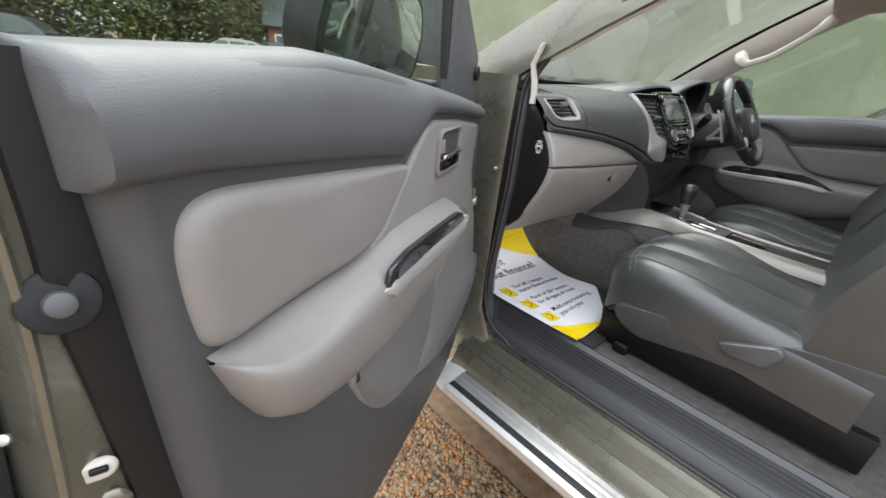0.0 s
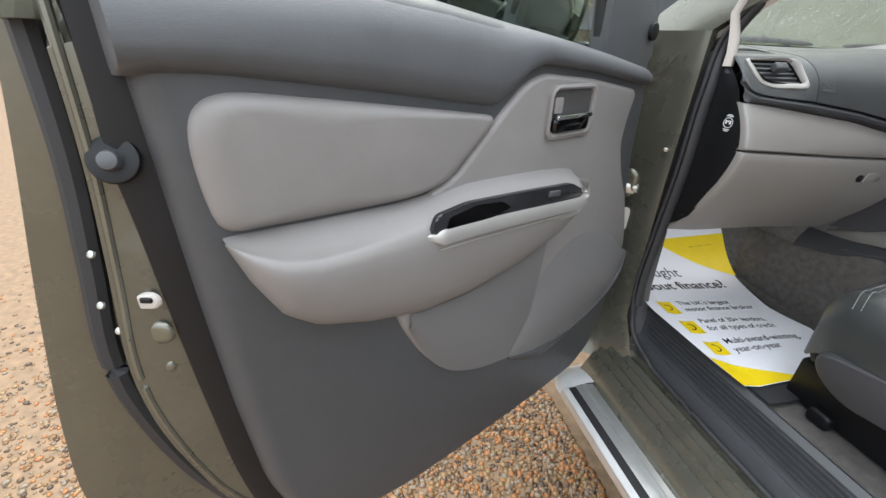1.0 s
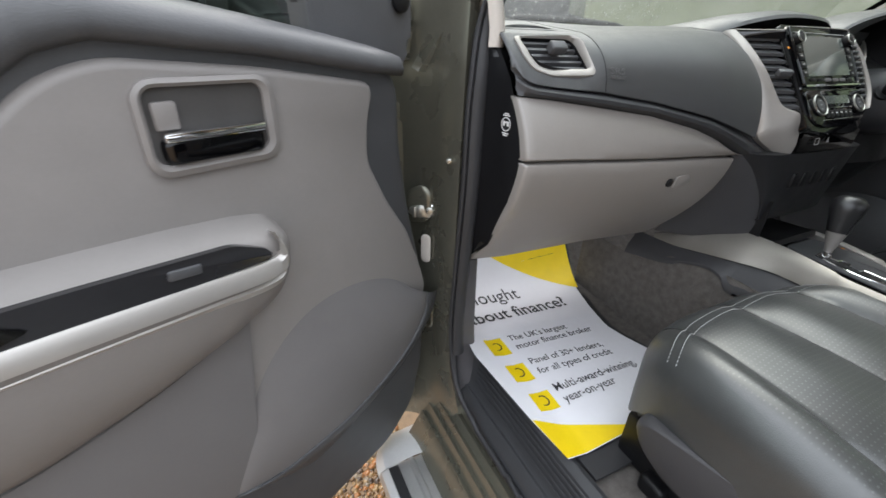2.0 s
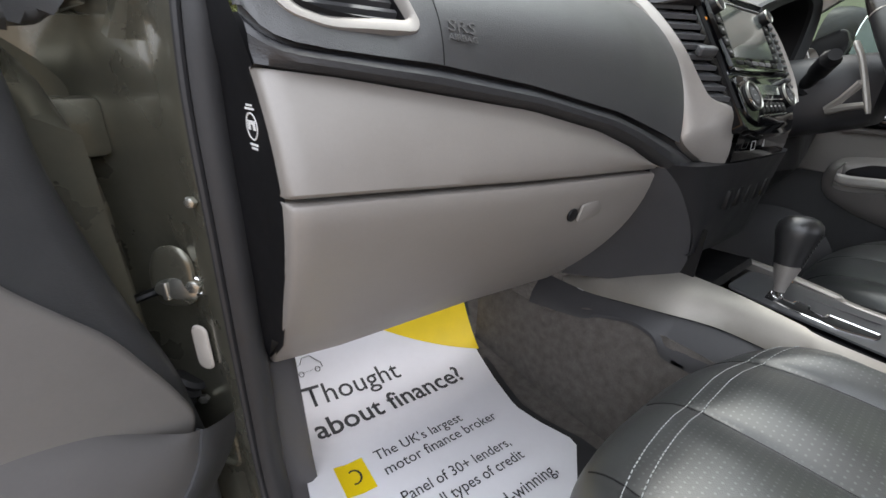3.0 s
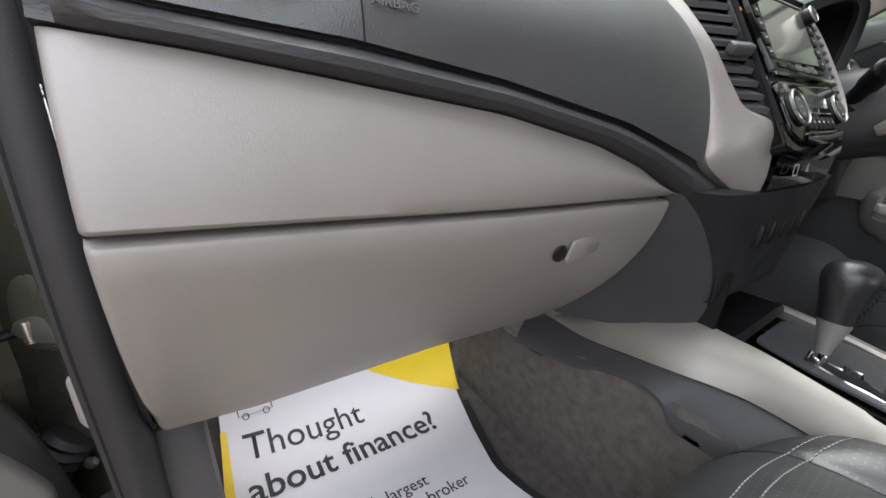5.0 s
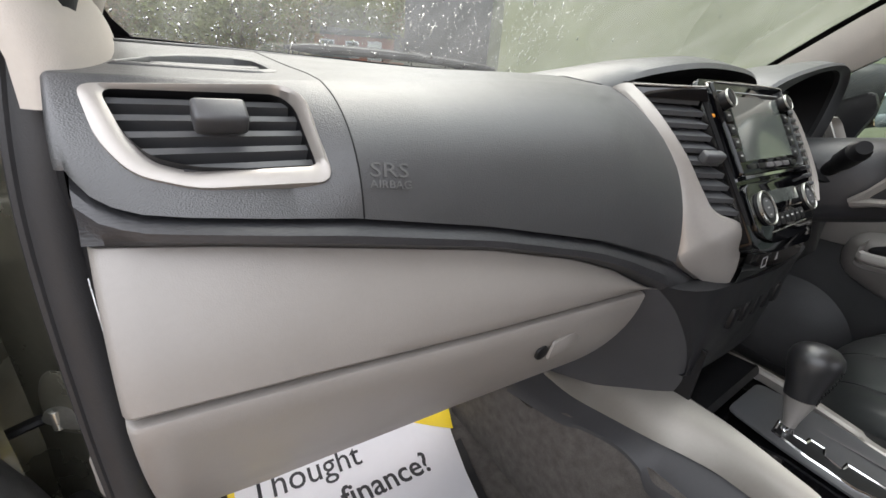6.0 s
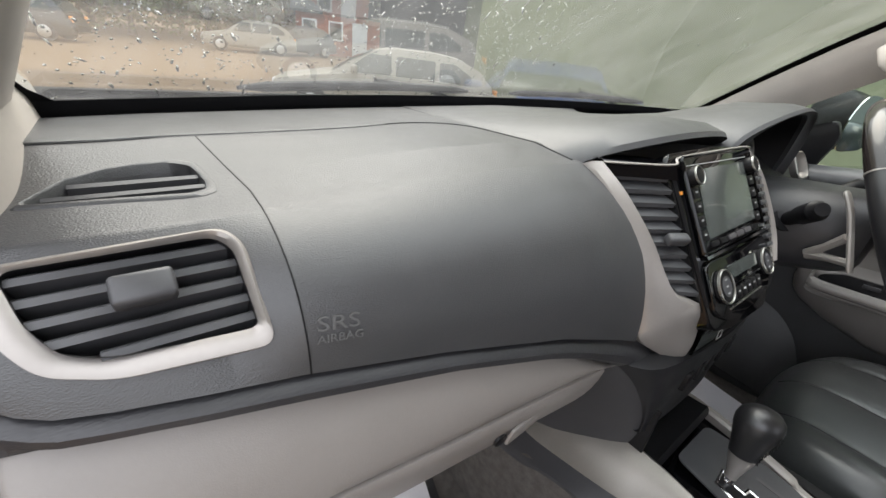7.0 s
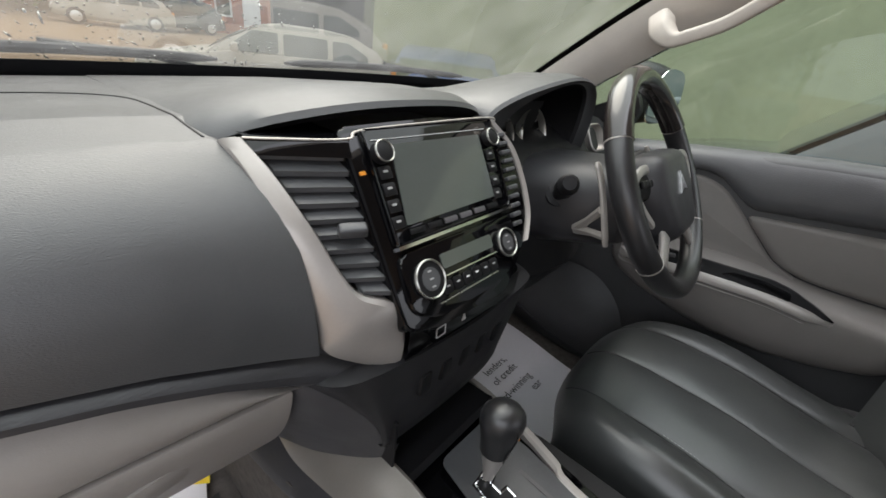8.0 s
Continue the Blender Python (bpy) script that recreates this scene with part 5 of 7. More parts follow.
        part("rail_foot", box((0.034, 0.045, 0.036), (cx + side * 0.19, -0.275, 0.632), 0.009, 3), BLACKP, s)
    return s


car_seat("passenger_seat", -0.37, "black leather passenger seat with perforated bolsters and grey stitching")
car_seat("driver_seat", 0.385, "black leather driver seat with smooth padded cushion")

# ---- steering wheel ----
WC, WR, WT = Vector((0.337, -0.180, 1.254)), 0.178, 31
wm = Matrix.Translation(WC) @ pose(0, 0, 0, 90 - WT, 0, 0) @ Matrix.Scale(0.945, 4)
wheel = thing("steering_wheel", (0, 0, 0), "black leather steering wheel with silver spokes", "steering wheel", m=wm)
circle = [(WR * math.cos(2 * math.pi * i / 64), WR * math.sin(2 * math.pi * i / 64), 0) for i in range(64)]
part("rim", tube(circle, 0.0175, 16, True, 1.1), RIMLEATHER, wheel, "black leather rim with gloss upper sections")
hub = round_poly([(-0.082, 0.056), (0.082, 0.056), (0.098, -0.005), (0.066, -0.098), (-0.066, -0.098), (-0.098, -0.005)], 0.03)
part("airbag_cover", pillow(hub, 0.05, pose(0, 0, -0.02), 0.025), BAND, wheel)
for a in (6, 174):
    d = Vector((math.cos(radians(a)), math.sin(radians(a)), 0))
    sp = part("spoke", tube([d * 0.05 + Vector((0, 0, -0.004)), d * 0.11 + Vector((0, 0, -0.004)), d * 0.170], [0.026, 0.022, 0.017], 12, flat=0.55), DARK, wheel)
    part("spoke_trim", tube(spline([d * 0.095 + Vector((0, 0.024, 0.010)), d * 0.135 + Vector((0, 0.020, 0.012)), d * 0.163 + Vector((0, 0.004, 0.010)), d * 0.155 + Vector((0, -0.03, 0.010)), d * 0.12 + Vector((0, -0.06, 0.008))], 5), 0.0075, 8, flat=0.5), STRIP, sp)
    for k in range(3):
        part("button", box((0.012, 0.011, 0.006), d * (0.10 + 0.017 * k) + Vector((0, 0.002, 0.012)), 0.002, 2), BLACKP, sp)
for a in (232, 308):
    d = Vector((math.cos(radians(a)), math.sin(radians(a)), 0))
    part("spoke", tube([d * 0.07 + Vector((0, 0, 0.006)), d * 0.12 + Vector((0, 0, 0.004)), d * 0.172], [0.017, 0.015, 0.013], 10, flat=0.45), STRIP, wheel, "satin silver lower spoke")
for a in (28, 152, 215, 325):
    d = Vector((math.cos(radians(a)), math.sin(radians(a)), 0))
    t = Vector((-d.y, d.x, 0))
    part("rim_joint", tube([d * WR - t * 0.0012, d * WR + t * 0.0012], 0.0183, 16, flat=1.1), SILVER, wheel)
arc = [(WR * math.cos(radians(a)), WR * math.sin(radians(a)), 0.0008) for a in xs(28, 152, 44)]
part("gloss_section", tube(arc, 0.0184, 16, flat=1.12), GLOSSRIM, wheel, "smooth gloss black upper rim")
part("badge", prism([(0, 0.018), (0.010, 0.0), (0.020, -0.016), (0, -0.010), (-0.020, -0.016), (-0.010, 0.0)], 0.003, pose(0, -0.005, 0.0302)), CHROME, wheel, "plain chrome emblem")
column = thing("steering_column", (0.333, -0.05, 1.17), "dark plastic steering column cowl with stalks and paddles", "steering column")
rows = []
for y, zc, w, h in ((-0.168, 1.212, 0.070, 0.045), (-0.163, 1.212, 0.090, 0.060), (-0.14, 1.208, 0.100, 0.066), (-0.05, 1.190, 0.112, 0.075), (0.06, 1.165, 0.12, 0.085)):
    ring_pts = []
    for i in range(32):
        t = 2 * math.pi * i / 32
        c_, s_ = math.cos(t), math.sin(t)
        ring_pts.append((0.333 + w * math.copysign(abs(c_) ** 0.55, c_), y, zc + h * math.copysign(abs(s_) ** 0.6, s_)))
    rows.append(ring_pts)
bm = loft(rows, closed=True)
bm.faces.new([v for v in bm.verts][:32])
part("cowl", bm, BAND, column)
for side in (-1, 1):
    fx = lambda x: 0.333 + side * (0.333 - x)
    p0, tip = Vector((fx(0.240), -0.058, 1.212)), Vector((fx(0.149), -0.106, 1.262))
    st = part("stalk", tube([p0, p0.lerp(tip, 0.45), p0.lerp(tip, 0.5), tip.lerp(p0, 0.12), tip.lerp(p0, 0.08), tip], [0.011, 0.012, 0.015, 0.0155, 0.012, 0.010], 14), BLACKP, column, "black control stalk")
    part("stalk_boot", tube([p0 - (tip - p0) * 0.12, p0.lerp(tip, 0.12)], [0.026, 0.021], 18), BLACKP, st)
    path = spline([(fx(0.212), -0.113, 1.285), (fx(0.207), -0.128, 1.262), (fx(0.203), -0.145, 1.225), (fx(0.196), -0.166, 1.175)], 6)
    pd = part("paddle", tube(path, [0.0035] + [0.0055] * (len(path) - 2) + [0.004], 10, flat=0.8), SILVER, column, "satin silver shift paddle")
    part("paddle_arm", tube([(fx(0.221), -0.109, 1.176), (fx(0.212), -0.124, 1.196), (fx(0.204), -0.142, 1.222)], [0.009, 0.006, 0.007], 8), SILVER, pd)
    part("paddle_arm", tube([(fx(0.221), -0.109, 1.176), (fx(0.210), -0.135, 1.183), (fx(0.199), -0.160, 1.188)], [0.009, 0.006, 0.006], 8), SILVER, pd)
# instruments
cluster = thing("instrument_cluster", (0.31, 0.06, 1.22), "dark instrument cluster with two ringed dials", "instrument cluster")
part("mask", loft([[(x, 0.085 - (z - 1.25) * 0.25, z) for x in xs(0.19, 0.36, 8)] for z in (1.20, 1.25, 1.30, 1.335)]), BLACKP, cluster)
for x in (0.215, 0.335):
    m = facing((x, 0.070, 1.275), (0, -1, 0.25))
    part("dial_ring", ring([(0.048 * math.cos(t), 0.048 * math.sin(t)) for t in xs(0, 6.12, 35)], [(0.043 * math.cos(t), 0.043 * math.sin(t)) for t in xs(0, 6.12, 35)], 0.014, m), STEEL, cluster)
    for k in range(11):
        t = radians(225 - 27 * k)
        part("tick", box((0.007, 0.0016, 0.0006), (0, 0, 0), 0, 1, m @ Matrix.Translation((0.037 * math.cos(t), 0.037 * math.sin(t), 0.001)) @ pose(0, 0, 0, 0, 0, math.degrees(t))), WHITEMARK, cluster)
    part("needle", box((0.03, 0.0016, 0.001), (0, 0, 0), 0, 1, m @ pose(0, 0, 0, 0, 0, 225) @ Matrix.Translation((0.015, 0, 0.004))), ORANGE, cluster)
part("side_vent", ring(rounded(0.07, 0.06, 0.02), rounded(0.060, 0.050, 0.016), 0.005, facing((0.515, 0.005, 1.268), (-0.05, -0.85, 0.5)), None, 0.01), SILVER, cluster, "silver rimmed side vent")
part("centre_display", prism(rounded(0.02, 0.05, 0.006), 0.001, facing((0.275, 0.080, 1.275), (0, -1, 0.25))), SCREEN, cluster)

# ---- doors ----
def card(v, dz=0.0):
    """Axes of a panel on a door: x from the hinge, y up, z towards the cabin, at depth v."""
    return Matrix(((1, 0, 0, 0), (0, 0, 1, v), (0, 1, 0, dz), (0, 0, 0, 1)))


CARD = [(0.997, 1.340), (0.76, 1.350), (0.652, 1.342), (0.50, 1.322), (0.347, 1.303), (0.22, 1.285), (0.13, 1.262), (0.075, 1.235), (0.070, 1.13), (0.045, 1.0), (0.015, 0.89), (0.0, 0.78), (0.005, 0.62), (0.04, 0.51), (0.12, 0.455), (0.28, 0.446), (0.50, 0.448), (0.70, 0.460), (0.80, 0.480), (0.88, 0.520), (0.935, 0.59), (0.962, 0.69), (0.977, 0.86), (0.985, 1.03), (0.989, 1.15), (0.992, 1.25)]
MIDP = [(0.552, 1.203), (0.53, 1.222), (0.50, 1.246), (0.457, 1.260), (0.31, 1.249), (0.145, 1.226), (0.160, 1.181), (0.163, 1.12), (0.125, 1.047), (0.074, 0.974), (0.038, 0.89), (0.018, 0.83), (0.045, 0.785), (0.10, 0.742), (0.20, 0.700), (0.30, 0.680), (0.40, 0.674), (0.50, 0.690), (0.58, 0.715), (0.645, 0.755), (0.695, 0.82), (0.732, 0.89), (0.752, 0.95), (0.73, 1.04), (0.69, 1.105), (0.64, 1.120)]
INSERT = [(0.963, 1.205), (0.957, 1.231), (0.943, 1.244), (0.918, 1.249), (0.834, 1.239), (0.74, 1.227), (0.553, 1.202), (0.645, 1.118), (0.695, 1.106), (0.744, 1.104), (0.850, 1.107), (0.911, 1.110), (0.953, 1.112), (0.961, 1.158)]
ARM_TOP = [(0.318, 1.045), (0.325, 1.078), (0.345, 1.094), (0.38, 1.101), (0.45, 1.107), (0.56, 1.112), (0.62, 1.113), (0.66, 1.107), (0.70, 1.102), (0.744, 1.100), (0.85, 1.103), (0.93, 1.107), (0.952, 1.107)]
ARM_FOOT = [(0.318, 1.025), (0.325, 1.000), (0.345, 0.978), (0.41, 0.947), (0.50, 0.922), (0.60, 0.908), (0.70, 0.911), (0.79, 0.933), (0.868, 0.963), (0.908, 0.997), (0.934, 1.048), (0.952, 1.100)]
ROLL_TOP = [(0.07, 1.262), (0.13, 1.274), (0.23, 1.290), (0.347, 1.306), (0.50, 1.325), (0.652, 1.344), (0.76, 1.352), (0.997, 1.344)]
ROLL_FOOT = [(0.07, 1.232), (0.145, 1.237), (0.31, 1.259), (0.457, 1.271), (0.495, 1.260), (0.53, 1.234), (0.562, 1.213), (0.74, 1.238), (0.834, 1.250), (0.93, 1.262), (0.997, 1.264)]
SW = [(0.720, 1.068), (0.710, 1.094), (0.653, 1.101), (0.53, 1.094), (0.405, 1.085), (0.368, 1.068), (0.362, 1.054), (0.54, 1.062)]


def car_door(name, m, label, mirror_side):
    door = thing(name, (0, 0, 0), label, "car door", "front doors", m=m)
    part("door_card", pillow(round_poly(CARD, 0.03), 0.035, card(0.098), 0.03, 5, sink=0.03), DOORCARD, door, "dark grey grained door trim")
    mid = part("mid_panel", pillow(round_poly(MIDP if mirror_side else [p for p in MIDP if p[1] > 0.98], 0.02), 0.012, card(0.131), 0.010, 4, sink=0.01), DOORLIGHT, door, "warm grey middle trim")
    if mirror_side:
        # darker overlay that paints the shade between the armrest and the pocket
        top = spline([(0.385, 0.965), (0.45, 0.938), (0.52, 0.920), (0.60, 0.910), (0.66, 0.911), (0.722, 0.915)], 5)
        foot = spline([(0.425, 0.680), (0.48, 0.688), (0.56, 0.710), (0.635, 0.752), (0.688, 0.818), (0.724, 0.888)], 5)
        rows = []
        for p, q in zip(top, foot):
            rows.append([(p[0] + (q[0] - p[0]) * t, 0.1462 - 0.0040 * t ** 6 + 0.004 * math.sin(math.pi * t), p[1] + (q[1] - p[1]) * t) for t in xs(0, 1, 10)])
        part("lower_trim_shade", loft(rows), DOORSHADE, mid, "darker overlay for the shade below the armrest", 60)
    # speaker bulge, held by the lip of the lower panel
    crease = spline([(0.070, 0.850), (0.12, 0.895), (0.188, 0.925), (0.262, 0.933), (0.325, 0.916), (0.381, 0.869), (0.421, 0.796), (0.452, 0.700)], 6)
    brim = spline([(0.030, 0.825), (0.052, 0.782), (0.10, 0.742), (0.17, 0.711), (0.25, 0.689), (0.32, 0.679), (0.39, 0.675), (0.455, 0.683)], 6)

    def swell(k, t):
        return 0.1415 + 0.034 * (math.sin(math.pi * min(1.0, 0.12 + k * 0.88)) ** 0.7) * math.sin(math.pi * 0.70 * t ** 0.8) ** 1.4

    rows = []
    for i, (p, q) in enumerate(zip(crease, brim)):
        k = i / (len(crease) - 1)
        rows.append([(p[0] + (q[0] - p[0]) * t, swell(k, t), p[1] + (q[1] - p[1]) * t) for t in xs(0, 1, 14)])
    # bulge in the shaded tone; driver's darker still, for its unlit corner
    part("speaker_bulge", loft(rows), DOORSHADE if mirror_side else DOORTOP, mid, "", 60)
    lip_rows, path = [], []
    for i, q in enumerate(brim):
        k = i / (len(brim) - 1)
        v = swell(k, 1.0)
        before, after = brim[max(0, i - 1)], brim[min(len(brim) - 1, i + 1)]
        d = Vector((before[1] - after[1], after[0] - before[0])).normalized() * min(1.0, 0.05 + (len(brim) - 1 - i) / 12)
        path.append((q[0], v + 0.001, q[1]))
        lip_rows.append([(q[0] + d.x * 0.002, v - 0.004, q[1] + d.y * 0.002), (q[0], v + 0.003, q[1]), (q[0] - d.x * 0.006, v + 0.004, q[1] - d.y * 0.006), (q[0] - d.x * 0.03, v * 0.6 + 0.133 * 0.4 + 0.006, q[1] - d.y * 0.03), (q[0] - d.x * 0.075, 0.134, q[1] - d.y * 0.075)])
    part("pocket_lip", loft(lip_rows), DOORCARD, mid, "dark grey lip below the speaker bulge", 50)
    part("padded_insert", pillow(round_poly(INSERT, 0.025), 0.018, card(0.131), 0.028, 6, sink=0.01), DOORLIGHT, door, "warm grey padded insert")
    rows = []
    for u in [0.318 + 0.634 * (1 - math.cos(math.pi * k / 48)) / 2 for k in range(49)]:
        zt, zf = lerp_table(ARM_TOP, u)[0], lerp_table(ARM_FOOT, u)[0]
        d = 0.056 * math.sqrt(max(0.0, 1 - max(0.0, (u - 0.89) / 0.063) ** 2)) * math.sqrt(max(0.0, 1 - max(0.0, (0.37 - u) / 0.053) ** 2))
        h = zt - zf
        dish = 0.010 * math.exp(-((u - 0.85) / 0.07) ** 2)
        back = 0.1325
        ledge = min(0.030, h * 0.22)
        rows.append([(u, back - 0.012, zt + 0.001), (u, back + d * 0.10, zt), (u, back + d * 0.45, zt - ledge * 0.45 - dish), (u, back + d * 0.78, zt - ledge * 0.72 - dish * 0.6), (u, back + d * 0.93, zt - ledge * 0.95), (u, back + d, zt - ledge - h * 0.08), (u, back + d, zt - ledge - h * 0.20), (u, back + d * 0.95, zf + h * 0.45), (u, back + d * 0.83, zf + h * 0.27), (u, back + d * 0.60, zf + h * 0.12), (u, back + d * 0.30, zf + h * 0.03), (u, back - 0.012, zf)])
    arm = part("armrest", loft(rows), DOORLIGHT, door, "warm grey moulded armrest", 70)
    rows = []
    for u in xs(0.07, 0.997, 48):
        zt, zf = lerp_table(ROLL_TOP, u)[0], lerp_table(ROLL_FOOT, u)[0]
        h, e = zt - zf, min(1.0, (u - 0.07) / 0.06) ** 0.5
        rows.append([(u, 0.080, zt - 0.004), (u, 0.092, zt + 0.001), (u, 0.108 + 0.004 * e, zt - h * 0.04), (u, 0.122 + 0.012 * e, zt - h * 0.18), (u, 0.128 + 0.018 * e, zt - h * 0.42), (u, 0.130 + 0.020 * e, zt - h * 0.70), (u, 0.130 + 0.018 * e, zt - h * 0.86), (u, 0.128 + 0.010 * e, zt - h * 0.96), (u, 0.126, zf - 0.002)])
    for du, k in ((0.0025, 0.75), (0.004, 0.4), (0.0045, 0.0)):
        rows.append([(0.997 + du, 0.080 + (v - 0.080) * k, z) for u, v, z in rows[47]])
    part("upper_roll", loft(rows), DOORTOP, door, "dark grey grained upper roll", 70)
    sw = part("switch_panel", prism(round_poly(SW if mirror_side else [(0.775, 1.060), (0.738, 1.078), (0.690, 1.095)] + SW[2:], 0.008), 0.008, card(0.182), 0.003), SWITCHP, arm, "charcoal gloss switch panel")
    part("pull_cup", prism(round_poly([(0.695, 1.070), (0.690, 1.088), (0.640, 1.095), (0.585, 1.089), (0.565, 1.076), (0.60, 1.069)], 0.006), 0.0015, card(0.1902)), PIANO, sw)
    part("window_switch", box((0.030, 0.006, 0.010), (0.455, 0.1905, 1.076), 0.002, 2, pose(0, 0, 0, 0, -6, 0)), SLATP, sw)
    rows = []
    strip = spline([(0.724 if mirror_side else 0.785, 1.066 if mirror_side else 1.055), (0.67, 1.066), (0.56, 1.060), (0.45, 1.052), (0.374, 1.047), (0.350, 1.056), (0.358, 1.078)], 6)
    for i, (u, z) in enumerate(strip):
        g = min(1.0, 0.25 + 0.25 * i)
        rows.append([(u, 0.174, z + 0.005 * g), (u, 0.182 + 0.009 * g, z + 0.006 * g), (u, 0.183 + 0.013 * g, z), (u, 0.183 + 0.012 * g, z - 0.015 * g), (u, 0.182 + 0.003 * g, z - 0.020 * g), (u, 0.182 + 0.007 * g, z - 0.025 * g), (u, 0.180 + 0.005 * g, z - 0.033 * g), (u, 0.166, z - 0.036 * g)])
    part("switch_trim", loft(rows), STRIP, arm, "satin silver strip", 45)
    HB = rounded(0.138, 0.089, 0.020, 5, 0.376, 1.198)
    hb = part("handle_bezel", ring(HB, rounded(0.116, 0.070, 0.012, 5, 0.379, 1.200), 0.009, card(0.142), None, 0.0), DOORLIGHT, mid)
    # flat plate, darkened in colour for the shade of a deep recess
    part("handle_recess", prism(rounded(0.118, 0.072, 0.012, 5, 0.379, 1.200), 0.001, card(0.1432)), SHADEDRECESS, hb)
    part("lock_tab", box((0.022, 0.006, 0.026), (0.420, 0.1465, 1.210), 0.003, 2), DOORLIGHT, hb)
    part("door_handle", pillow(rounded(0.104, 0.026, 0.008, 4, 0.378, 1.178), 0.010, card(0.1442), 0.008, 3), PIANO, door, "dark gloss door handle with chrome edge")
    part("handle_edge", box((0.102, 0.009, 0.009), (0.378, 0.1535, 1.1915), 0.003, 2), CHROME, door, "chrome handle edge")
    FRAMEO = [(1.062, 1.33), (1.03, 1.345), (0.10, 1.27), (-0.01, 1.20), (-0.02, 0.58), (0.08, 0.44), (0.93, 0.43), (1.08, 0.47), (1.150, 0.60), (1.163, 0.75), (1.145, 0.89), (1.118, 1.04), (1.085, 1.20)]
    part("outer_skin", pillow(round_poly(FRAMEO, 0.05), 0.02, Matrix(((1, 0, 0, 0), (0, 0, -1, 0.0), (0, 1, 0, 0), (0, 0, 0, 1))), 0.05, 4, sink=0.02), PAINT, door, "dark olive painted outer skin")
    FRAMEI = [(1.034, 1.33), (0.10, 1.265), (0.03, 1.20), (0.02, 0.60), (0.10, 0.46), (0.86, 0.46), (0.95, 0.54), (1.02, 0.69), (1.058, 0.85), (1.066, 0.956), (1.052, 1.07), (1.039, 1.19)]
    part("inner_frame", prism(round_poly(FRAMEI, 0.05), 0.09, card(0.0), 0.03, 4), PAINT, door, "dark olive painted inner frame")
    if not mirror_side:
        return door
    edge = spline([(1.044, 1.34), (1.050, 1.19), (1.064, 1.07), (1.078, 0.956), (1.070, 0.85), (1.032, 0.69), (0.96, 0.53), (0.86, 0.450), (0.6, 0.448), (0.2, 0.445)], 8)
    part("door_seal", tube([(p[0], 0.042, p[1]) for p in edge], 0.012, 8), RUBBER, door, "black rubber seal")
    flange = spline([(1.006, 1.34), (1.007, 1.25), (1.009, 1.19), (1.005, 1.12), (1.001, 1.03), (0.993, 0.88), (0.978, 0.70), (0.948, 0.58), (0.87, 0.495), (0.7, 0.462), (0.5, 0.45)], 6)
    rows = []
    for p in flange:
        rows.append([(p[0] - 0.022, 0.104, p[1]), (p[0] + 0.004, 0.102, p[1]), (p[0] + 0.012, 0.096, p[1]), (p[0] + 0.014, 0.072, p[1])])
    part("trim_flange", loft(rows), DARK, door, "dark grey plastic edge of the trim")
    bump = part("rubber_stop", disc(0.022, 0.005, Matrix.Translation((1.017, 0.098, 1.190)) @ pose(0, 0, 0, -70, 0, -25), 24, 0.003), DARK, door, "round rubber stop")
    part("stop_button", disc(0.0095, 0.011, Matrix.Translation((1.019, 0.102, 1.190)) @ pose(0, 0, 0, -70, 0, -25), 20, 0.005), SLATP, bump)
    LM = facing((1.034, 0.084, 1.038), (0.62, 0.78, 0.0))
    part("latch_cover", pillow(rounded(0.046, 0.020, 0.009, 4), 0.006, LM, 0.006, 4), BEIGE, door, "pale plastic latch cover")
    part("latch_recess", box((0.012, 0.006, 0.004), (0, 0, 0), 0.001, 1, LM @ Matrix.Translation((0.012, 0.004, 0.0075))), BLACKP, door)
    for dx, dy, w, h, lift in ((0.000, -0.046, 0.050, 0.030, 0.006), (-0.004, -0.096, 0.036, 0.018, 0.005)):
        part("pressed_bead", pillow(rounded(w, h, h * 0.48, 6), lift, LM @ Matrix.Translation((dx, dy, -0.001)) @ pose(0, 0, 0, 0, 0, 14), 0.012, 5), PAINT, door)
    fold = spline([(1.030, 1.33), (1.036, 1.19), (1.048, 1.07), (1.060, 0.956), (1.052, 0.85), (1.016, 0.70), (0.95, 0.56)], 8)
    part("pressed_fold", tube([(q[0] - 0.003, 0.087, q[1]) for q in fold], 0.006, 10, flat=0.8), PAINT, door, "folded olive edge of the inner frame")
    for u, z in ((1.056, 1.094), (1.064, 1.036), (1.058, 1.000)):
        part("latch_screw", disc(0.0042, 0.003, Matrix.Translation((u + 0.002, 0.070, z)) @ pose(0, 0, 0, -60, 0, -50), 14, 0.0012), STEEL, door)
    return door


HINGE = Vector((-0.833, 0.295, 0.0))
A = radians(62.5)
door = car_door("passenger_door", Matrix(((-math.sin(A), math.cos(A), 0, HINGE.x), (-math.cos(A), -math.sin(A), 0, HINGE.y), (0, 0, 1, 0), (0, 0, 0, 1))), "open passenger door with grey armrest and dark upper trim", True)
pane = part("window_glass", prism([(1.03, 1.32), (1.0, 1.70), (0.55, 1.72), (0.325, 1.52), (0.215, 1.28)], 0.004, card(0.06)), SIDEGLASS, door, "wet side window")
pane.visible_shadow = False
part("window_frame", tube(spline([(1.05, 0.06, 1.30), (1.03, 0.05, 1.70), (0.55, 0.03, 1.745), (0.3, 0.05, 1.56), (0.02, 0.06, 1.36), (0.0, 0.06, 1.25)], 10), 0.018, 8), PAINT, door, "dark olive window frame")
part("corner_trim", prism(round_poly([(0.03, 1.235), (0.20, 1.262), (0.215, 1.50), (0.16, 1.49), (0.0, 1.36), (0.0, 1.27)], 0.015), 0.04, card(0.045), 0.01, 3), DOORTOP, door, "dark plastic corner trim")
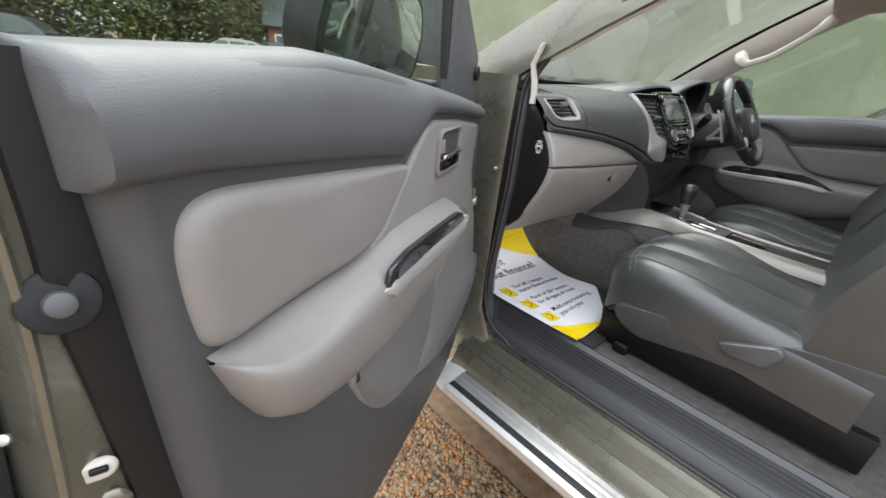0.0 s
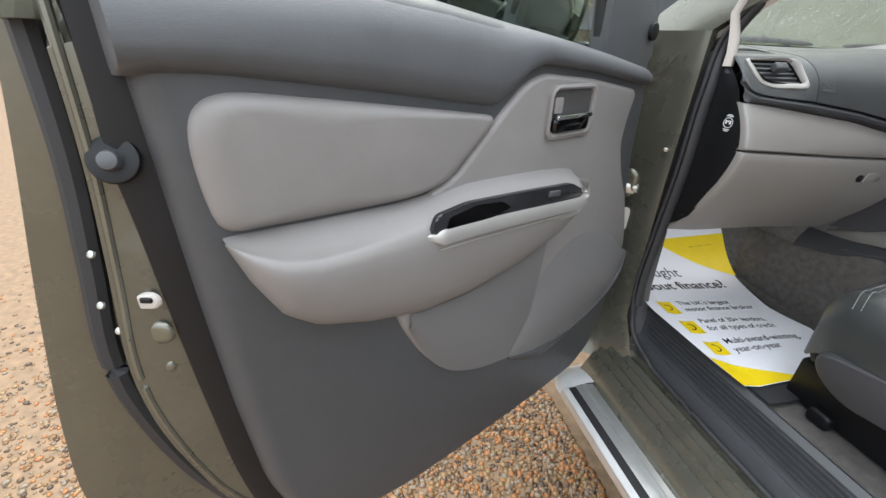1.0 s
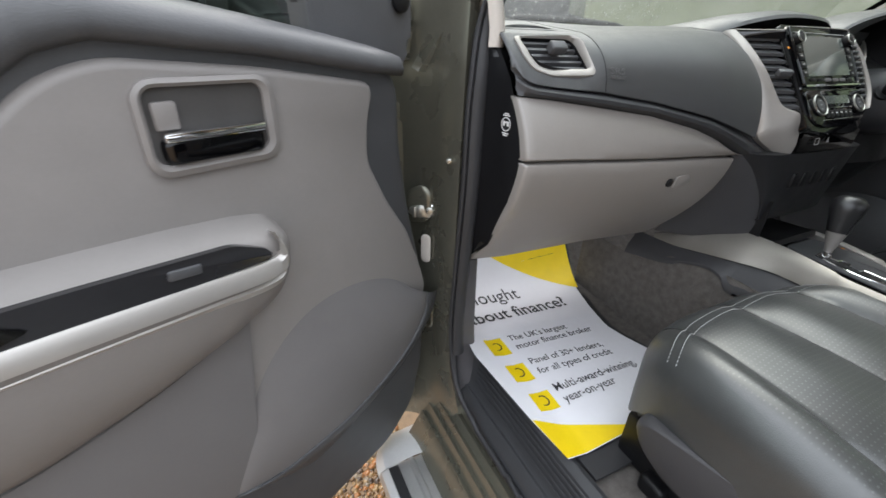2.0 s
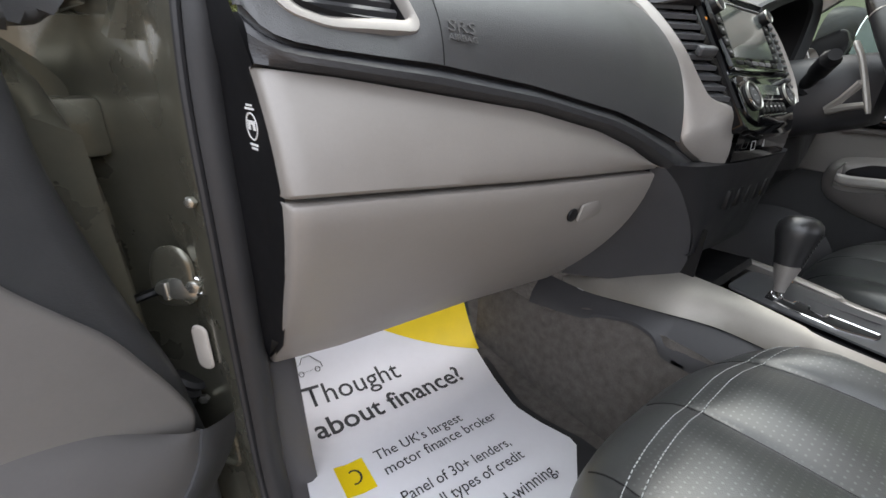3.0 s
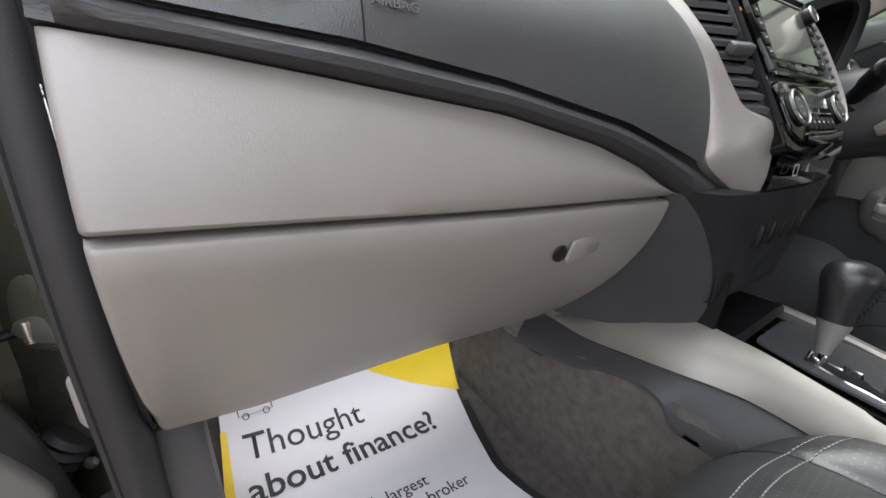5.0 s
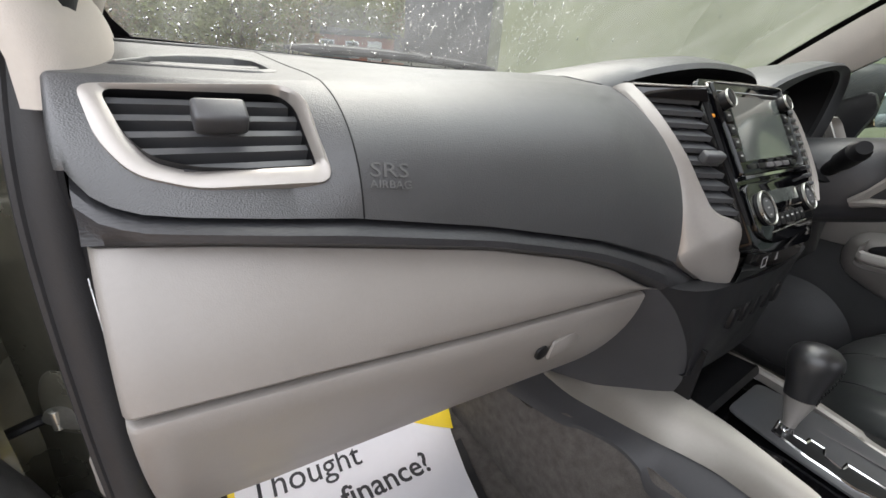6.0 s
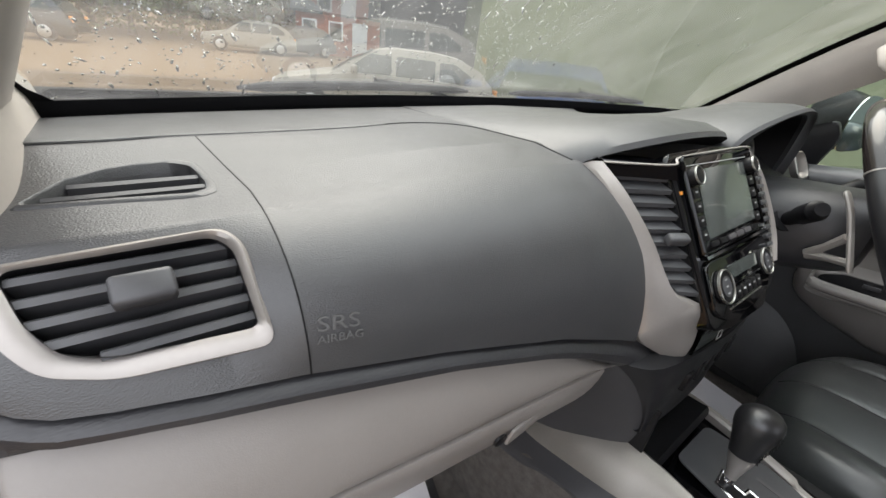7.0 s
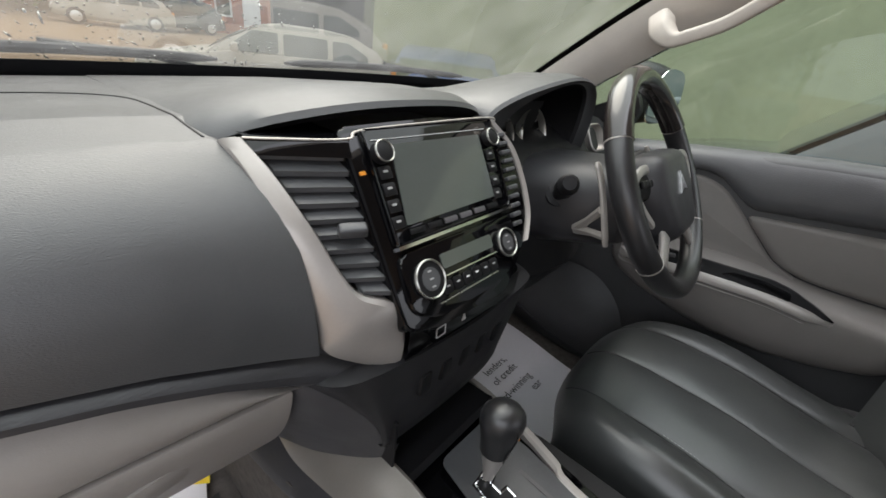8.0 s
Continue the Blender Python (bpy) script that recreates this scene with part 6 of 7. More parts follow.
part("window_post", box((0.014, 0.02, 0.5), (0.222, 0.06, 1.50), 0.003, 2, pose(0, 0, 0, 0, 8, 0)), RUBBER, door)
part("window_strip", tube(spline([(0.21, 0.075, 1.275), (0.46, 0.080, 1.308), (0.76, 0.080, 1.335), (1.0, 0.078, 1.332)], 8), 0.007, 8), RUBBER, door, "black rubber window strip")
part("tweeter", disc(0.018, 0.006, Matrix.Translation((0.03, 0.088, 1.335)) @ pose(0, 0, 0, -90, 0, 0), 24, 0.002), BLACKP, door, "round black speaker grille")
# door mirror, outside
MT = Matrix.Translation((0.30, -0.05, 1.39)) @ pose(0, 0, 0, -11, 0, 0)
mh = part("mirror_housing", pillow(round_poly([(-0.175, -0.100), (0.195, -0.095), (0.225, -0.03), (0.20, 0.085), (-0.15, 0.105), (-0.215, 0.035), (-0.215, -0.075)], 0.05), 0.10, MT @ Matrix(((1, 0, 0, 0), (0, 0, -1, 0), (0, 1, 0, 0), (0, 0, 0, 1))), 0.05, 5), BLACKP, door, "dark door mirror housing")
part("mirror_glass", prism(round_poly([(-0.155, -0.088), (0.185, -0.084), (0.208, -0.03), (0.186, 0.072), (-0.14, 0.090), (-0.192, 0.035), (-0.192, -0.065)], 0.045), 0.003, MT @ Matrix(((1, 0, 0, 0), (0, 0, 1, 0.002), (0, 1, 0, 0), (0, 0, 0, 1)))), MIRROR, mh, "pale tinted mirror glass")
part("mirror_arm", box((0.10, 0.10, 0.05), (0.13, -0.02, 1.285), 0.015, 3), BLACKP, mh)
dd = car_door("driver_door", Matrix(((0, -1, 0, 0.833), (-1, 0, 0, 0.255), (0, 0, 1, -0.042), (0, 0, 0, 1))), "closed driver door with dark upper trim and grey insert", False)
part("window_glass", prism([(1.05, 1.33), (1.05, 1.72), (0.50, 1.72), (0.22, 1.56), (0.05, 1.285)], 0.004, card(0.07)), SIDEGLASS, dd, "side window").visible_shadow = False
part("window_strip", tube(spline([(0.20, 0.088, 1.272), (0.46, 0.088, 1.309), (0.76, 0.088, 1.338), (1.0, 0.086, 1.334)], 8), 0.007, 8), RUBBER, dd, "black rubber window strip")
part("corner_trim", prism(round_poly([(0.10, 1.23), (0.235, 1.275), (0.26, 1.36), (0.24, 1.40), (0.12, 1.34)], 0.012), 0.03, card(0.055), 0.008, 2), BLACKP, dd, "black corner trim")
mh = part("mirror_housing", pillow(round_poly([(0.20, 1.28), (0.36, 1.29), (0.38, 1.36), (0.36, 1.45), (0.24, 1.46), (0.20, 1.40)], 0.04), 0.09, Matrix(((0.3, 0, 0.95, 0.17), (-0.9, 0, 0.3, 0.13), (0, 1, 0, 0.02), (0, 0, 0, 1))) @ Matrix.Translation((0, 0, -0.09)), 0.04, 4), BLACKP, dd, "dark door mirror housing")
part("mirror_glass", prism(round_poly([(0.215, 1.295), (0.35, 1.302), (0.368, 1.36), (0.348, 1.438), (0.25, 1.446), (0.215, 1.39)], 0.035), 0.003, Matrix(((0.3, 0, 0.95, 0.17), (-0.9, 0, 0.3, 0.13), (0, 1, 0, 0.02), (0, 0, 0, 1))) @ Matrix.Translation((0, 0, 0.001))), MIRROR, mh, "mirror glass")

# ---- side step ----
step = thing("side_step", (-0.83, -0.7, 0.35), "silver side step board with black grip strips", "side step")
prof = [(-0.745, 0.372), (-0.745, 0.412), (-0.79, 0.412), (-0.795, 0.417), (-0.805, 0.417), (-0.81, 0.412), (-0.84, 0.412), (-0.845, 0.416), (-0.852, 0.416), (-0.857, 0.412), (-0.905, 0.412), (-0.921, 0.404), (-0.926, 0.39), (-0.918, 0.375)]
part("tread_board", loft([[(x, y, z) for x, z in prof] for y in (-1.9, -1.0, -0.4, 0.09)]), ALU, step)
part("grip_strip", box((0.022, 2.0, 0.004), (-0.893, -0.915, 0.414), 0.001), RUBBER, step)
part("edge_strip", box((0.018, 2.0, 0.004), (-0.913, -0.915, 0.4105), 0.001, 2, pose(0, 0, 0, 0, -22, 0)), CAP, step)
rows = []
for k in range(9):
    t = k / 8 * math.pi / 2
    yy = 0.088 + 0.11 * math.sin(t)
    sx = 0.55 + 0.45 * math.cos(t)
    rows.append([(-0.745, yy, 0.372), (-0.745, yy, 0.372 + 0.045 * (0.4 + 0.6 * math.cos(t))), (-0.745 - 0.10 * sx, yy, 0.374 + 0.046 * math.cos(t)), (-0.745 - 0.165 * sx, yy, 0.374 + 0.036 * math.cos(t)), (-0.745 - 0.182 * sx, yy, 0.372 + 0.02 * math.cos(t)), (-0.745 - 0.17 * sx, yy, 0.372)])
part("end_cap", loft(rows), CAP, step, "pale silver rounded end cap")
for y in (-1.2, -0.2):
    part("bracket", box((0.10, 0.06, 0.10), (-0.775, y, 0.33), 0.01), BLACKP, step)

# ---- paper mat ----
mat_thing = thing("paper_mat", (-0.45, 0.15, 0.63), "white and yellow printed paper mat over the footwell carpet", "floor mat")


def floor_z(x, y):
    z = 0.638 + 0.004 * math.sin(x * 9 + y * 7)
    if y > 0.24:
        z += (y - 0.24) ** 2 * 2.2
    if x < -0.62:
        z += (-0.62 - x) * 0.25
    return z


def paper_left(y):
    return lerp_table([(-0.182, -0.666), (-0.10, -0.677), (0.1, -0.690), (0.20, -0.670), (0.32, -0.653), (0.5, -0.635)], y)[0]


def paper_right(y):
    return lerp_table([(-0.182, -0.51), (-0.13, -0.40), (-0.04, -0.277), (0.03, -0.296), (0.08, -0.302), (0.16, -0.280), (0.25, -0.249), (0.42, -0.165), (0.5, -0.15)], y)[0]


rows = []
for i in range(41):
    y = -0.182 + 0.682 * i / 40
    a, b = paper_left(y), paper_right(y)
    rows.append([(a + (b - a) * k / 24, y, floor_z(a + (b - a) * k / 24, y)) for k in range(25)])
sheet = part("sheet", loft(rows), PAPER, mat_thing, "white printed paper")
under = []
for i in range(31):
    y = -0.225 + 0.70 * i / 30
    a, b = -0.64, paper_right(max(y, -0.04)) + 0.02
    under.append([(a + (b - a) * k / 8, y, floor_z(a + (b - a) * k / 8, y) - 0.007 - 0.02 * max(0.0, min(1.0, (y - 0.2) / 0.1))) for k in range(9)])
part("rubber_mat", thicken(loft(under), 0.006), RUBBER, mat_thing, "black rubber mat under the paper")


def printed(quad, name, mat, n=10):
    """A printed patch between two edges, laid on the sheet."""
    a, b, c, d = [Vector(p) for p in quad]
    rows = []
    for i in range(n + 1):
        p, q = a.lerp(d, i / n), b.lerp(c, i / n)
        rows.append([(r.x, r.y, floor_z(r.x, r.y) + 0.0008) for r in [p.lerp(q, k / n) for k in range(n + 1)]])
    return part(name, loft(rows), mat, sheet)


printed([(-0.46, 0.418), (-0.166, 0.418), (-0.2425, 0.250), (-0.246, 0.252)], "yellow_corner", YELLOW)
printed([(-0.676, -0.092), (-0.505, -0.172), (-0.512, -0.1805), (-0.667, -0.1805)], "yellow_corner", YELLOW)
printed([(-0.652, 0.340), (-0.643, 0.340), (-0.654, 0.205), (-0.668, 0.205)], "yellow_edge", YELLOW)
for y0, y1 in ((0.146, 0.086), (0.053, 0.000), (-0.033, -0.081)):
    printed([(-0.640, y0), (-0.594, y0 - 0.004), (-0.597, y1 - 0.003), (-0.643, y1 + 0.002)], "yellow_square", YELLOW, 4)
    ym = (y0 + y1) / 2
    rows = [[(-0.619 + 0.012 * math.cos(t), ym + 0.014 * math.sin(t), floor_z(-0.62, ym) + 0.0018), (-0.619 + 0.009 * math.cos(t), ym + 0.011 * math.sin(t), floor_z(-0.62, ym) + 0.0018)] for t in xs(0, 6.28, 12)]
    part("icon", loft(rows), INK, sheet)


def line_of_text(text, start, end, height=1.0):
    """One printed line from start to end along its foot."""
    cu = bpy.data.curves.new("lettering", "FONT")
    cu.body, cu.size, cu.resolution_u = text, 1.0, 3
    cu.offset = 0.014 if height > 1.15 else 0.003
    ob = new("lettering", cu)
    me = bpy.data.meshes.new_from_object(ob.evaluated_get(bpy.context.evaluated_depsgraph_get()))
    bpy.data.objects.remove(ob)
    wide = max(v.co.x for v in me.vertices)
    a, b = Vector(start), Vector(end)
    ax = (b - a) / wide
    ay = Vector((-ax.y, ax.x)) * height
    for v in me.vertices:
        p = a + ax * v.co.x + ay * v.co.y
        v.co = (p.x, p.y, floor_z(p.x, p.y) + 0.0012)
    me.materials.clear()
    me.materials.append(INK)
    o = new("printed_line", me)
    o.parent = sheet
    return o


for text, p, q, h in (("Thought", (-0.628, 0.287), (-0.436, 0.272), 1.12), ("about finance?", (-0.637, 0.212), (-0.330, 0.194), 1.18), ("The UK's largest", (-0.577, 0.122), (-0.408, 0.109), 1.1), ("motor finance broker", (-0.577, 0.090), (-0.353, 0.077), 1.1), ("Panel of 30+ lenders,", (-0.579, 0.037), (-0.376, 0.019), 1.1), ("for all types of credit", (-0.579, 0.005), (-0.376, -0.011), 1.1), ("Multi-award-winning,", (-0.579, -0.049), (-0.355, -0.061), 1.1), ("year-on-year", (-0.579, -0.080), (-0.443, -0.085), 1.1)):
    line_of_text(text, p, q, h)
# small car drawing and the plain bars of a trade mark
car = [(x, y + 0.020) for x, y in ((-0.622, 0.338), (-0.622, 0.350), (-0.608, 0.355), (-0.600, 0.366), (-0.584, 0.366), (-0.574, 0.354), (-0.568, 0.348), (-0.568, 0.338))]


def inked(points, name, width=0.0016):
    """A thin printed line round a closed outline."""
    n = len(points)
    cx_, cy_ = sum(p[0] for p in points) / n, sum(p[1] for p in points) / n
    rows = []
    for x, y in points + points[:1]:
        d = Vector((x - cx_, y - cy_)).normalized() * width
        rows.append([(x, y, floor_z(x, y) + 0.0012), (x - d.x, y - d.y, floor_z(x, y) + 0.0012)])
    part(name, loft(rows), INK, sheet)


inked(car, "car_outline")
for x in (-0.611, -0.579):
    inked([(x + 0.0055 * math.cos(t), 0.357 + 0.0055 * math.sin(t)) for t in xs(0, 5.7, 10)], "wheel_outline")
printed([(-0.335, 0.395), (-0.235, 0.385), (-0.235, 0.373), (-0.335, 0.383)], "plain_bar", INK, 3)
printed([(-0.360, 0.400), (-0.344, 0.398), (-0.344, 0.378), (-0.360, 0.380)], "plain_bar", PAPER, 3)

mat2 = thing("paper_mat", (0.45, 0.0, 0.63), "white printed paper mat in the driver footwell", "floor mat")
rows = [[(x, y, 0.640 + 0.003 * math.sin(x * 11 + y * 8)) for x in xs(0.19, 0.59 + 0.02 * math.sin(y * 9), 10)] for y in xs(-0.19, 0.30, 12)]
sheet2 = part("sheet", loft(rows), PAPER, mat2)
for text, y in (("lenders,", 0.045), ("of credit", 0.010), ("award-winning", -0.035), ("ear", -0.068)):
    cu = bpy.data.curves.new("lettering", "FONT")
    cu.body, cu.size, cu.resolution_u = text, 0.030, 3
    ob = new("lettering", cu)
    me = bpy.data.meshes.new_from_object(ob.evaluated_get(bpy.context.evaluated_depsgraph_get()))
    bpy.data.objects.remove(ob)
    wide = max(v.co.x for v in me.vertices)
    for v in me.vertices:
        v.co = (0.46 - wide + v.co.x, y + v.co.y, 0.6445)
    me.materials.clear()
    me.materials.append(INK)
    o = new("printed_line", me)
    o.parent = sheet2

# ---- small marks on the dashboard ----
sm = facing((-0.7081, 0.0440, 1.170), (-0.992, -0.128, 0.0))
st = part("sticker", ring([(0.0105 * math.cos(t), 0.0105 * math.sin(t)) for t in xs(0, 6.0, 21)], [(0.0092 * math.cos(t), 0.0092 * math.sin(t)) for t in xs(0, 6.0, 21)], 0.0006, sm), WHITEMARK, dash, "small white round warning mark")
for dx, dy, w, h in ((-0.0045, 0.001, 0.004, 0.007), (0.0045, 0.001, 0.004, 0.007), (0, 0.003, 0.003, 0.003), (0, 0.0155, 0.010, 0.0016), (0, 0.013, 0.016, 0.0016), (0, -0.0135, 0.014, 0.0016), (0, -0.0165, 0.010, 0.0016)):
    part("plain_bar", box((w, h, 0.0006), (0, 0, 0), 0, 1, sm @ Matrix.Translation((dx, dy, 0.0003))), WHITEMARK, st)
pad = upper_section(-0.538, 40)
low = min(range(5, len(pad) - 1), key=lambda i: abs(pad[i][2] - 1.245))
slope = (Vector(pad[low - 2]) - Vector(pad[low + 2])).normalized()
along = (Vector(upper_section(-0.52, 40)[low]) - Vector(upper_section(-0.556, 40)[low])).normalized()
off = along.cross(slope).normalized()
slope = off.cross(along)
m = Matrix.Translation(Vector(pad[low]) + off * 0.0009) @ Matrix((along, slope, off)).transposed().to_4x4()
letters("SRS", 0.0135, m @ Matrix.Translation((-0.0165, 0.000, 0.0)), EMBOSS, "embossed_letters", dash, 1.35)
letters("AIRBAG", 0.0075, m @ Matrix.Translation((-0.0165, -0.0075, 0.0005)), EMBOSS, "embossed_letters", dash, 1.12)

# ---- wipers ----
for x0, x1 in ((-0.50, -0.06), (0.06, 0.52)):
    w = thing("wiper", screen_point(x0 / 0.72, 0.03), "black wiper blade resting on the windscreen", "wiper", "wipers")
    path = [screen_point(x / 0.72, 0.046 + 0.010 * math.sin(math.pi * (x - x0) / (x1 - x0))) + Vector((0, 0.010, 0.006)) for x in xs(x0, x1, 12)]
    part("blade", tube(path, [0.002] + [0.0055] * 11 + [0.002], 8, flat=1.2), RUBBER, w)
    part("arm", tube([path[6] + Vector((0, 0.006, 0.006)), path[9] + Vector((0.02, 0.03, -0.004)), path[11] + Vector((0.06, 0.06, -0.03))], 0.005, 8), BLACKP, w)

# ---- rain on the glass ----
rng = np.random.default_rng(5)
verts, faces = [], []
cap = [(0, 0, 1.0)] + [(math.cos(t) * 0.7, math.sin(t) * 0.7, 0.65) for t in xs(0, 5.236, 5)]
rim6 = [(math.cos(t), math.sin(t), 0.0) for t in xs(0, 5.236, 5)]
for i in range(9000):
    s, t = rng.uniform(-0.98, 0.8), rng.uniform(0.04, 0.9)
    if s > 0.02 and rng.random() < 0.93:
        continue
    p = screen_point(s, t)
    across = (screen_point(s + 0.01, t) - p).normalized()
    nrm = across.cross(screen_point(s, t + 0.01) - p).normalized()
    if nrm.y < 0:
        nrm = -nrm
    lean = rng.normal(0.5, 0.25)
    run = (across * math.sin(lean) + nrm.cross(across) * math.cos(lean)).normalized()
    side = nrm.cross(run)
    r = 0.0005 + 0.0010 * rng.random() ** 2
    long = 1.0 + (rng.random() ** 3) * (9.0 if rng.random() < 0.4 else 1.5)
    k = len(verts)
    verts += [tuple(p + (side * a * (1 + 0.3 * rng.random()) + run * b * long) * r + nrm * (0.0006 + c * r * 0.55)) for a, b, c in cap + rim6]
    for j in range(6):
        j2 = (j + 1) % 6
        faces += [(k, k + 1 + j, k + 1 + j2), (k + 1 + j, k + 7 + j, k + 7 + j2, k + 1 + j2)]
    faces.append(tuple(k + 7 + j for j in range(5, -1, -1)))
me = bpy.data.meshes.new("raindrops")
me.from_pydata(verts, [], faces)
me.materials.append(DROP)
me.shade_smooth()
drops = tagged(new("raindrops", me), "small clear raindrops spread over the windscreen", "raindrops", "", "stuff")
drops.visible_shadow = False

# ---- gravel beside the step ----
PEB = bpy.data.materials.new("wet_pebbles")
PEB.use_nodes = True
n, link = PEB.node_tree.nodes, PEB.node_tree.links.new
geo = n.new("ShaderNodeNewGeometry")
cr = n.new("ShaderNodeValToRGB")
els = cr.color_ramp.elements
els[0].position, els[0].color = 0.0, (0.07, 0.042, 0.024, 1)
els[1].position, els[1].color = 1.0, (0.38, 0.30, 0.20, 1)
for pos, col in ((0.2, (0.16, 0.085, 0.035, 1)), (0.4, (0.25, 0.155, 0.07, 1)), (0.6, (0.30, 0.125, 0.04, 1)), (0.8, (0.20, 0.15, 0.10, 1))):
    e = els.new(pos)
    e.color = col
cr.color_ramp.interpolation = "CONSTANT"
link(geo.outputs["Random Per Island"], cr.inputs[0])
link(cr.outputs[0], n["Principled BSDF"].inputs["Base Color"])
n["Principled BSDF"].inputs["Roughness"].default_value = 0.25
ico = bmesh.new()
bmesh.ops.create_icosphere(ico, subdivisions=1, radius=1)
iv = np.array([v.co[:] for v in ico.verts])
jf = [[v.index for v in f.verts] for f in ico.faces]
ico.free()
N = 36000
px, py = -0.74 - 1.9 * rng.random(N) ** 1.6, rng.uniform(-1.0, 1.7, N)
loose = np.random.default_rng(5)
py = py + loose.normal(0, 0.25, N)
px = np.where(px < -1.9, px + loose.normal(0, 0.35, N), px)
size = 0.0055 + 0.0085 * rng.random(N) ** 2
allv = iv[None] * size[:, None, None] * np.stack([0.7 + 0.6 * rng.random(N), 0.7 + 0.6 * rng.random(N), 0.35 + 0.3 * rng.random(N)], 1)[:, None, :]
ang = rng.uniform(0, 6.28, N)
c, s = np.cos(ang)[:, None], np.sin(ang)[:, None]
vx, vy = allv[..., 0] * c - allv[..., 1] * s, allv[..., 0] * s + allv[..., 1] * c
allv = np.stack([vx + px[:, None], vy + py[:, None], allv[..., 2] + 0.001], -1).reshape(-1, 3)
fl = (np.array(jf)[None] + (np.arange(N) * len(iv))[:, None, None]).reshape(-1, 3)
me = bpy.data.meshes.new("pebbles")
me.from_pydata(allv.tolist(), [], fl.tolist())
me.materials.append(PEB)
me.shade_smooth()
tagged(new("pebbles", me), "wet brown and orange pebbles bound into the yard surface", "gravel", "", "stuff")

# ---- yard: wall, buildings, cars, trees ----
wall = thing("green_wall", (6.6, -2, 0), "tall dull green clad wall beside the yard", "wall", kind="structure")
for i in range(20):
    y = 7.75 - i * 0.9
    part("panel", box((0.06, 0.8995, 7.5), (6.6, y - 0.45, 3.75), 0.0008, 1), GREENWALL, wall)
part("backing", box((0.05, 18.0, 7.48), (6.65, -1.25, 3.74), 0.01), GREENWALL, wall)


def house(name, x, y, w, d, h, rot, wallmat, label, windows, door_x):
    t = thing(name, (0, 0, 0), label, "building", m=pose(x, y, 0, 0, 0, rot))
    part("wall", box((w, d, h), (0, d / 2, h / 2), 0.02), wallmat, t)
    for k in range(2):
        part("roof", prism([(-w / 2 - 0.3, 0), (w / 2 + 0.3, 0), (w / 2 + 0.3, d * 0.62), (-w / 2 - 0.3, d * 0.62)], 0.15, pose(0, -0.3 if k == 0 else d + 0.3, h, 30 if k == 0 else 150, 0, 0)), DARKWALL, t)
    for wx, wz, ww, wh in windows:
        wf = part("window", box((ww + 0.2, 0.08, wh + 0.2), (wx, -0.03, wz), 0.02), VANWHITE, t, "white window frame")
        part("pane", box((ww, 0.06, wh), (wx, -0.06, wz), 0.005), CARGLASS, wf)
    if door_x is not None:
        part("door", box((0.95, 0.08, 2.05), (door_x, -0.03, 1.03), 0.02), VANWHITE, t, "white door")
    return t


house("brick_house", 12.6, 27.0, 6.0, 6, 2.3, -22, BRICK, "red brick house with white windows across the yard", ((-2.2, 1.45, 0.7, 0.9), (-0.6, 1.45, 0.7, 0.9)), 0.9)
house("slate_barn", 10.4, 11.5, 7.5, 6, 4.5, -40, DARKWALL, "dark clad barn behind the parked cars", (), None)


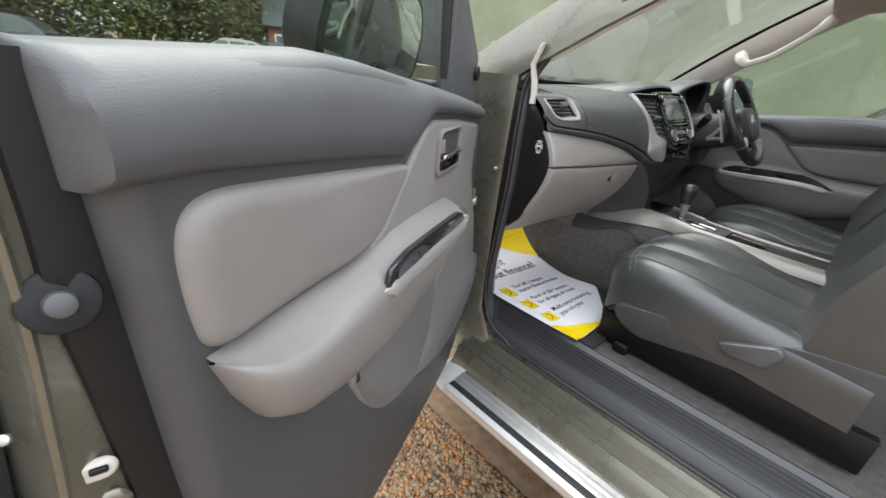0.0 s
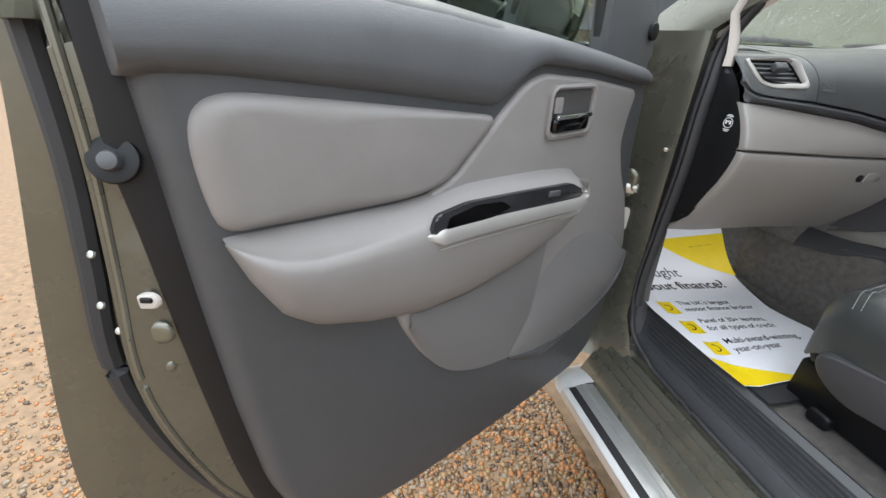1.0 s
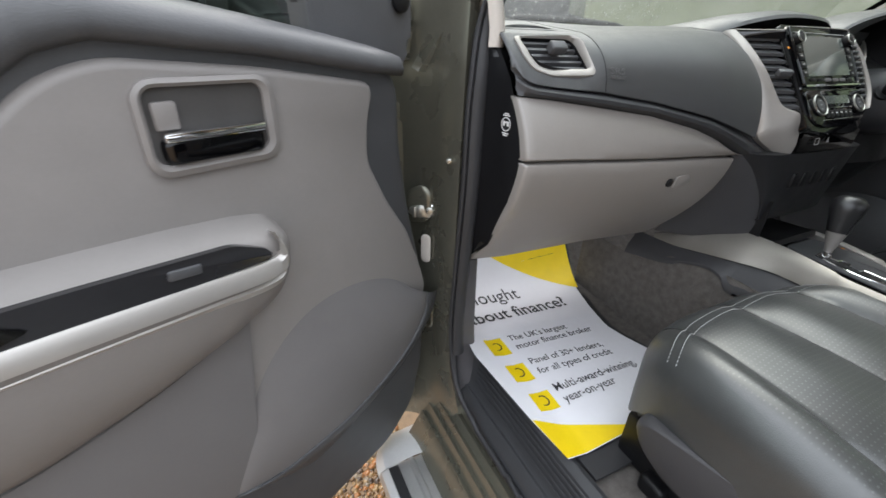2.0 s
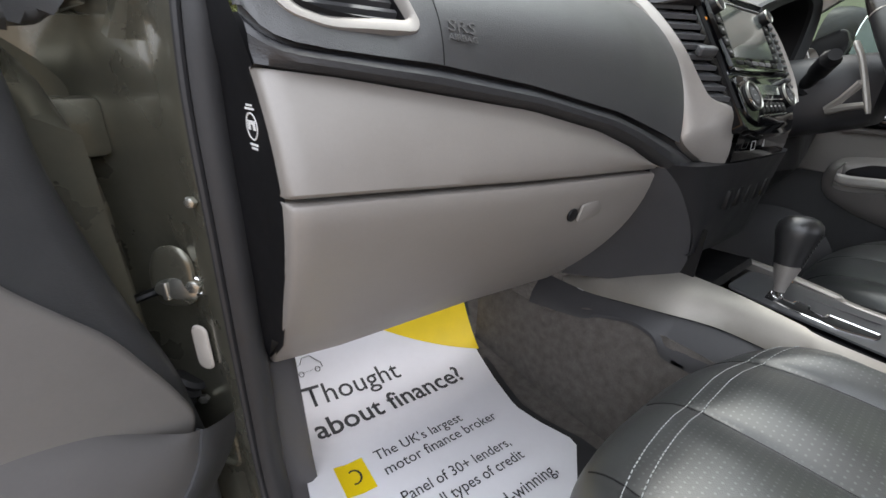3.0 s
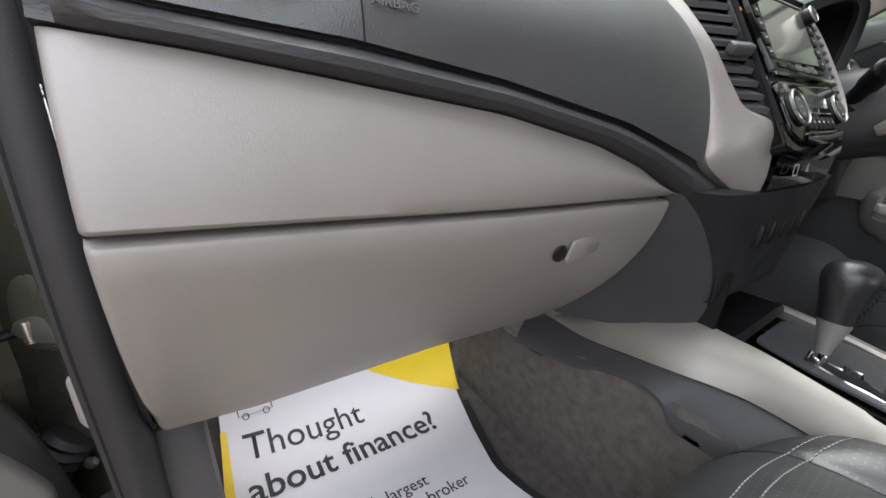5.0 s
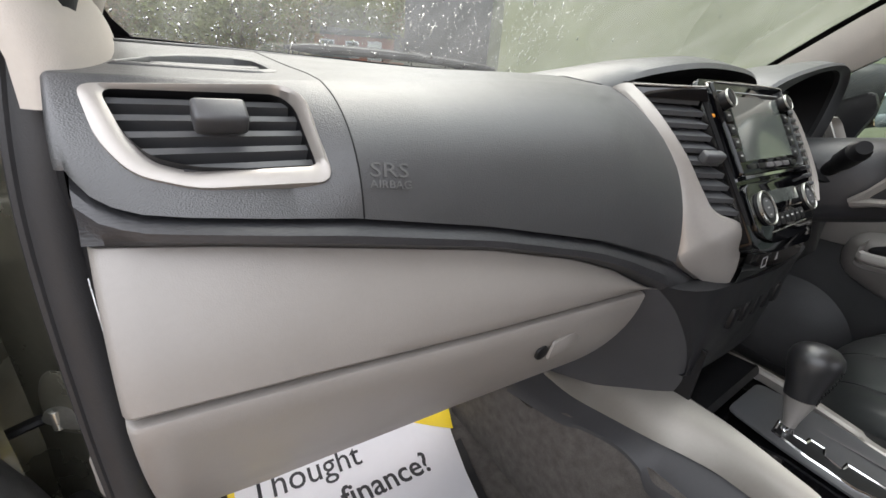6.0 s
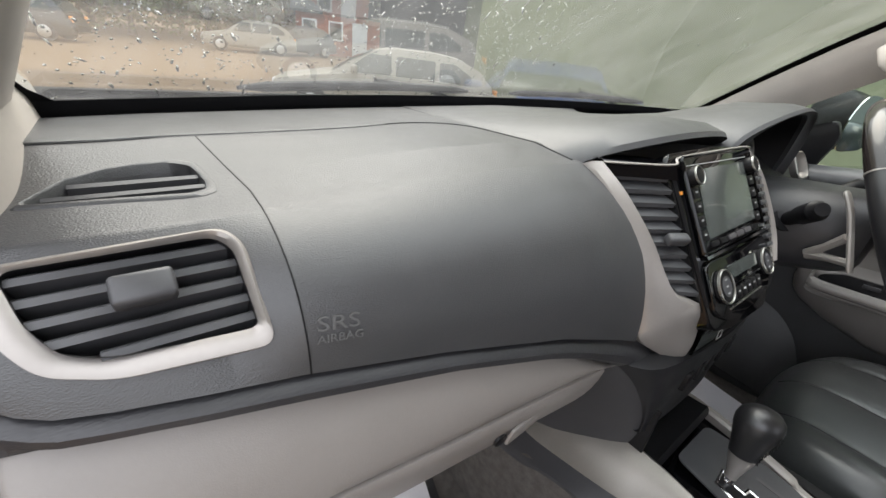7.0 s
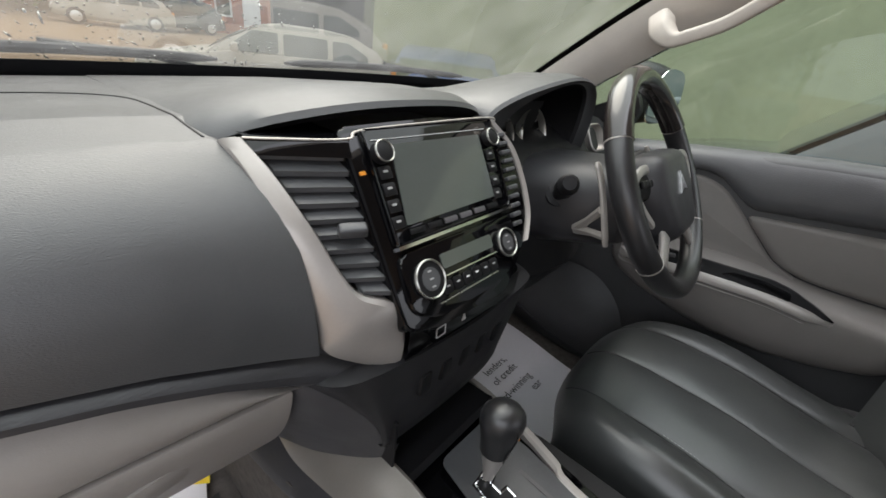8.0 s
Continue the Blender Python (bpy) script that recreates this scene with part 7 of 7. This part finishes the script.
def parked_car(name, at, heading, paint, label, length=4.2, width=1.72, height=1.45, van=False, grow=(1, 1, 1), belt=0.9):
    t = thing(name, (0, 0, 0), label, "car", "parked cars", m=pose(*at, 0, 0, heading) @ Matrix.Diagonal((*grow, 1)))
    L, W, H = length / 2, width / 2, height
    prof = [(-L, 0.35, 0.55, 0.86), (-L + 0.05, 0.28, 0.78, 0.93), (-L + 0.5, 0.22, 0.90, 0.98), (-0.35 * L, 0.2, 0.95, 1), (0.3 * L, 0.2, 0.93, 1), (L * 0.62, 0.22, 0.84, 0.97), (L - 0.12, 0.28, 0.70, 0.88), (L, 0.36, 0.55, 0.75)]
    if van:
        prof = [(x, a, min(1.05, z * 1.15), k) for x, a, z, k in prof]
    rows = []
    for x, z0, z1, k in [(p[0], p[1], p[2], p[3]) for p in prof]:
        w = W * k
        rows.append([(-w * 0.9, x, z0), (-w, x, z0 + 0.12), (-w, x, z1 - 0.18), (-w * 0.94, x, z1 - 0.03), (-w * 0.8, x, z1), (0, x, z1 + 0.02), (w * 0.8, x, z1), (w * 0.94, x, z1 - 0.03), (w, x, z1 - 0.18), (w, x, z0 + 0.12), (w * 0.9, x, z0)])
    body = part("body", loft(rows, closed=True), paint, t)
    a, b, c, d = (-L * 0.93, -L * 0.62, L * 0.10, L * 0.50) if not van else (-L * 0.97, -L * 0.93, L * 0.45, L * 0.72)
    zb = belt
    cab = []
    for y, z, k in ((a, zb, 0.86), (a * 0.6 + b * 0.4, zb + (H - zb) * 0.55, 0.80), (b, H - 0.05, 0.72), (b * 0.7 + c * 0.3, H, 0.72), (c * 0.8 + b * 0.2, H, 0.72), (c, H - 0.05, 0.72), (c * 0.45 + d * 0.55, zb + (H - zb) * 0.45, 0.80), (d, zb - 0.03, 0.88)):
        cab.append([(-W * 0.93, y, zb - 0.1), (-W * (k + 0.03), y, z - 0.06 if z > zb + 0.1 else zb - 0.05), (-W * k, y, z), (0, y, z + 0.02), (W * k, y, z), (W * (k + 0.03), y, z - 0.06 if z > zb + 0.1 else zb - 0.05), (W * 0.93, y, zb - 0.1)])
    part("roof", loft(cab), paint, t)
    # windows: windscreen, rear screen and three side panes on each side
    for (y0, z0, k0), (y1, z1, k1), nm in (((d - 0.08, zb + 0.02, 0.80), (c + 0.06, H - 0.08, 0.66), "windscreen"), ((a + 0.06, zb + 0.06, 0.78), (b - 0.04, H - 0.1, 0.64), "rear_screen")):
        out = 0.03 if y0 > 0 else -0.03
        pane_rows = [[(-W * k, y + out, z + 0.02), (0, y + out * 1.6, z + 0.03), (W * k, y + out, z + 0.02)] for y, z, k in ((y0, z0, k0), ((y0 + y1) / 2 + out * 0.5, (z0 + z1) / 2 + 0.02, (k0 + k1) / 2), (y1, z1, k1))]
        part(nm, thicken(loft(pane_rows), 0.01), CARGLASS, t)
    if not van:
        for side in (-1, 1):
            for y0, y1, top0, top1 in ((d - 0.38, -0.02 * L, 0.25, 1.0), (-0.06 * L, -0.40 * L, 1.0, 0.98), (-0.44 * L, a + 0.42, 0.95, 0.35)):
                zt0, zt1 = zb + 0.05 + (H - 0.12 - zb - 0.05) * top0, zb + 0.05 + (H - 0.12 - zb - 0.05) * top1
                mid_y = y0 * 0.55 + y1 * 0.45
                ztm = max(zt0, zt1)
                o = [(y0, zb + 0.03), (y1, zb + 0.05), (y1, zt1), (mid_y, ztm), (y0, zt0)]
                pts = [Vector((side * (W * (0.93 - 0.20 * (z - zb) / (H - zb)) + 0.006), y, z)) for y, z in round_poly(o, 0.04)]
                wbm = bmesh.new()
                f0 = [wbm.verts.new(p) for p in pts]
                f1 = [wbm.verts.new(p - Vector((side * 0.02, 0, 0))) for p in pts]
                wbm.faces.new(f0)
                wbm.faces.new(f1[::-1])
                for i in range(len(pts)):
                    wbm.faces.new((f0[i], f1[i], f1[(i + 1) % len(pts)], f0[(i + 1) % len(pts)]))
                part("side_window", wbm, CARGLASS, t)
    for side in (-1, 1):
        mz = zb + 0.10
        mr = part("door_mirror", box((0.20, 0.11, 0.14), (side * (W + 0.10), d - 0.45, mz), 0.04, 3), paint, t)
        part("mirror_glass", box((0.16, 0.006, 0.11), (side * (W + 0.10), d - 0.508, mz), 0.002, 1), MIRROR, mr)
        for y in (-L * 0.62, L * 0.64):
            wh = part("wheel", disc(0.31, 0.20, Matrix.Translation((side * (W - 0.19), y, 0.31)) @ pose(0, 0, 0, 0, 90 * side, 0), 28, 0.03), RUBBER, t)
            part("rim", disc(0.20, 0.012, Matrix.Translation((side * (W + 0.012), y, 0.31)) @ pose(0, 0, 0, 0, 90 * side, 0), 20, 0.01), ALU, wh)
        part("headlamp", box((0.32, 0.10, 0.13), (side * W * 0.62, L - 0.12, 0.62), 0.03, 3), CAP, t)
        part("tail_lamp", box((0.16, 0.08, 0.22), (side * W * 0.72, -L + 0.06, 0.75), 0.02, 2), ORANGE, t)
    return t


parked_car("parked_hatchback", (3.92, 7.3, -0.10), 60, WHITECAR, "silver white hatchback parked on the gravel", 4.2, 1.70, 1.36, False, (1, 1, 1), 0.88)
parked_car("parked_car", (3.60, 2.85, -0.12), 128, BLUECAR, "low blue car parked in front of the green wall", 3.6, 1.5, 1.12, False, (1, 1, 1), 0.76)
parked_car("parked_car", (2.72, -1.38, 0.0), 0, BLACKCAR, "dark grey car parked beside the green wall", 4.3, 1.70, 1.5, False, (1.05, 1.05, 1.23))
parked_car("parked_van", (-9.5, 30.0, 0), 100, VANWHITE, "white van parked across the yard", 4.8, 1.9, 1.95, True)
parked_car("parked_car", (8.6, 25.0, 0), 95, BLACKCAR, "dark car parked across the yard", 4.3, 1.75, 1.5)
parked_car("parked_car", (-2.6, 22.0, 0), 70, BLACKCAR, "dark car parked by the trees", 4.3, 1.75, 1.5)
parked_car("parked_car", (5.9, 24.0, 0), 80, WHITECAR, "silver white car parked by the trees", 4.3, 1.75, 1.45)


def tree(name, at, height, spread, leaf, label, seed, n=14000):
    r = np.random.default_rng(seed)
    t = thing(name, at, label, "tree", "trees round the yard")
    base = Vector(at)
    part("trunk", tube([base, base + Vector((0.1, 0, height * 0.3)), base + Vector((-0.1, 0.1, height * 0.65)), base + Vector((0, 0, height * 0.95))], [0.22, 0.17, 0.1, 0.03], 9), TRUNK, t)
    tips = []
    for k in range(9):
        z = height * (0.25 + 0.07 * k)
        an = k * 2.4 + seed
        e = base + Vector((math.cos(an) * spread * (0.9 - 0.05 * k), math.sin(an) * spread * (0.9 - 0.05 * k), z + height * 0.15))
        part("limb", tube([base + Vector((0, 0, z)), base.lerp(e, 0.5) + Vector((0, 0, z * 0.5 + 0.2)), e], [0.08, 0.05, 0.015], 6), TRUNK, t)
        tips.append(e)
    vs, fs = [], []
    for i in range(n):
        c = tips[i % 9] if i % 3 else base + Vector((0, 0, height * (0.1 + 0.85 * r.random())))
        p = Vector(c) + Vector(r.normal(0, 1, 3)) * spread * 0.42
        if p.z < 0.3:
            continue
        a = Vector(r.normal(0, 1, 3)).normalized()
        b2 = a.orthogonal().normalized()
        sz = (0.07 + 0.11 * r.random()) * max(1.0, spread / 3.6)
        k = len(vs)
        vs += [tuple(p - a * sz), tuple(p + b2 * sz * 0.45), tuple(p + a * sz), tuple(p - b2 * sz * 0.45)]
        fs.append((k, k + 1, k + 2, k + 3))
    me = bpy.data.meshes.new("crown")
    me.from_pydata(vs, [], fs)
    me.materials.append(leaf)
    cr_ = new("crown", me)
    cr_.parent = t
    cr_.matrix_parent_inverse = t.matrix_basis.inverted()
    return t


for k, (x, y, h, s) in enumerate(((-17, 24, 9, 3.0), (-11, 27, 9, 3.2), (-7, 29, 8, 3.0), (-2.5, 31, 9, 3.2), (1.5, 30, 8, 2.8), (5.5, 31, 10, 3.2), (9, 34, 10, 3.4), (15, 33, 11, 3.6), (18, 26, 11, 3.6), (-15, 35, 19, 5.5), (-7, 37, 20, 5.5), (0, 38, 19, 5.5), (7, 39, 21, 5.5), (15, 40, 20, 5.5), (-22, 14, 6, 3.0), (-23, 4, 5, 2.8))):
    tree("tree", (x, y, 0), h, s, LEAF if k % 3 else LEAFBROWN, "unpruned tree with thin green brown leaves" if k % 3 else "bare brown tree with few leaves", 11 + k)

# dense woods behind the yard
wood = np.random.default_rng(77)
M = 42000
cx_, cy_ = wood.uniform(-42, 30, M), wood.uniform(44, 50, M)
cz_ = 13 * wood.random(M) ** 0.8 * (0.75 + 0.25 * np.sin(cx_ * 0.5) * np.sin(cx_ * 0.23 + 1))
sz_ = wood.uniform(0.18, 0.42, M)
d1 = wood.normal(0, 1, (M, 3))
d1 /= np.linalg.norm(d1, axis=1)[:, None]
d2 = np.cross(d1, wood.normal(0, 1, (M, 3)))
d2 /= np.linalg.norm(d2, axis=1)[:, None]
mid = np.stack([cx_, cy_, cz_ + 0.3], 1)
quad = np.stack([mid - d1 * sz_[:, None], mid + d2 * sz_[:, None] * 0.6, mid + d1 * sz_[:, None], mid - d2 * sz_[:, None] * 0.6], 1).reshape(-1, 3)
me = bpy.data.meshes.new("far_woods")
me.from_pydata(quad.tolist(), [], np.arange(M * 4).reshape(-1, 4).tolist())
me.materials.append(LEAFBROWN)
me.materials.append(LEAF)
me.polygons.foreach_set("material_index", (np.sin(cx_ * 0.7) + wood.normal(0, 0.7, M) > 0).astype(np.int32))
tagged(new("far_woods", me), "dense brown and green woods behind the yard", "woods", "", "stuff")
